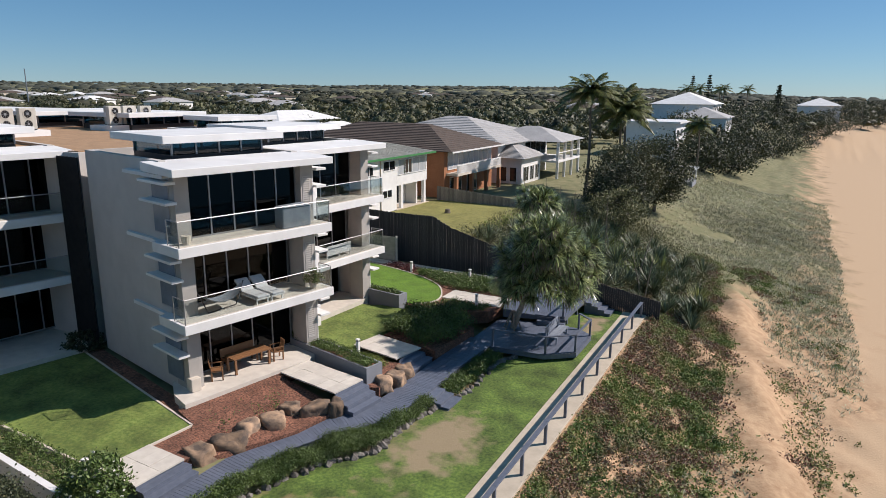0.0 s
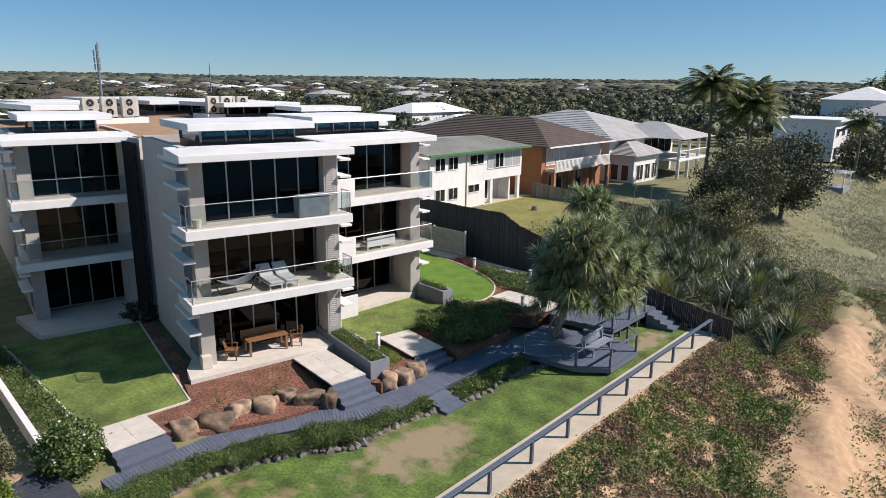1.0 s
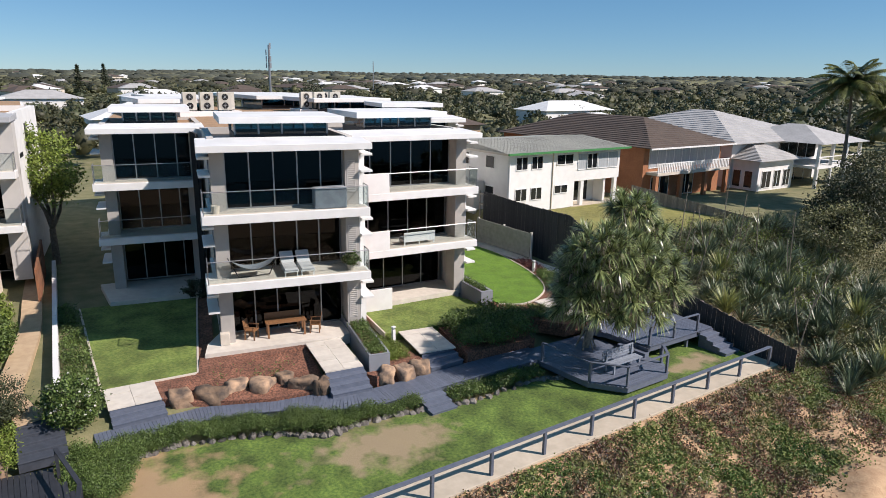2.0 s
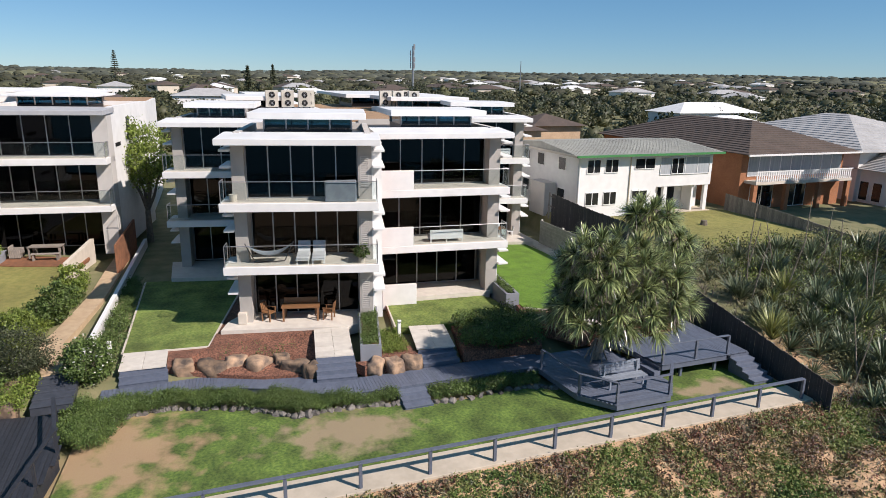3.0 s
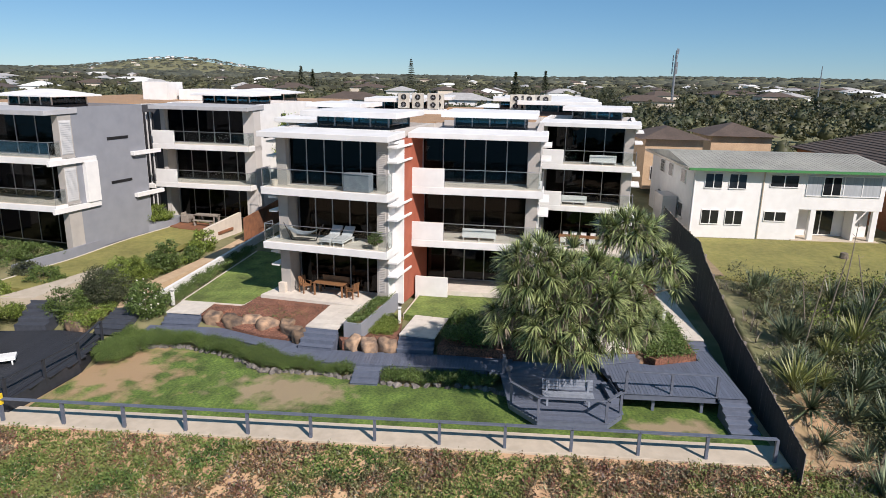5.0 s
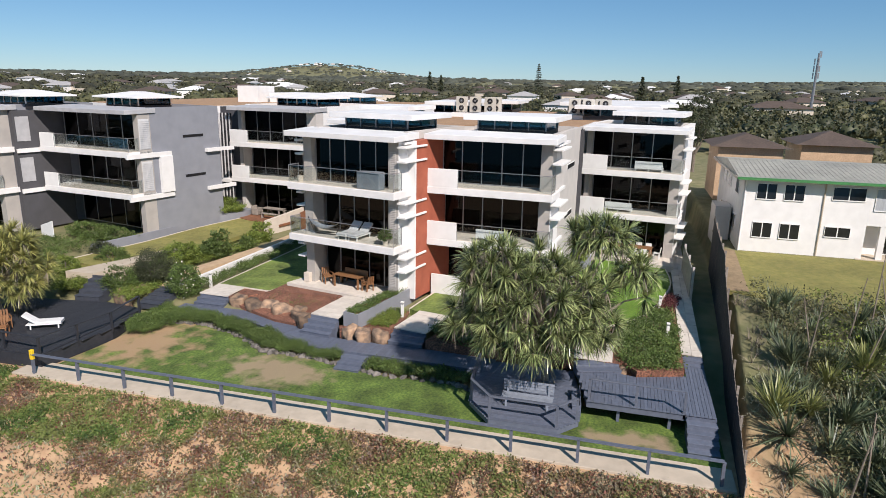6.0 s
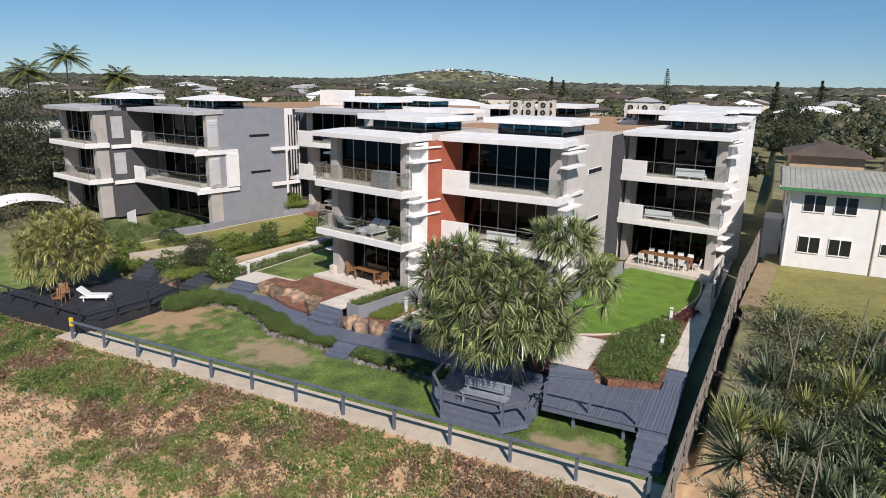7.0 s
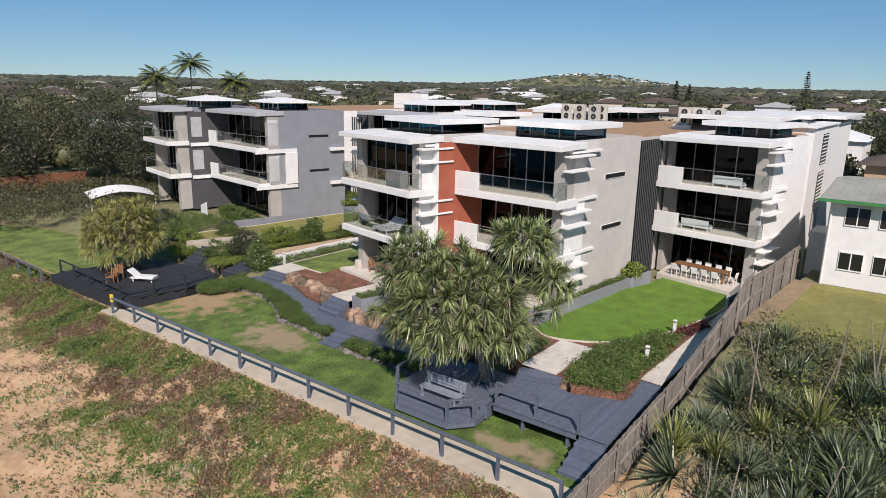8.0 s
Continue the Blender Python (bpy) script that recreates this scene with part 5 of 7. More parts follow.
part("backrest", Shape().box(-0.38, -0.303, -0.36, 0.36, 0.05, 0.82), PALING, wick, "", 0.03)
for y in (-0.36, 0.303):
    part("armrest", Shape().box(-0.3, 0.3, y, y + 0.06, 0.05, 0.62), PALING, wick, "", 0.02)
planter3 = thing("planter", "curved grey planter with a clipped hedge", "planter")
part("planter_wall", Shape().prism([(p.x, p.y) for p in smooth_line([(-37, -1.4), (-34.4, -1.4), (-32.6, 0.0), (-32.8, 2.4), (-35.2, 3.6), (-37.0, 3.6)], 5)], 0.4, 1.05), GREYWALL, planter3)
lowp = thing("planter", "long low grey rendered planter along the grey flats", "planter")
part("planter_wall", ribbon([tuple(q) for q in smooth_line([(-21.6, 0.2), (-23.5, 0.6), (-26.0, 1.25), (-29.5, 1.75), (-32.6, 2.2)], 5)], 0.2, 0.3, 0.98), GREYWALL, lowp)
board = thing("white_board", "white board leaning beside the ground flat terrace", "board")
part("panel", Shape(pose(-24.3, -6.3, 0.5, 0, 0, -12)).prism([(0, -0.75), (0.06, -0.75), (0.06, 0.75), (0, 0.75)], 0, [0.75, 0.75, 1.25, 1.25]), WHITEPLASTIC, board, "", 0.02)
gw = thing("garden_wall", "pale rough stone garden wall", "wall")
part("wall_body", Shape().prism([(-31.9, 7.6), (-31.95, 7.85), (-36.6, 8.75), (-36.6, 8.5)], -0.5, [1.2, 1.2, 1.55, 1.55]), CREAM, gw)
# southern deck
DARKDECK = mat("dark_deck", (0.030, 0.032, 0.040), (0.022, 0.024, 0.030), 5, 0.6, 0.1, 60, random_obj=0.15)
DARKSTEP = mat("dark_blue_grey_steps", (0.055, 0.062, 0.080), (0.042, 0.048, 0.062), 5, 0.6, 0.1, 60)
sdeck = tagged(new("deck"), "dark stained timber deck with garden furniture", "deck", "", "structure")
so = [(-8.0, 9.8), (-12.0, 10.4), (-15.0, 9.7), (-15.3, 7.2), (-14.5, 2.0), (-8.4, 0.6)]
planks_fill(sdeck, so, -0.42, True, 0.16, DARKDECK)
part("fascia", Shape().prism(list(reversed([(-8.05, 9.75), (-12.0, 10.3), (-14.9, 9.6), (-15.2, 7.2), (-14.4, 2.1), (-7.85, 0.7)])), -1.1, -0.46), DARKDECK, sdeck)
railing("dark timber railing round the southern deck", [(-14.6, 9.85), (-12.0, 10.3), (-8.1, 9.7), (-8.5, 0.8)], -0.42, 0.9, group="south railings", paint=DARKDECK)
railing("blue-grey timber promenade railing past the deck", [(-7.4, 0.4), (-7.6, -12), (-8.2, -26)], -1.0, 0.95, group="south railings")
stairs("garden_steps", (-18.2, 9.5), (1, 0), 1.5, 0.07, -0.42, 5, 0.5, "dark timber steps down to the southern deck", DARKSTEP)
stairs("garden_steps", (-17.0, 5.4), (1, 0.1), 1.6, 0.6, -0.42, 4, 0.42, "dark timber steps from the garden path", DARKSTEP)
lw = lounger(pose(-11.3, 7.4, -0.42, 0, 0, 120), "white moulded lounge chair on the dark deck", "lounger", WHITEPLASTIC)
c2 = timber_chair(pose(-10.3, 5.2, -0.42, 0, 0, 60), "brown timber slatted chair on the dark deck")
copy_thing(c2, pose(-9.5, 5.9, -0.42, 0, 0, 30))
sail = thing("shade_sail", "white fabric shade sail beyond the garden", "awning")
v, f = [], []
for i in range(9):
    u = i / 8
    for j in range(5):
        w = j / 4
        v.append((-19.5 - 5.5 * u - 0.4 * w, -18.2 + 2.4 * u - 2.2 * w, 0.75 + 0.95 * math.sin(math.pi * (0.12 + 0.76 * u)) + 0.4 * w))
for i in range(8):
    for j in range(4):
        f.append((i * 5 + j, i * 5 + j + 5, i * 5 + j + 6, i * 5 + j + 1))
canopy = part("cloth", Shape().add(v, f), WHITEPLASTIC, sail)
th = canopy.modifiers.new("thickness", "SOLIDIFY")
th.thickness = 0.05
for q, h in (((-19.6, -18.3), 1.05), ((-24.9, -15.9), 1.05), ((-20.0, -20.3), 1.45), ((-25.3, -18.0), 1.45)):
    part("pole", Shape().tube((*q, -0.4), (*q, h), 0.04), WHITEPLASTIC, sail)
sf = thing("fence", "red-brown timber fence at the far garden", "fence")
part("panel", Shape().box(-26, -14, -33.1, -33, 0, 2.0), RUST, sf)

# ---- white house and its yard ----


def house_window(parent, face, a, b, z0, z1, panes=2, frame_mat=None, pane_mat=None):
    """A window on a wall facing +x at x = face, spanning y a..b: frame and panes a little proud."""
    s = Shape()
    s.box(face, face + 0.06, a, b, z0, z0 + 0.06).box(face, face + 0.06, a, b, z1 - 0.06, z1)
    for k in range(panes + 1):
        y = a + (b - a) * k / panes
        s.box(face, face + 0.055, max(a, y - 0.03), min(b, y + 0.03), z0 + 0.061, z1 - 0.061)
    w = part("window", s, frame_mat or WHITE, parent)
    for k in range(panes):
        part("pane", Shape().box(face + 0.004, face + 0.025, a + (b - a) * k / panes + 0.03, a + (b - a) * (k + 1) / panes - 0.03, z0 + 0.06, z1 - 0.06), pane_mat or DARKPANE, w)
    return w


DARKPANE = mat("dark_window", (0.012, 0.014, 0.016), (0.018, 0.02, 0.022), 2, 0.06)
CURTAIN = mat("curtained_window", (0.42, 0.44, 0.46), (0.33, 0.35, 0.37), 3, 0.2, stretch=(1, 6, 0.2))
wh = thing("house", "two-storey white rendered house with low grey roof and green gutter", "house")
part("wall", Shape().prism([(-44, 43.1), (-32.1, 43.1), (-32.1, 50.55), (-44, 50.55)], 1.5, 6.7), WHITE, wh)
part("wall", Shape().box(-44, -32.1, 50.553, 56.1, 4.0, 6.7), WHITE, wh)
part("wall", Shape().box(-44, -33.6, 50.553, 56.1, 1.5, 3.99), WHITE, wh)
for y in (51.55, 55.75):
    part("column", Shape().box(-32.4, -32.12, y - 0.18, y + 0.18, 1.6, 3.997), WHITE, wh)
part("column", Shape().box(-33.5, -32.3, 54.4, 54.6, 1.6, 3.997), WHITE, wh)
part("porch_floor", Shape().box(-33.6, -31.9, 50.2, 56.2, 1.5, 1.84), CONCRETE, wh)
for a, b, z0, z1 in ((43.9, 45.1, 5.3, 6.4), (45.55, 46.75, 5.3, 6.4), (48.35, 50.25, 5.5, 6.4), (43.9, 45.1, 2.75, 3.82), (45.55, 46.75, 2.75, 3.82), (48.2, 49.7, 3.08, 3.82)):
    house_window(wh, -32.097, a, b, z0, z1)
house_window(wh, -32.097, 50.8, 55.8, 4.95, 6.4, 4, WHITE, CURTAIN)
house_window(wh, -32.05, 51.9, 53.1, 5.0, 6.35, 2, WHITE, DARKPANE)
house_window(wh, -33.597, 51.9, 53.7, 1.9, 3.75, 2)
for x in (-35.0, -38.5, -41):
    for z in (2.8, 5.3):
        w = part("window", Shape().box(x, x + 1.2, 43.04, 43.097, z, z + 1.1), WHITE, wh)
        part("pane", Shape().box(x + 0.08, x + 1.12, 43.03, 43.039, z + 0.08, z + 1.02), DARKPANE, w)
part("downpipe", Shape().tube((-32.05, 43.2, 1.6), (-32.05, 43.2, 6.7), 0.05), WHITE, wh)
part("downpipe", Shape().tube((-32.05, 47.9, 1.6), (-32.05, 47.9, 6.7), 0.05), CONCRETE, wh)
rf = Shape().add([(-31.5, 42.6, 6.78), (-31.5, 56.65, 6.78), (-37.4, 56.65, 7.4), (-37.4, 42.6, 7.4), (-44.5, 56.65, 6.8), (-44.5, 42.6, 6.8)], [(0, 1, 2, 3), (3, 2, 4, 5), (0, 3, 5), (1, 4, 2), (0, 5, 4, 1)])
roof = part("roof", rf, METALROOF, wh)
for k in range(46):
    y = 42.75 + 0.3 * k
    part("roof_rib", Shape().add([(-31.5, y, 6.785), (-31.5, y + 0.05, 6.785), (-37.4, y + 0.05, 7.405), (-37.4, y, 7.405), (-31.5, y, 6.8), (-31.5, y + 0.05, 6.8), (-37.4, y + 0.05, 7.42), (-37.4, y, 7.42)],
         [(4, 5, 6, 7), (0, 4, 7, 3), (1, 2, 6, 5), (0, 1, 5, 4)]), METALROOF, roof)
part("gutter", Shape().box(-31.5, -31.36, 42.55, 56.7, 6.62, 6.79), GREEN, wh, "green painted gutter")
part("gutter", Shape().box(-44.5, -31.51, 42.5, 42.59, 6.62, 6.79), CREAM, wh)
shed = thing("shed", "green grey shed beside the white house", "shed")
part("body", Shape().box(-37.5, -35.0, 41.9, 42.95, 1.5, 4.2), TAUPE, shed)
stump = thing("stump", "small brown stump with plants in the yard", "stump")
part("trunk", Shape().tube((-27.3, 51.5, 1.7), (-27.3, 51.5, 2.15), 0.3, 0.22, 9), BARK, stump)
yf = thing("fence", "grey brown timber yard fence", "fence")
for k in range(60):
    part("paling", Shape().box(-31.8 + 0.25 * k, -31.56 + 0.25 * k, 57.65, 57.68, 0.2 if k > 36 else 1.5, 3.2 - 0.02 * k), PALING, yf)

# ---- further houses ----


def hip_roof(s, x0, x1, y0, y1, z, h, over=0.6):
    x0, x1, y0, y1 = x0 - over, x1 + over, y0 - over, y1 + over
    r = min(x1 - x0, y1 - y0) / 2
    if x1 - x0 > y1 - y0:
        u = [(x0 + r, (y0 + y1) / 2, z + h), (x1 - r, (y0 + y1) / 2, z + h)]
        v = [(x0, y0, z), (x1, y0, z), (x1, y1, z), (x0, y1, z)] + u
        return s.add(v, [(0, 1, 5, 4), (1, 2, 5), (2, 3, 4, 5), (3, 0, 4), (3, 2, 1, 0)])
    u = [((x0 + x1) / 2, y0 + r, z + h), ((x0 + x1) / 2, y1 - r, z + h)]
    v = [(x0, y0, z), (x1, y0, z), (x1, y1, z), (x0, y1, z)] + u
    return s.add(v, [(0, 1, 4), (1, 2, 5, 4), (2, 3, 5), (3, 0, 4, 5), (3, 2, 1, 0)])


def tile_courses(parent, x0, x1, y0, y1, z, h, material, over=0.6, n=16):
    """Stepped courses of tiles laid over the seaward and southern slopes of a hipped roof."""
    x0, x1, y0, y1 = x0 - over, x1 + over, y0 - over, y1 + over
    r = min(x1 - x0, y1 - y0) / 2
    for k in range(n):
        t0, t1 = k / n, (k + 1) / n
        a, b = r * t0, r * t1
        za, zb = z + h * t0, z + h * t1
        s = Shape().add([(x1 - a, y0 + a, za + 0.07), (x1 - a, y1 - a, za + 0.07), (x1 - b, y1 - b, zb + 0.02), (x1 - b, y0 + b, zb + 0.02), (x1 - a, y0 + a, za), (x1 - a, y1 - a, za)], [(0, 1, 2, 3), (4, 5, 1, 0)])
        s.add([(x0 + a, y0 + a, za + 0.07), (x1 - a, y0 + a, za + 0.07), (x1 - b, y0 + b, zb + 0.02), (x0 + b, y0 + b, zb + 0.02), (x0 + a, y0 + a, za), (x1 - a, y0 + a, za)], [(0, 1, 2, 3), (4, 5, 1, 0)])
        part("tile_course", s, material, parent)


br = thing("house", "orange brick house with brown tiled roof and balcony", "house")
part("wall", Shape().box(-52, -31.6, 58.8, 70.6, 1.2, 6.55), BRICK, br)
part("balcony_slab", Shape().box(-31.597, -30.3, 59.3, 70.4, 4.05, 4.3), CREAM, br)
for y in (59.4, 63, 66.8, 70.2):
    part("pier", Shape().box(-30.7, -30.35, y - 0.2, y + 0.2, 1.2, 4.04), BRICK, br)
house_window(br, -31.59, 59.5, 70.3, 4.6, 6.4, 9, WHITE, CURTAIN)
house_window(br, -31.58, 60.0, 62.6, 1.8, 3.8, 2)
house_window(br, -31.58, 64.0, 66.4, 1.8, 3.8, 2)
part("top_rail", Shape().box(-30.4, -30.32, 59.3, 70.4, 5.1, 5.18), WHITE, br)
for k in range(44):
    part("baluster", Shape().box(-30.39, -30.33, 59.35 + 0.25 * k, 59.47 + 0.25 * k, 4.301, 5.1), WHITE, br)
brr = part("roof", hip_roof(Shape(), -52, -31, 58.8, 70.6, 6.56, 2.4), BROWNTILE, br)
tile_courses(brr, -52, -31, 58.8, 70.6, 6.56, 2.4, BROWNTILE)
part("gutter", Shape().box(-30.4, -30.28, 58.2, 71.2, 6.46, 6.6), WHITE, br)
gr = thing("house", "pale cream house with grey tiled hip roof and white columns", "house")
part("wall", Shape().box(-52, -32, 73.2, 90.6, 1.2, 6.35), WHITE, gr)
grr = part("roof", hip_roof(Shape(), -52, -32, 73.2, 90.6, 6.35, 2.9, 1.0), GREYTILE, gr)
tile_courses(grr, -52, -32, 73.2, 90.6, 6.35, 2.9, GREYTILE, 1.0)
part("wall", Shape().box(-33, -29.1, 73.7, 80.2, 1.2, 4.75), WHITE, gr)
gr2 = part("roof", hip_roof(Shape(), -36, -29.1, 73.7, 80.2, 4.75, 1.9), GREYTILE, gr)
tile_courses(gr2, -36, -29.1, 73.7, 80.2, 4.75, 1.9, GREYTILE)
for y in (81.6, 84.4, 87.4, 90.4):
    part("column", Shape().tube((-27.3, y, 1.0), (-27.3, y, 6.3), 0.2, n=10), WHITE, gr)
part("balcony_slab", Shape().box(-31.9, -27.1, 81.3, 90.6, 3.7, 3.95), WHITE, gr)
part("balcony_rail", Shape().box(-27.2, -27.1, 81.3, 90.6, 4.9, 5.0), WHITE, gr)
part("roof", hip_roof(Shape(), -38, -27.1, 81.6, 90.6, 6.352, 1.7, 0.5), GREYTILE, gr)
for a, b in ((74.4, 76.0), (76.6, 77.8), (78.4, 79.6)):
    house_window(gr, -29.097, a, b, 1.9, 3.7)
house_window(gr, -31.997, 82, 90, 1.5, 3.5, 4)
house_window(gr, -31.996, 82, 90, 4.1, 6.1, 4)
for x in (-31.9, -30.6):
    w = part("window", Shape().box(x, x + 0.95, 73.64, 73.697, 1.9, 3.7), WHITE, gr)
    part("pane", Shape().box(x + 0.07, x + 0.88, 73.63, 73.639, 1.97, 3.63), DARKPANE, w)


def plain_house(x, y, w, d, h, wall, roof_mat, z, label, flat=False, turn=0):
    ob = thing("house", label, "house", m=pose(x, y, z, 0, 0, turn))
    part("wall", Shape().box(-d / 2, d / 2, -w / 2, w / 2, 0, h), wall, ob)
    if flat:
        part("roof", Shape().box(-d / 2 - 0.5, d / 2 + 0.7, -w / 2 - 0.5, w / 2 + 0.5, h + 0.003, h + 0.35), roof_mat, ob)
    else:
        part("roof", hip_roof(Shape(), -d / 2, d / 2, -w / 2, w / 2, h + 0.003, min(w, d) * 0.2), roof_mat, ob)
    n = max(2, int(w / 4))
    for lv in range(max(1, int(h / 2.8))):
        for k in range(n):
            a = -w / 2 + w * (k + 0.25) / n
            house_window(ob, d / 2 + 0.004, a, a + w * 0.5 / n, lv * 2.9 + 0.9, lv * 2.9 + 2.2)
    return ob


plain_house(-51, 45.8, 5.2, 6.5, 4.7, TANBRICK, BROWNTILE, 2.7, "orange brick house with brown hipped roof")
plain_house(-58, 54.4, 6.0, 6.5, 4.7, TANBRICK, BROWNTILE, 2.6, "brick house with brown hipped roof behind trees")
plain_house(-102, 117, 20, 10, 3.8, WHITE, ROOFWHITE, 2.5, "long white house with pale hipped roof")
plain_house(-76, 99, 14, 10, 2.9, WHITE, ROOFWHITE, 2.2, "white single-storey house with pale roof")
plain_house(-24, 128, 12, 9, 6.2, WHITE, ROOFWHITE, 1.2, "white modern beach house with flat roofs", True)
plain_house(-30, 205, 22, 16, 8.4, WHITE, ROOFWHITE, 1.5, "large white beach house with pale roof")
plain_house(-22, 176, 14, 12, 5.6, WHITE, GREYTILE, 1.5, "white house with grey gabled roof by the beach")
plain_house(5, 330, 22, 16, 7.0, WHITE, ROOFWHITE, 1.5, "distant white beach house with pale roof")
plain_house(-48, -62, 14, 12, 6.0, WHITE, BROWNTILE, 1.0, "white house with dark roof behind trees")
plain_house(-75, -40, 16, 12, 5.0, WHITE, ROOFWHITE, 1.0, "white house with pale roof behind the flats")
plain_house(-78, -72, 14, 12, 5.0, CREAM, RUST, 1.0, "cream house with red roof among palms")
plain_house(-110, 30, 16, 12, 4.8, WHITE, ROOFWHITE, 1.0, "white house with pale roof behind the flats")
shack = thing("garden_pergola", "white slatted pergola on a grey base above the dune", "pergola")
part("base_wall", Shape().box(-16.2, -12.9, 98.6, 102.5, -1.6, 0.3), GREYWALL, shack)
for x in (-16.1, -13.0):
    for y in (98.7, 102.4):
        part("post", Shape().box(x - 0.08, x + 0.08, y - 0.08, y + 0.08, 0.303, 2.0), WHITE, shack)
for k in range(9):
    part("slat", Shape().box(-16.5, -12.6, 98.5 + 0.48 * k, 98.62 + 0.48 * k, 2.003, 2.13), WHITE, shack)
# far suburb: many small houses
sub = random.Random(21)
shells = {}
for key, wallm, roofm in (("a", WHITE, ROOFWHITE), ("b", CREAM, BROWNTILE), ("c", WHITE, GREYTILE), ("d", CREAM, ROOFWHITE), ("e", CREAM, BROWNTILE)):
    base = thing("house", "distant house roof among the trees", "house", "suburb houses", m=pose(-160 - 14 * len(shells), -40 + 30 * len(shells), 3))
    part("wall", Shape().box(-6, 6, -9, 9, -2, 3.6), wallm, base)
    part("roof", hip_roof(Shape(), -6, 6, -9, 9, 3.6, 2.0), roofm, base)
    shells[key] = base
for k in range(215):
    a = radians(sub.uniform(92, 262))
    r = 260 * (6.0 ** sub.random())
    x, y = -20 + r * math.cos(a), 25 + r * math.sin(a)
    if x > -60:
        continue
    copy_thing(shells["abcbce"[sub.randrange(6)]], pose(x, y, float(ground_z(x, y)) + 0.9, 0, 0, sub.choice((0, 90, 20, 110))) @ Matrix.Diagonal((1, sub.uniform(0.7, 1.4), 1, 1)))
for k in range(44):
    x, y = -2930 + sub.gauss(0, 260), -1400 + sub.gauss(0, 250)
    copy_thing(shells["dcbc"[sub.randrange(4)]], pose(x, y, float(ground_z(x, y)) + 3.5, 0, 0, sub.uniform(0, 180)))
tower = thing("radio_mast", "slender grey radio mast with antennas", "mast")
tm = Shape().tube((-216, 89.5, 2), (-216, 89.5, 23), 0.5, 0.3, 8)
part("pole", tm, ALU, tower)
for k in range(10):
    a = k * 2.1
    part("antenna", Shape().box(-216 + 0.9 * math.cos(a) - 0.15, -216 + 0.9 * math.cos(a) + 0.15, 89.5 + 0.9 * math.sin(a) - 0.15, 89.5 + 0.9 * math.sin(a) + 0.15, 15.5 + (k % 4) * 2.1, 17.3 + (k % 4) * 2.1), ALU, tower)
mast2 = thing("radio_mast", "thin distant radio mast", "mast")
part("pole", Shape().tube((-330, 190, 0), (-330, 190, 22), 0.4, 0.2, 6), ALU, mast2)
water = tagged(new("water", Shape().box(45, 4000, -2500, 4500, -6.3, -6.2).mesh("water", mat("sea", (0.02, 0.09, 0.12), (0.03, 0.11, 0.13), 0.3, 0.15, 0.3, 0.8))), "calm blue-green sea beyond the beach", "sea", "", "structure")


# ---- plants ----
rng = np.random.default_rng(11)


def np_mesh(name, v, q, material):
    """A mesh from arrays of vertices and quads."""
    me = bpy.data.meshes.new(name)
    me.vertices.add(len(v))
    me.vertices.foreach_set("co", np.ascontiguousarray(v, dtype=np.float32).ravel())
    me.loops.add(4 * len(q))
    me.loops.foreach_set("vertex_index", np.ascontiguousarray(q, dtype=np.int32).ravel())
    me.polygons.add(len(q))
    me.polygons.foreach_set("loop_start", np.arange(0, 4 * len(q), 4, dtype=np.int32))
    me.polygons.foreach_set("loop_total", np.full(len(q), 4, dtype=np.int32))
    me.update(calc_edges=True)
    me.materials.append(material)
    return me


def unit_rows(a):
    return a / np.maximum(np.linalg.norm(a, axis=1, keepdims=True), 1e-6)


def leaf_quads(p, size, up=0.35, aspect=0.5):
    """Small pointed leaves at the points, turned at random and a little upwards."""
    n = len(p)
    a = unit_rows(rng.normal(size=(n, 3)) + np.array([0, 0, 0.15]))
    nrm = unit_rows(rng.normal(size=(n, 3)) + np.array([0, 0, up * 3]))
    b = unit_rows(np.cross(nrm, a))
    s = (np.asarray(size) * np.ones(n) * rng.uniform(0.65, 1.35, n))[:, None]
    v = np.stack([p - a * s * 0.5, p + b * s * aspect * 0.5 - a * s * 0.05, p + a * s * 0.5, p - b * s * aspect * 0.5 - a * s * 0.05], 1).reshape(-1, 3)
    q = np.arange(4 * n).reshape(-1, 4)
    return v, q


def blade_strips(base, d, length, width, droop, seg=3):
    """Long tapering leaves that start at base along d and droop under their weight."""
    n = len(base)
    side = unit_rows(np.cross(d, np.array([0.0, 0, 1]) + rng.normal(size=(n, 3)) * 0.15))
    rows = []
    for i in range(seg + 1):
        s = i / seg
        c = base + d * (length * s)[:, None]
        c = c + np.array([0, 0, -1.0]) * (droop * length * s * s)[:, None]
        w = (width * (1.0 - 0.92 * s ** 1.6) * 0.5)[:, None]
        rows += [c - side * w, c + side * w]
    v = np.stack(rows, 1).reshape(-1, 3)
    k = 2 * (seg + 1)
    o = np.arange(n)[:, None, None] * k
    q = np.array([[2 * i, 2 * i + 1, 2 * i + 3, 2 * i + 2] for i in range(seg)])[None] + o
    return v, q.reshape(-1, 4)


def merge(pairs):
    v, q, k = [], [], 0
    for a, b in pairs:
        v.append(a)
        q.append(b + k)
        k += len(a)
    return np.concatenate(v), np.concatenate(q)


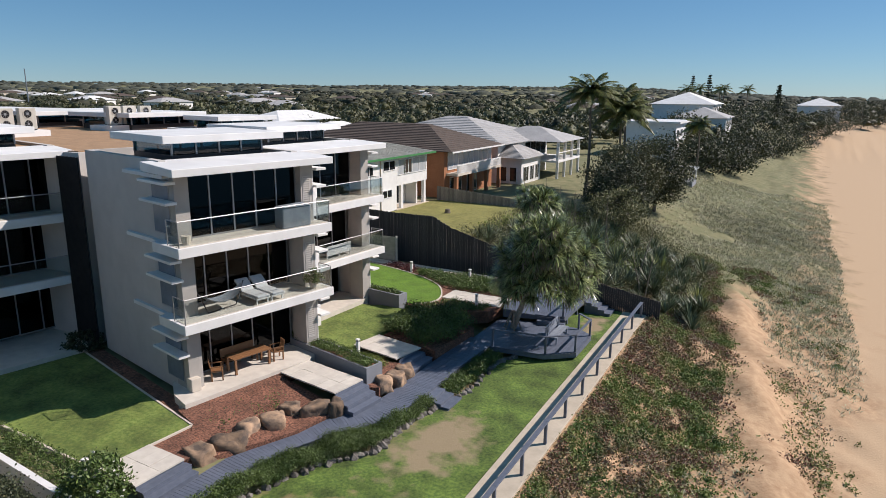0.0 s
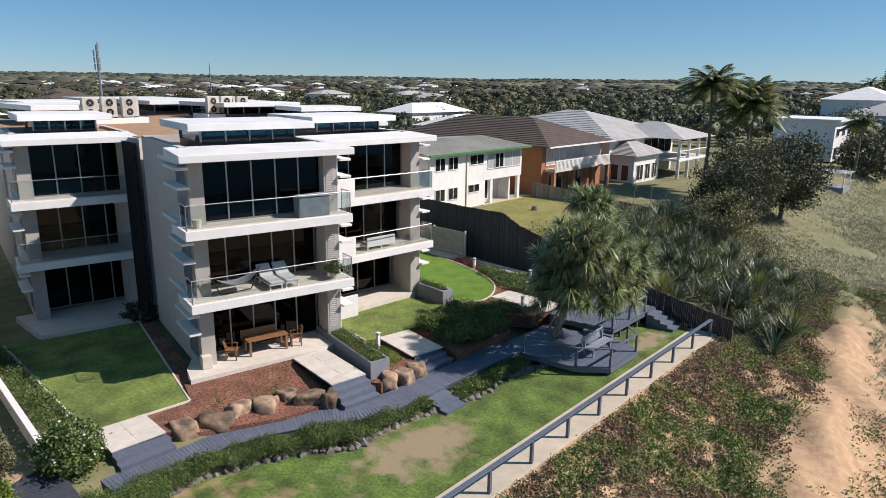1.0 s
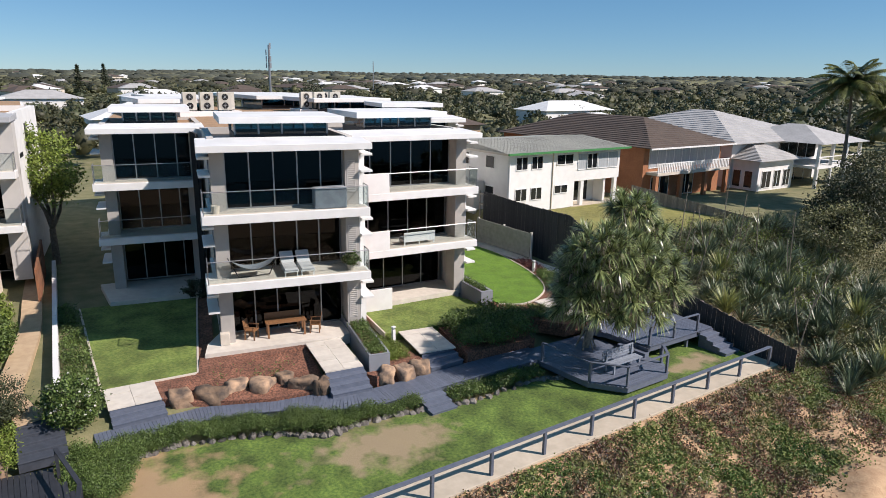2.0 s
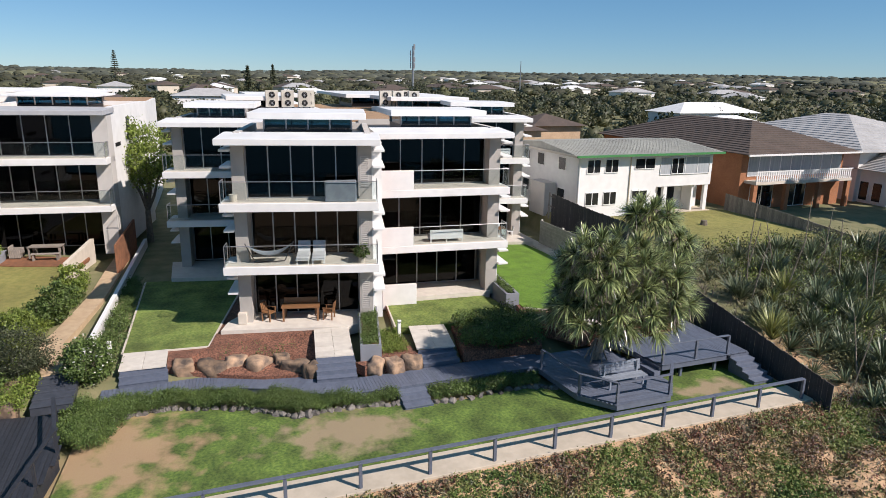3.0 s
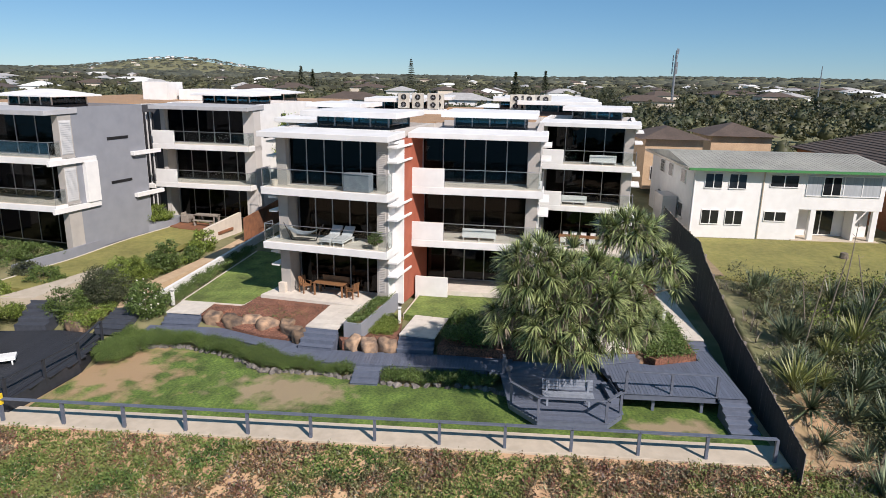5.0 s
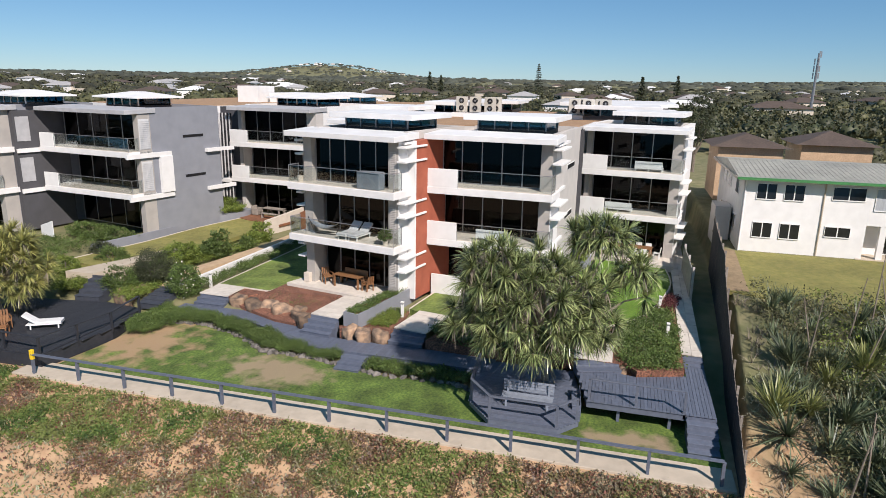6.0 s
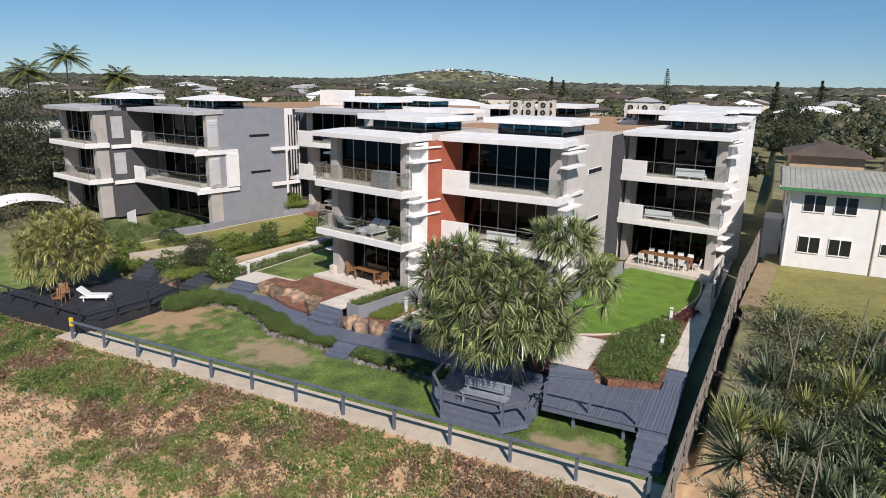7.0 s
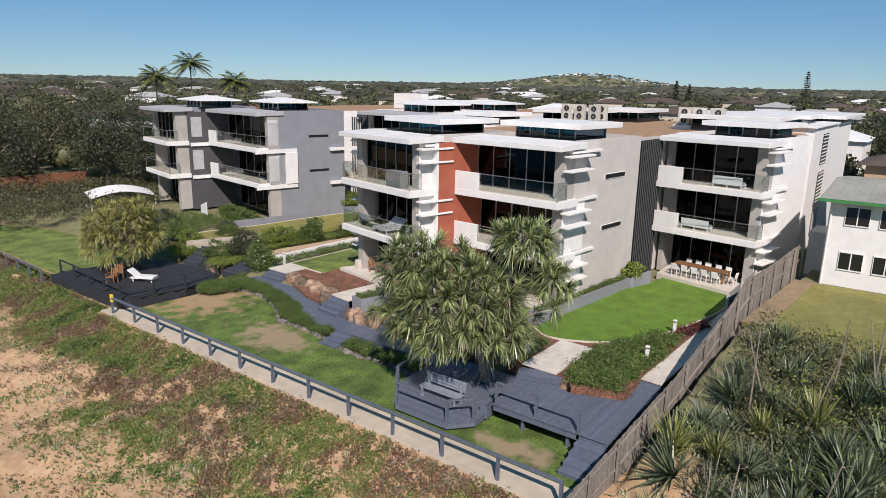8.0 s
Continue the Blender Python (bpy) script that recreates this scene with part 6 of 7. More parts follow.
def rosette(axis, n, spread, length, width, droop, at=(0, 0, 0)):
    """A head of sword leaves round an axis; spread: 0 tight to 1 flat open."""
    axis = np.asarray(axis, float) / np.linalg.norm(axis)
    d = unit_rows(unit_rows(rng.normal(size=(n, 3))) * spread + axis[None])
    L = length * rng.uniform(0.75, 1.15, n)
    return blade_strips(np.tile(np.asarray(at, float), (n, 1)) + d * 0.05, d, L, width * rng.uniform(0.8, 1.2, n), droop * rng.uniform(0.6, 1.4, n))


def clumps(n, centre, radii, squash_low=0.55):
    """Centres of leaf clumps in the shell of an ellipsoid with an uneven outline."""
    d = unit_rows(rng.normal(size=(n, 3)))
    d[:, 2] = np.where(d[:, 2] < 0, d[:, 2] * squash_low, d[:, 2])
    r = rng.uniform(0.55, 1.0, n) ** 0.5
    lump = 1 + 0.22 * np.sin(d[:, 0] * 5 + centre[1]) * np.cos(d[:, 1] * 4 + centre[0]) + 0.12 * np.sin(d[:, 2] * 9)
    return np.asarray(centre) + d * (r * lump)[:, None] * np.asarray(radii)


def crown_mesh(name, material, centre, radii, n_clump, per, clump_r, leaf, aspect=0.5, up=0.35):
    c = clumps(n_clump, centre, radii)
    p = np.repeat(c, per, 0) + rng.normal(size=(n_clump * per, 3)) * clump_r * np.array([1, 1, 0.6])
    return np_mesh(name, *leaf_quads(p, leaf, up, aspect), material)


def limb_shape(base, tips, r0, sway=0.25, wander=2):
    """A leaning trunk that forks into limbs towards the tips."""
    s = Shape()
    base = Vector(base)
    mid = base + (sum((Vector(t) for t in tips), Vector()) / len(tips) - base) * 0.42
    s.tube(base, mid, r0, r0 * 0.72, 9)
    rnd = random.Random(int(base.x * 10 + base.y))
    for t in tips:
        t = Vector(t)
        a, r = mid, r0 * 0.55
        for k in range(1, wander + 2):
            b = mid.lerp(t, k / (wander + 1)) + Vector((rnd.uniform(-sway, sway), rnd.uniform(-sway, sway), rnd.uniform(0, sway))) * (0 if k == wander + 1 else 1)
            s.tube(a, b, r, r * 0.72, 7)
            a, r = b, r * 0.72
    return s


def broad_tree(label, material, x, y, z, h, radii, n_clump=220, per=26, leaf=0.28, clump_r=0.45, name="tree"):
    ob = thing(name, label, "tree", m=pose(x, y, z))
    c = (0, 0, h - radii[2] * 0.75)
    tips = [tuple(Vector(c) + Vector((math.cos(a) * radii[0] * 0.6, math.sin(a) * radii[1] * 0.6, radii[2] * 0.3 * math.sin(2.3 * a)))) for a in (0.3, 1.7, 2.9, 4.1, 5.4)]
    part("trunk", limb_shape((0, 0, -0.3), tips, 0.12 + h * 0.018), BARK, ob)
    part("crown", crown_mesh("crown", material, c, radii, n_clump, per, clump_r, leaf), None, ob)
    return ob


def shrub(label, material, x, y, z, radii, n_clump=60, per=26, leaf=0.11, name="shrub", group="", flowers=0):
    ob = thing(name, label, "shrub", group, m=pose(x, y, z))
    cm = crown_mesh("foliage", material, (0, 0, radii[2] * 0.35), radii, int(n_clump * 1.9), per, min(radii) * 0.15, leaf * 1.15)
    part("foliage", cm, None, ob)
    st = Shape()
    for k in range(5):
        st.tube((0, 0, -0.1), (radii[0] * 0.5 * math.cos(k * 1.26), radii[1] * 0.5 * math.sin(k * 1.26), radii[2] * 0.8), 0.025, 0.012, 5)
    part("branch", st, BARK, ob)
    if flowers:
        c = clumps(flowers, (0, 0, radii[2] * 0.4), [r * 1.05 for r in radii])
        for p in c:
            fl = part("flower", np_mesh("flower", *leaf_quads(np.repeat(p[None], 3, 0), 0.10, 0.6, 0.9), FLOWER), None, ob)
    return ob


def fill_bed(name, label, material, outline, z, height, n_clump, per=24, leaf=0.1, clump_r=0.13, category="plants"):
    """Low planting over a bed: many small clumps inside the outline."""
    xs, ys = [p[0] for p in outline], [p[1] for p in outline]
    pts = []
    rnd = random.Random(len(outline) * 7 + n_clump)
    while len(pts) < n_clump:
        x, y = rnd.uniform(min(xs), max(xs)), rnd.uniform(min(ys), max(ys))
        inside = False
        for (x0, y0), (x1, y1) in zip(outline, outline[1:] + outline[:1]):
            if (y0 > y) != (y1 > y) and x < (x1 - x0) * (y - y0) / (y1 - y0) + x0:
                inside = not inside
        if inside:
            top = height * (0.55 + 0.45 * noise.noise(Vector((x * 0.9, y * 0.9, 3)))) * rnd.uniform(0.5, 1.1)
            zb = z(x, y) if callable(z) else z
            pts.append((x, y, zb + max(0.05, top)))
    c = np.array(pts)
    p = np.repeat(c, per, 0) + rng.normal(size=(len(c) * per, 3)) * clump_r * np.array([1, 1, 0.75])
    return tagged(new(name, np_mesh(name, *leaf_quads(p, leaf), material)), label, category, "", "stuff")


# the pandanus by the deck
def pandanus(label, x, y, z, lobes, heads, material, length=0.85):
    """Sword-leaf heads over the lobes' outer shell and single heads on bare limbs (heads: centre and size)."""
    ob = thing("pandanus_tree", label, "tree", m=pose(x, y, z))
    pairs, dead, tips = [], [], []

    def head(at, axis, size, n=42):
        pairs.append(rosette(axis, n, 1.0, size, 0.062, 0.26, at))
        if at[2] > 1.0:
            dead.append(rosette((0, 0, -0.5), 7, 0.9, size * 0.75, 0.05, 0.35, at - np.array([0, 0, 0.1])))
        pairs.append(rosette(axis, n // 3, 0.5, size * 0.85, 0.055, 0.08, at))

    for c, r, n in lobes:
        k = np.arange(n) + 0.5
        up = 1 - 1.58 * k / n
        turn = 2.39996 * k
        flat = np.sqrt(1 - up ** 2)
        d = np.stack([np.cos(turn) * flat, np.sin(turn) * flat, up], 1) + rng.normal(size=(n, 3)) * 0.07
        lump = rng.uniform(0.80, 1.08, n)
        for i in range(n):
            at = np.asarray(c) + d[i] * lump[i] * np.asarray(r)
            head(at, d[i] * np.array([1, 1, 0.75]) + np.array([0, 0, 0.30]), length * rng.uniform(0.75, 1.1))
            if i % 2 == 0:
                inner = np.asarray(c) + d[i] * 0.62 * np.asarray(r)
                pairs.append(rosette(d[i], 20, 1.0, length * 0.9, 0.06, 0.4, inner))
            if i % 7 == 0:
                tips.append(tuple(at))
    for c, size in heads:
        head(np.asarray(c, float), (rng.normal() * 0.25, rng.normal() * 0.25, 1.0), size, 62)
        pairs.append(rosette((0, 0, -0.4), 24, 1.2, size * 0.8, 0.06, 0.3, np.asarray(c) - np.array([0, 0, 0.12])))
        tips.append(tuple(c))
    part("crown", np_mesh("crown", *merge(pairs), material), None, ob)
    part("dead_leaves", np_mesh("dead_leaves", *merge(dead), DRYLEAF), None, ob, "dry straw-brown hanging leaves")
    part("trunk", limb_shape((0, 0, -0.3), tips, 0.19, 0.3, 3), PALEBARK, ob)
    for k in range(6):
        a = k * 1.05
        part("prop_root", Shape().tube((0.08 * math.cos(a), 0.08 * math.sin(a), 0.7), (0.55 * math.cos(a), 0.55 * math.sin(a), -0.4), 0.045, 0.035, 6), PALEBARK, ob)
    return ob


pandanus("tall leaning pandanus tree with sword leaves beside the deck", -13.1, 32.75, -0.25,
         [((1.95, -0.35, 3.55), (2.4, 3.0, 2.05), 170), ((2.3, -2.0, 5.3), (1.35, 1.35, 1.05), 32), ((0.5, 2.0, 6.6), (1.0, 1.15, 0.6), 24), ((0.7, 3.4, 5.2), (0.6, 0.6, 0.7), 13)],
         [((1.5, -0.4, 6.0), 0.85), ((0.9, 0.9, 6.8), 0.85), ((2.1, 0.5, 5.6), 0.8), ((1.2, 3.9, 4.4), 0.75)], PANDAN, 0.78)
pandanus("smaller golden-tinged pandanus tree over the dark deck", -11.9, 2.9, -0.5,
         [((0, 0, 2.5), (2.3, 2.6, 1.9), 130), ((-0.8, 0.6, 3.9), (1.1, 1.1, 0.8), 20)], [((0.6, -1.2, 4.3), 0.8), ((-0.4, 1.9, 4.2), 0.8)], GOLDPANDAN, 0.7)

# agaves and dead stalks on the dune beyond the fence
agaves = []
for k in range(5):
    pairs = []
    for j in range(1 + k % 3):
        pairs.append(rosette((rng.normal() * 0.25, rng.normal() * 0.25, 1), 54, 0.8, 1.55 - 0.12 * j, 0.085, 0.10, (rng.normal() * 0.45 * j, rng.normal() * 0.45 * j, 0.1 + 0.3 * j)))
    agaves.append(np_mesh("agave", *merge(pairs), YUCCA if k == 4 else AGAVE))
ag = random.Random(13)
spots = []
while len(spots) < 120:
    x, y = ag.uniform(-19.5, -4.5), ag.uniform(41.3, 56.5)
    if y < 41.6 + max(0, (-8.0 - x)) * 0.08 or (x > -8 and ag.random() < 0.5) or (x < -15 and ag.random() < 0.6):
        continue
    if all((x - a) ** 2 + (y - b) ** 2 > 0.5 for a, b in spots):
        spots.append((x, y))
for k, (x, y) in enumerate(spots):
    s = ag.uniform(0.6, 1.15)
    i = 4 if ag.random() < 0.1 else ag.randrange(4)
    ob = tagged(new("agave", agaves[i]), "yellow-green spiky agave on the dune" if i == 4 else "dark green spiky agave clump on the dune", "agave", "dune agaves")
    ob.matrix_basis = pose(x, y, float(ground_z(x, y)) + 0.1, ag.uniform(-10, 10), ag.uniform(-10, 10), ag.uniform(0, 360)) @ Matrix.Diagonal((s, s, s, 1))
for k in range(15):
    x, y = ag.uniform(-19, -8), ag.uniform(42.5, 52)
    z = float(ground_z(x, y))
    top = Vector((x + ag.uniform(-0.9, 0.9), y + ag.uniform(-0.9, 0.9), z + ag.uniform(2.4, 4.8)))
    st = thing("flower_stalk", "dry grey agave flower stalk leaning over the dune", "stalk", "agave stalks")
    s = Shape().tube((x, y, z), top, 0.045, 0.018, 6)
    base = Vector((x, y, z))
    for j in range(7):
        q = base.lerp(top, 0.62 + 0.055 * j)
        a = j * 2.4
        s.tube(q, q + Vector((0.28 * math.cos(a), 0.28 * math.sin(a), 0.13)), 0.009, 0.005, 4)
    part("stem", s, DRYLEAF, st)
# dry brush between them
pairs = []
for k in range(900):
    x, y = ag.uniform(-21, -5), ag.uniform(41.4, 58)
    z = float(ground_z(x, y))
    pairs.append(rosette((0, 0, 1), 8, 0.9, ag.uniform(0.4, 0.9), 0.03, 0.25, (x, y, z)))
tagged(new("dry_brush", np_mesh("dry_brush", *merge(pairs), DRYLEAF)), "tangle of dry grey stalks and dead leaves", "brush", "", "stuff")
fill_bed("dune_scrub", "low green scrub between the agaves", SCRUBLEAF, [(-21.5, 42.2), (-14, 42.6), (-5.5, 44), (-5, 58), (-13, 64), (-21.5, 58)], lambda x, y: float(ground_z(x, y)), 1.25, 2000, 24, 0.13, 0.26, "scrub")

fill_bed("dune_scrub", "yellow-green leafy bushes on the upper dune", BRIGHTLEAF, [(-21, 44.5), (-15, 44), (-9, 47), (-10, 57), (-20.5, 57)], lambda x, y: float(ground_z(x, y)), 1.5, 330, 26, 0.13, 0.24, "scrub")

# garden planting
fill_bed("hedge", "low clipped green hedge along the boardwalk", LEAF, [(-16.3, 10.4), (-16.1, 11.6), (-15.75, 14.2), (-15.3, 16.7), (-14.4, 18.7), (-13.35, 20.3), (-13.15, 22.8), (-12.6, 22.8), (-12.8, 20.8), (-12.9, 18.6), (-14.0, 16.7), (-14.9, 14.2), (-15.0, 12.6), (-13.9, 12.0), (-12.7, 11.6), (-12.4, 10.9), (-13.0, 10.4)], -0.95, 0.9, 3000, 30, 0.060, 0.09, "hedge")
fill_bed("hedge", "low green groundcover beside the steps", LEAF, [(-13.2, 24.2), (-12.3, 24.3), (-12.3, 29.2), (-13.2, 29.6)], -0.98, 0.5, 420, 26, 0.085, 0.10, "hedge")
fill_bed("hedge", "low green plants at the sandy corner", LEAF, [(-16.2, 9.9), (-13.2, 9.9), (-13.2, 11.6), (-14.2, 11.8), (-14.4, 10.6), (-16.0, 10.8)], -0.85, 0.5, 260, 26, 0.085, 0.10, "hedge")
fill_bed("planter_plants", "low green and reddish plants in the planter", LEAF, [tuple((MP @ Vector(p)).xy) for p in ((-6.5, 0.12, 0), (-0.12, 0.12, 0), (-0.12, 0.84, 0), (-6.5, 0.84, 0))], 0.5, 0.35, 360, 22, 0.075, 0.08)
fill_bed("bed_plants", "pale green groundcover beside the planter", BRIGHTLEAF, [(-18.4, 23.0), (-16.0, 23.0), (-15.9, 24.3), (-18.4, 24.35)], -0.15, 0.3, 330, 22, 0.07, 0.09)
fill_bed("bed_plants", "dark leafy shrubs under the pandanus", LEAF, [(-18.1, 27.4), (-14.7, 26.8), (-14.6, 30.6), (-17.0, 31.6), (-18.6, 30.5)], -0.1, 1.0, 760, 26, 0.12, 0.17, "shrubs")
fill_bed("bed_plants", "green low shrubs beside the curved lawn", LEAF, [(-22.2, 37.6), (-19.0, 35.9), (-15.1, 35.75), (-13.85, 36.75), (-14.5, 38.6), (-19.5, 38.7), (-22.6, 38.6)], 0.07, 0.45, 860, 26, 0.1, 0.14, "shrubs")
fill_bed("bed_plants", "low green plants between lawn and paved path", LEAF, [(-19.0, 31.75), (-16.6, 31.8), (-14.9, 33.1), (-15.0, 33.75), (-17.6, 33.7), (-18.2, 32.4)], 0.05, 0.28, 260, 22, 0.085, 0.11)
fill_bed("bed_plants", "wine-red plants at the lawn edge", REDLEAF, [(-25.4, 38.55), (-22.9, 37.9), (-22.4, 38.7), (-25.2, 39.2)], 0.08, 0.4, 130, 22, 0.09, 0.1)
fill_bed("bed_plants", "green strip planting along the north wall", LEAF, [tuple((MP2 @ Vector(p)).xy) for p in ((-9.8, -0.4, 0), (-0.2, -0.4, 0), (-0.2, -0.03, 0), (-9.8, -0.03, 0))], 0.6, 0.32, 420, 22, 0.08, 0.1)
fill_bed("bed_plants", "low dark strip planting beside the white wall", LEAF, [(-31, 11.2), (-18.2, 10.4), (-19.3, 11.6), (-31, 12.0)], -0.05, 0.4, 420, 24, 0.09, 0.11)
fill_bed("bed_plants", "sparse green plants in the mulch", LEAF, [(-19.6, 16.2), (-17.9, 15.4), (-17.2, 18.8), (-18.6, 19.6)], -0.18, 0.16, 34, 16, 0.08, 0.13)
fill_bed("bed_plants", "mixed green shrubs along the garden path", BRIGHTLEAF, [(-18.3, 6.9), (-18.3, 7.9), (-20.8, 7.85), (-24, 8.3), (-29, 9.0), (-29, 8.2), (-24, 7.1)], 0.1, 0.32, 420, 22, 0.10, 0.14, "shrubs")
fill_bed("bed_plants", "mixed green shrubs before the grey lawn", LEAF, [(-19.5, 5.8), (-17.4, 6.4), (-24.2, 7.7), (-26.5, 8.0), (-24.0, 6.8)], 0.4, 0.3, 360, 22, 0.10, 0.14, "shrubs")
fill_bed("bed_plants", "green shrubs round the southern garden", LEAF, [(-25, -2.2), (-20.5, -1.2), (-16.6, 0.3), (-15.2, 4.2), (-15.0, -6), (-24, -9)], 0.3, 0.4, 700, 24, 0.11, 0.16, "shrubs")
fill_bed("bed_plants", "low bright green cover on the bank by the deck", BRIGHTLEAF, [(-18.2, 6.6), (-15.4, 7.3), (-15.2, 8.6), (-18.2, 8.8)], -0.2, 0.5, 260, 24, 0.1, 0.14)
fill_bed("bed_plants", "low bright green cover beside the garden path", BRIGHTLEAF, [(-17.1, 1.8), (-15.9, 1.8), (-15.9, 4.6), (-17.1, 4.6)], -0.35, 0.95, 260, 24, 0.1, 0.15)
shrub("shrub with dark leaves and white flowers by the steps", LEAF, -17.6, 10.6, -0.1, (0.9, 0.9, 1.2), 120, 26, 0.11, flowers=70)
shrub("round clipped dark green shrub", DARKLEAF, -18.5, 7.8, 0.2, (1.3, 1.3, 1.25), 210, 30, 0.08)
shrub("bushy dark shrub by the deck path", LEAF, -16.9, 6.6, 0.0, (0.9, 1.0, 0.9), 80, 26, 0.1)
shrub("small leafy garden tree beside the walkway", LEAF, -24.8, 8.3, 0.4, (0.7, 0.7, 1.3), 70, 26, 0.13)
shrub("yellow-green shrub beside the pale wall", BRIGHTLEAF, -30.2, 8.3, 0.1, (1.0, 0.8, 1.0), 70, 24, 0.13)
shrub("clipped oval hedge in the curved planter", BRIGHTLEAF, -34.7, 1.1, 1.05, (1.8, 2.4, 0.9), 620, 30, 0.09)
shrub("clipped dark hedge at the grey building", LEAF, -25.5, -3.5, 0.5, (0.9, 2.2, 0.7), 130, 28, 0.1)
shrub("clipped dark hedge before the ground flat", LEAF, -25.0, -0.7, 0.5, (0.8, 1.5, 0.7), 100, 28, 0.1)
shrub("spiky yellow-green plant at the north planter", BRIGHTLEAF, -30.2, 32.75, 0.7, (0.9, 0.7, 0.6), 60, 22, 0.16)
shrub("dark plants at the shaded terrace", DARKLEAF, -29.6, 18.2, 0.0, (0.8, 0.7, 0.7), 50, 22, 0.14)
broad_tree("slender leafy tree between the buildings", BRIGHTLEAF, -41.5, 11.9, 0, 8.0, (2.1, 1.8, 2.7), 300, 26, 0.22, 0.35)
# trees beyond the yard to the north
broad_tree("dark coastal tree above the dune", DARKLEAF, -14.6, 62.5, -0.4, 5.4, (2.8, 3.0, 3.1), 560, 32, 0.22, 0.45)
broad_tree("dark coastal tree above the dune", OLIVELEAF, -15.4, 68.5, -0.3, 6.8, (3.5, 3.9, 3.8), 560, 32, 0.24, 0.5)
broad_tree("dark coastal tree above the dune", DARKLEAF, -13.4, 74.0, -0.6, 7.2, (3.4, 4.0, 4.0), 500, 30, 0.26, 0.5)
broad_tree("grey-green scrub tree on the dune", SCRUBLEAF, -13.5, 57.5, -0.4, 4.2, (2.4, 2.6, 2.0), 220, 26, 0.18, 0.35)
for x, y, h, r, m in ((-14, 118, 6.5, 4, DARKLEAF), (-11, 128, 6, 4.5, DARKLEAF), (-12, 140, 6.5, 5, DARKLEAF), (-20, 135, 7, 4.5, OLIVELEAF), (-10, 155, 6.5, 5.5, DARKLEAF), (-14, 172, 8, 6, DARKLEAF), (-6, 188, 7.5, 6.5, DARKLEAF), (-2, 206, 7, 7, DARKLEAF),
                     (2, 228, 8, 8, DARKLEAF), (8, 250, 8, 8, DARKLEAF), (-18, 200, 9, 7, DARKLEAF), (-10, 230, 10, 8, DARKLEAF), (-25, 165, 8, 5, OLIVELEAF), (14, 280, 9, 9, DARKLEAF), (24, 300, 9, 10, DARKLEAF), (36, 325, 10, 11, DARKLEAF), (50, 350, 10, 12, DARKLEAF), (64, 380, 11, 13, DARKLEAF), (20, 330, 10, 11, DARKLEAF), (80, 410, 12, 14, DARKLEAF), (34, 365, 11, 12, DARKLEAF)):
    broad_tree("dark coastal tree along the far beach", m, x, y, float(ground_z(x, y)) - 0.25 * h, h, (r, r, h * 0.5), 130, 22, 0.5, 0.8)
for x, y, h, r in ((-16, -36, 8.5, 5), (-24, -42, 9.5, 5.5), (-32, -40, 9, 5), (-12, -46, 9, 6), (-20, -54, 10, 6), (-34, -52, 10, 6), (-42, -46, 8, 5), (-27, -30, 6, 3.2), (-30, -24, 5, 2.6), (-9, -34, 5, 3.5)):
    broad_tree("grey-green casuarina tree south of the flats", OLIVELEAF if r > 5 else DARKLEAF, x, y, float(ground_z(x, y)), h * 1.05, (r * 1.05, r * 1.05, h * 0.5), 330, 26, 0.28, 0.55)


broad_tree("dark narrow tree beside the white house", DARKLEAF, -73, 43.6, 1.5, 9.0, (2.4, 2.0, 3.2), 190, 26, 0.24, 0.35)
shrub("pale green shrub in the southern garden", BRIGHTLEAF, -22.3, 6.7, 0.4, (1.9, 1.1, 0.7), 190, 26, 0.1)
shrub("dark green shrub in the southern garden", LEAF, -24.6, 7.6, 0.4, (0.9, 0.7, 0.6), 70, 26, 0.1)
shrub("dark green shrub beside the walkway", LEAF, -27.5, 8.6, 0.1, (0.9, 0.5, 0.6), 60, 26, 0.1)


fill_bed("scrub", "dense dark scrub south of the gardens", OLIVELEAF, [(-38, -14), (-15, -15), (-9, -18), (-8, -34), (-40, -34)], 0.2, 1.6, 1500, 26, 0.22, 0.35, "scrub")
shrub("leafy green potted plant foliage", LEAF, *(MB @ Vector((-0.45, 6.55, 3.8))), (0.4, 0.35, 0.4), 30, 20, 0.1)


# palms
def palm(label, x, y, z, h, n=15, length=2.6, coconut=True):
    ob = thing("palm_tree", label, "palm", m=pose(x, y, z))
    s = Shape()
    last = Vector((0, 0, -0.3))
    for k in range(1, 7):
        q = Vector((0.25 * math.sin(k * 0.5), 0.2 * math.sin(k * 0.4 + 1), h * k / 6))
        s.tube(last, q, 0.22 - 0.018 * k, 0.205 - 0.018 * k, 9)
        last = q
    part("trunk", s, BARK, ob)
    for k in range(n):
        a = 2.39996 * k
        el = 1.1 - 1.5 * k / n
        d = np.array([math.cos(a) * math.cos(el), math.sin(a) * math.cos(el), math.sin(el)])
        t = np.linspace(0.06, 1, 26)
        spine = np.array(last)[None] + d[None] * (t * length)[:, None] + np.array([0, 0, -1.0])[None] * (0.42 * length * t ** 2)[:, None]
        side = np.cross(d, [0, 0, 1.0])
        side /= np.linalg.norm(side)
        base = np.concatenate([spine, spine])
        dirs = np.concatenate([side[None] * 0.8 + d[None] * 0.55, -side[None] * 0.8 + d[None] * 0.55]).repeat(26, 0)
        L = np.tile(0.95 * np.sin(np.pi * (0.12 + 0.82 * t)), 2)
        v, q = blade_strips(base, unit_rows(dirs), L, np.full(52, 0.2), np.full(52, 0.75), 2)
        part("frond", np_mesh("frond", v, q, PALMLEAF), None, ob)
    return ob


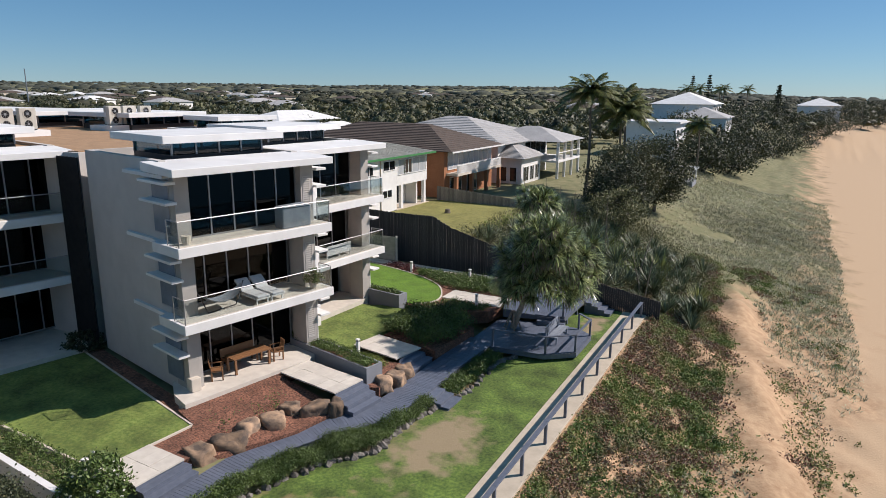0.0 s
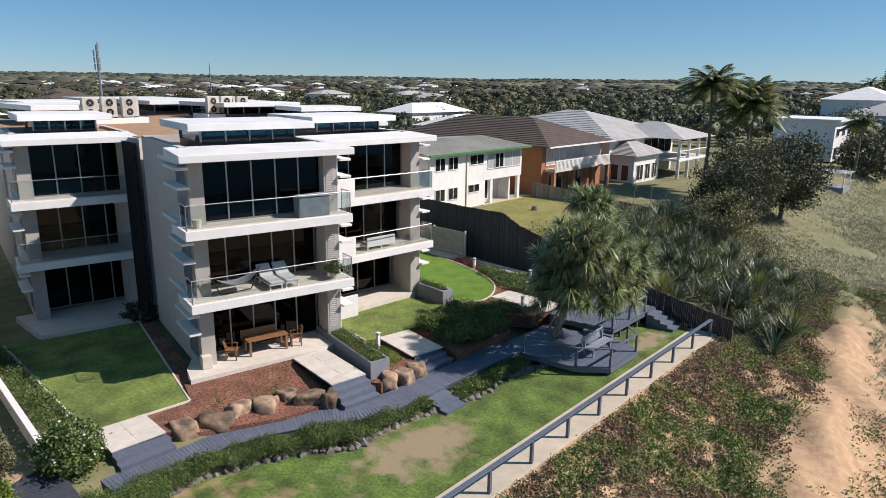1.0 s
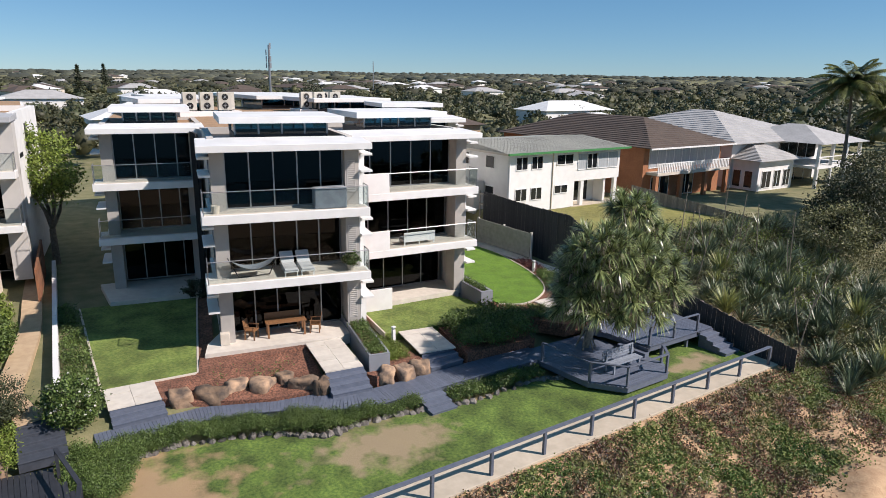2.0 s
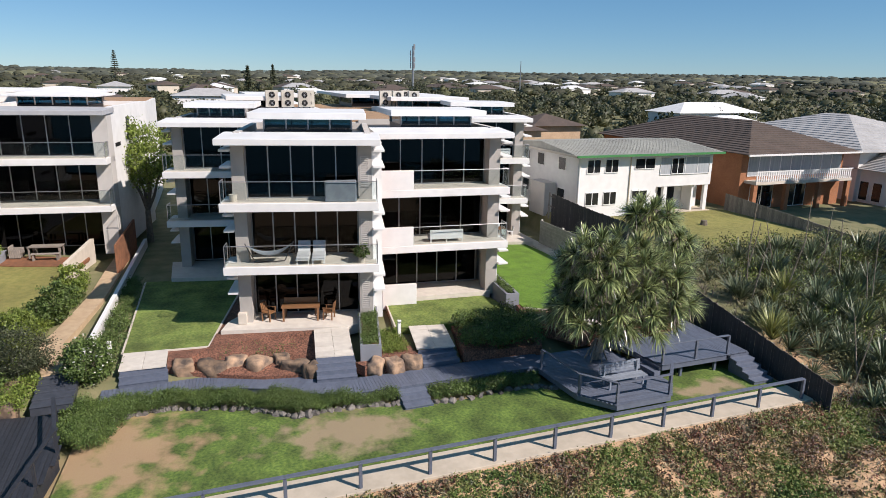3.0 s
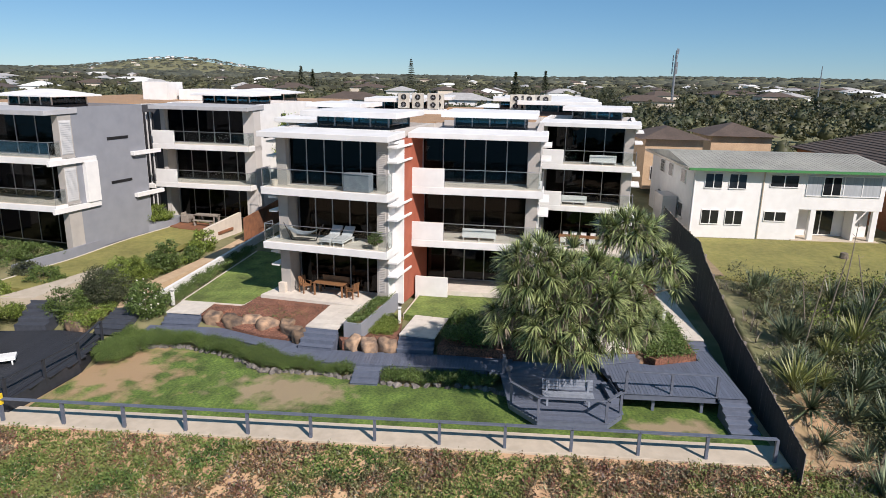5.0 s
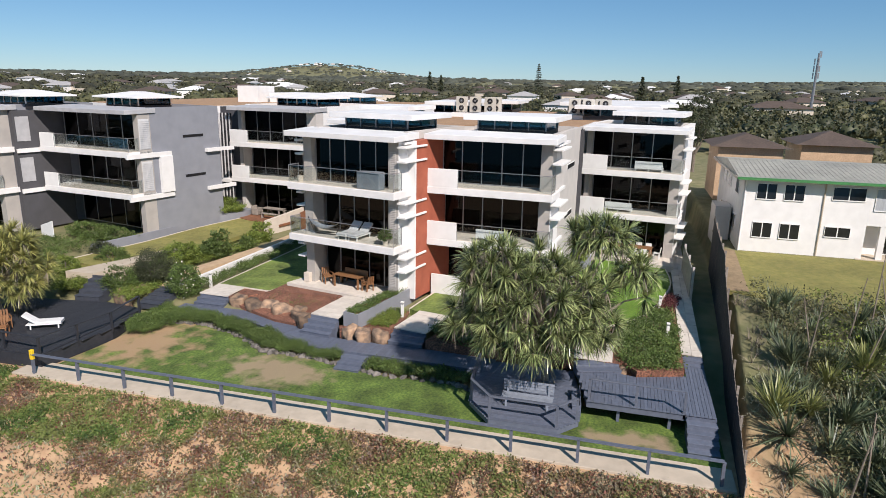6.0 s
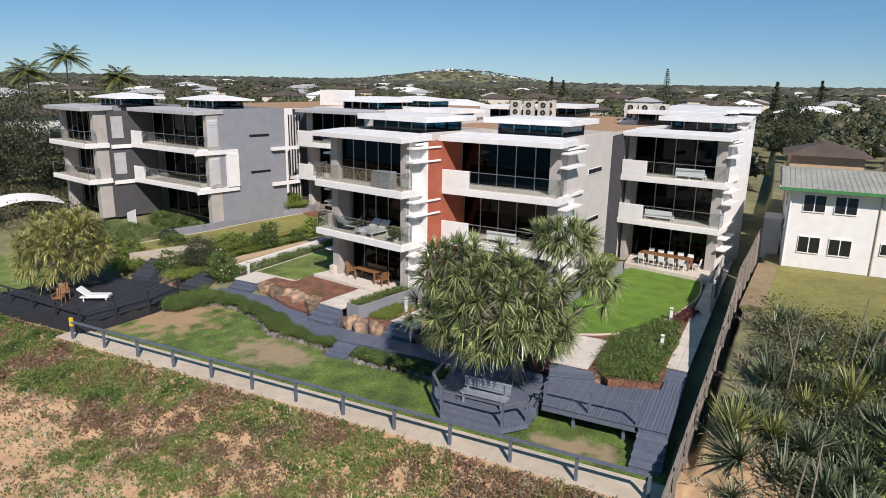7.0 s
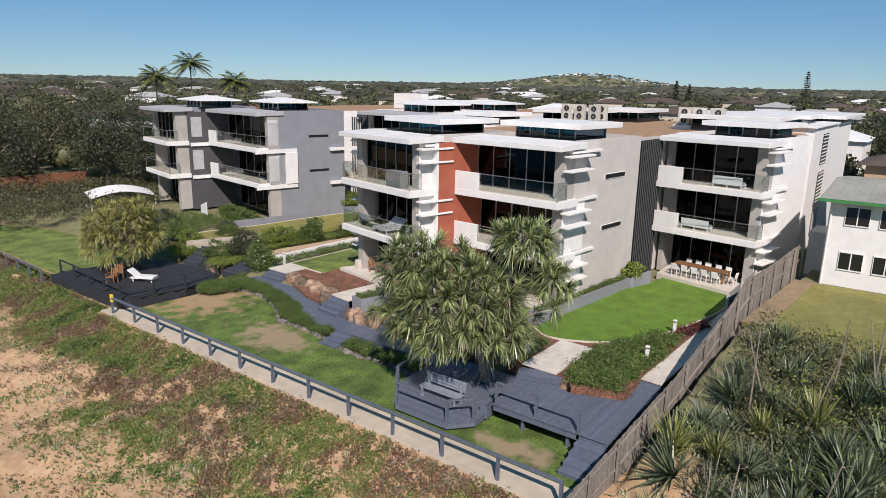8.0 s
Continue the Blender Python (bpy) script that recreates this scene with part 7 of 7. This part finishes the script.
palm("tall coconut palm beside the dune trees", -20.9, 72.4, 0.5, 12.3, 30, 3.8)
palm("tall coconut palm beside the dune trees", -19.0, 78.5, 0.3, 11.6, 30, 3.6)
palm("tall palm with yellowing fronds", -17.6, 75.0, 0.3, 10.5, 30, 3.6)
palm("palm by the far beach houses", -14.5, 112, -0.5, 8.5, 15, 2.6)
palm("tall coconut palm behind the grey flats", -60.0, -75.6, 0.6, 13.0, 24, 4.2)
palm("tall coconut palm behind the grey flats", -69.2, -78.2, 0.6, 15.8, 24, 4.6)
palm("tall coconut palm behind the grey flats", -73.0, -69.0, 0.6, 12.4, 22, 4.0)
for x, y in ((-30, 225), (-24, 236), (-36, 240), (-18, 250), (-28, 262)):
    palm("distant palm on the headland", x, y, 1.5, 13, 11, 3.4)


def pine(label, x, y, z, h):
    ob = thing("norfolk_pine", label, "tree", m=pose(x, y, z))
    part("trunk", Shape().tube((0, 0, -0.5), (0, 0, h), 0.3, 0.05, 7), BARK, ob)
    pairs = []
    for k in range(16):
        t = k / 16
        r = h * 0.17 * (1 - t) + 0.3
        for j in range(7):
            a = 0.9 * j + k
            p = np.array([[math.cos(a) * r * u, math.sin(a) * r * u, h * (0.15 + 0.84 * t) + 0.12 * r * u] for u in np.linspace(0.15, 1, 9)])
            pairs.append(leaf_quads(p + rng.normal(size=p.shape) * 0.12, 0.9, 0.8, 0.6))
    part("crown", np_mesh("crown", *merge(pairs), DARKLEAF), None, ob)
    return ob


for x, y, h in ((-455, -27, 24), (-420, -95, 17), (-430, -90, 15), (-300, 40, 15), (-40, 330, 20), (-10, 300, 15), (-60, 420, 22), (-380, 60, 16)):
    pine("tall dark norfolk pine above the suburb", x, y, float(ground_z(x, y)), h)

# woods and suburb trees
def woods(name, label, count, r0, r1, a0, a1, crown, per, leaf, material, keep, core=0.82, seg=7, rings=4, tall=(1.0, 1.6)):
    a = np.radians(rng.uniform(a0, a1, count * 3))
    r = np.sqrt(rng.uniform(r0 ** 2, r1 ** 2, count * 3))
    x, y = -20 + r * np.cos(a), 25 + r * np.sin(a)
    ok = keep(x, y)
    x, y = x[ok][:count], y[ok][:count]
    n = len(x)
    R = rng.uniform(*crown, n)
    H = R * rng.uniform(*tall, n)
    z = ground_z(x, y) + H * 0.75
    # uneven domes
    th = np.arange(seg) * 2 * np.pi / seg
    prof = np.array([(0.55, -0.75), (1.0, -0.15), (0.82, 0.5), (0.35, 0.92)])
    dome = np.array([[r * np.cos(a), r * np.sin(a), h] for r, h in prof[-rings:] for a in th])
    v = dome[None] * (1 + rng.normal(size=(n, seg * rings, 1)) * 0.16) * np.stack([R, R, H * 0.62], 1)[:, None] * core + np.stack([x, y, z], 1)[:, None]
    q = np.array([[i * seg + k, i * seg + (k + 1) % seg, (i + 1) * seg + (k + 1) % seg, (i + 1) * seg + k] for i in range(rings - 1) for k in range(seg)])
    e = (rings - 1) * seg
    q = np.concatenate([q, [[e, e + k, e + k + 1, e + k + 2] for k in range(1, seg - 2, 2)]])
    q = q[None] + (np.arange(n) * seg * rings)[:, None, None]
    pairs = [(v.reshape(-1, 3), q.reshape(-1, 4))]
    if per:
        d = unit_rows(rng.normal(size=(n * per, 3)))
        d[:, 2] = np.abs(d[:, 2]) - 0.25
        p = np.repeat(np.stack([x, y, z], 1), per, 0) + d * np.repeat(np.stack([R, R, H * 0.7], 1), per, 0) * rng.uniform(0.6, 1.12, (n * per, 1))
        pairs.append(leaf_quads(p, leaf, 0.5, 0.7))
    return tagged(new(name, np_mesh(name, *merge(pairs), material)), label, "trees", "", "stuff")


def clear_of_plots(x, y):
    """Keeps trees off the plots, the dune and the beach."""
    plot = (x > -66) & (y > -22) & (y < 112)
    near_b = (x > -92) & (x < -58) & (y > 40) & (y < 122)
    south = (x > -60) & (y <= -22) & (y > -34)
    sea = x > -14 + np.clip((y - 190) * 0.40, 0, 140)
    h = (np.abs(x + 75) < 9) & (np.abs(y + 40) < 10)
    return ~(plot | near_b | south | sea | h)


woods("woods", "dense grey-green bushland behind the houses", 1000, 60, 180, 62, 290, (1.5, 3.2), 130, 0.62, OLIVELEAF, clear_of_plots, 0.6)
woods("woods", "dense dark bushland behind the houses", 650, 60, 240, 62, 290, (1.6, 3.4), 130, 0.66, DARKLEAF, clear_of_plots, 0.6)
woods("woods", "bushland between the houses and the suburb", 2600, 170, 520, 66, 285, (2.4, 5.0), 44, 1.25, OLIVELEAF, clear_of_plots, 0.68, 7, 4, (0.6, 1.05))
woods("woods", "distant tree belts of the suburb", 4000, 300, 1000, 70, 280, (3.2, 7.0), 12, 2.2, WOODS, clear_of_plots, 0.8, 5, 3, (0.45, 0.85))
woods("woods", "far tree belts towards the horizon", 7500, 900, 3700, 72, 275, (7.0, 16.0), 0, 3.4, HAZEWOODS, clear_of_plots, 0.95, 5, 3, (0.3, 0.55))
woods("woods", "distant wooded hillside", 1300, 2800, 3800, 194, 217, (4.0, 8.0), 0, 3.4, HAZEWOODS, clear_of_plots, 0.95, 5, 3, (0.4, 0.8))
woods("woods", "shrubs between the neighbouring houses", 150, 40, 110, 95, 150, (0.9, 1.9), 110, 0.28, OLIVELEAF, lambda x, y: (x < -55) & (y > 43) & (np.abs(x + 62) > 7) & (x > -92))

# creeping dune plants
def cover(n, x0, x1, y0, y1, size, per, leaf, spread, cut, name, label, material):
    x, y = rng.uniform(x0, x1, n), rng.uniform(y0, y1, n)
    m = np.array([noise.noise(Vector((a * 0.28, b * 0.22, 1))) + 0.95 * noise.noise(Vector((a * 1.5, b * 1.4, 5))) for a, b in zip(x, y)])
    near = np.clip((-3.0 - x) / 5.0, -0.42, 0.6)
    south = np.clip((18 - y) / 14.0, 0, 0.5) * np.clip((x + 4.6) / 1.6, -0.9, 1)
    bare = np.exp(-((x + 3.6 - (56 - y) * 0.155) / 1.2) ** 2) * np.clip((y - 22) / 6, 0, 1) * 1.1
    dense = 0.4 * np.clip((y - 14) / 12, 0, 1) * np.clip((-1.2 - x) / 1.5, 0, 1)
    ok = (m + near + dense - south - bare > cut + rng.normal(size=n) * 0.12) & ~((x < -7.0) & (y < 40.5) & (y > 8.8)) & ~((x < -7.7) & (y > 0.2))
    x, y = x[ok], y[ok]
    c = np.stack([x, y, ground_z(x, y) + 0.06], 1)
    p = np.repeat(c, per, 0) + rng.normal(size=(len(c) * per, 3)) * np.array([spread, spread, 0.09])
    p[:, 2] = np.maximum(p[:, 2], np.repeat(c[:, 2], per) - 0.03)
    return tagged(new(name, np_mesh(name, *leaf_quads(p, leaf, 0.45, 0.6), material)), label, "plants", "", "stuff")


cover(50000, -8.6, 4.2, -14, 41, 0.2, 11, 0.105, 0.085, 0.20, "dune_creeper", "creeping green and wine-red dune plants on sand", COVER)
cover(9000, -6.8, 2.8, -6, 41, 0.2, 6, 0.12, 0.15, -0.75, "dune_creeper", "scattered green sprigs on the sand", COVER)
cover(14000, -9.0, 4.0, 41, 62, 0.2, 14, 0.11, 0.2, 0.0, "dune_creeper", "creeping green dune plants and dry grass", COVER)


def tufts(n, x0, x1, y0, y1, length, name, label, material, cut):
    x, y = rng.uniform(x0, x1, n), rng.uniform(y0, y1, n)
    m = np.array([noise.noise(Vector((a * 0.12, b * 0.06, 9))) + 0.4 * noise.noise(Vector((a * 0.5, b * 0.4, 2))) for a, b in zip(x, y)])
    bare = np.exp(-((x + 3.6 - (56 - y) * 0.155) / 1.3) ** 2) * (y < 60) + 1.2 * np.exp(-((x + 6.2) / 2.2) ** 2 - ((y - 74) / 2.2) ** 2)
    ok = m - bare - np.clip((x - 4.2) / 0.8, 0, 1) > cut + rng.normal(size=n) * 0.2
    ok &= ~((x < -7.0) & (y < fence_y(x) + 0.3))
    if y1 > 60:
        ok &= rng.uniform(size=n) < np.clip((y - 38) / 10, 0.02, 1) * np.clip((150 - y) / 60, 0.3, 1)
    x, y = x[ok], y[ok]
    k = 6
    base = np.repeat(np.stack([x, y, ground_z(x, y)], 1), k, 0) + rng.normal(size=(len(x) * k, 3)) * np.array([0.12, 0.12, 0])
    d = unit_rows(rng.normal(size=(len(base), 3)) * 0.55 + np.array([0, 0, 1.0]))
    v, q = blade_strips(base, d, length * rng.uniform(0.6, 1.2, len(base)), np.full(len(base), 0.055), np.full(len(base), 0.5), 2)
    return tagged(new(name, np_mesh(name, v, q, material)), label, "grass", "", "stuff")


DUNEGRASS = mat("dune_grass", (0.44, 0.42, 0.30), (0.27, 0.28, 0.16), 0.6, 0.8, island=0.4, back=0.2, big=0.25)
tufts(26000, -14, 4.9, 37, 118, 0.42, "dune_grass", "grey-green dune grass above the beach", DUNEGRASS, -0.42)
tufts(2500, -7.1, 3, -14, 41, 0.35, "dune_grass", "sparse dry grass on the dune", DUNEGRASS, 0.05)

# single shrubs of the southern garden
for x, y, r, m, label in ((-20.4, 3.0, 0.9, LEAF, "dark green rounded shrub by the grey flats"), (-21.6, 1.0, 0.8, DARKLEAF, "dark green rounded shrub by the grey flats"), (-17.6, 1.9, 0.8, BRIGHTLEAF, "pale green rounded shrub in the southern garden"),
                          (-18.4, -1.6, 1.0, LEAF, "dark green rounded shrub in the southern garden"), (-16.2, -4.2, 1.1, BRIGHTLEAF, "pale green rounded shrub in the southern garden"), (-19.6, -5.0, 1.2, DARKLEAF, "dark green rounded shrub in the southern garden")):
    shrub(label, m, x, y, 0.35, (r, r * 1.1, r * 0.8), 80, 26, 0.1)
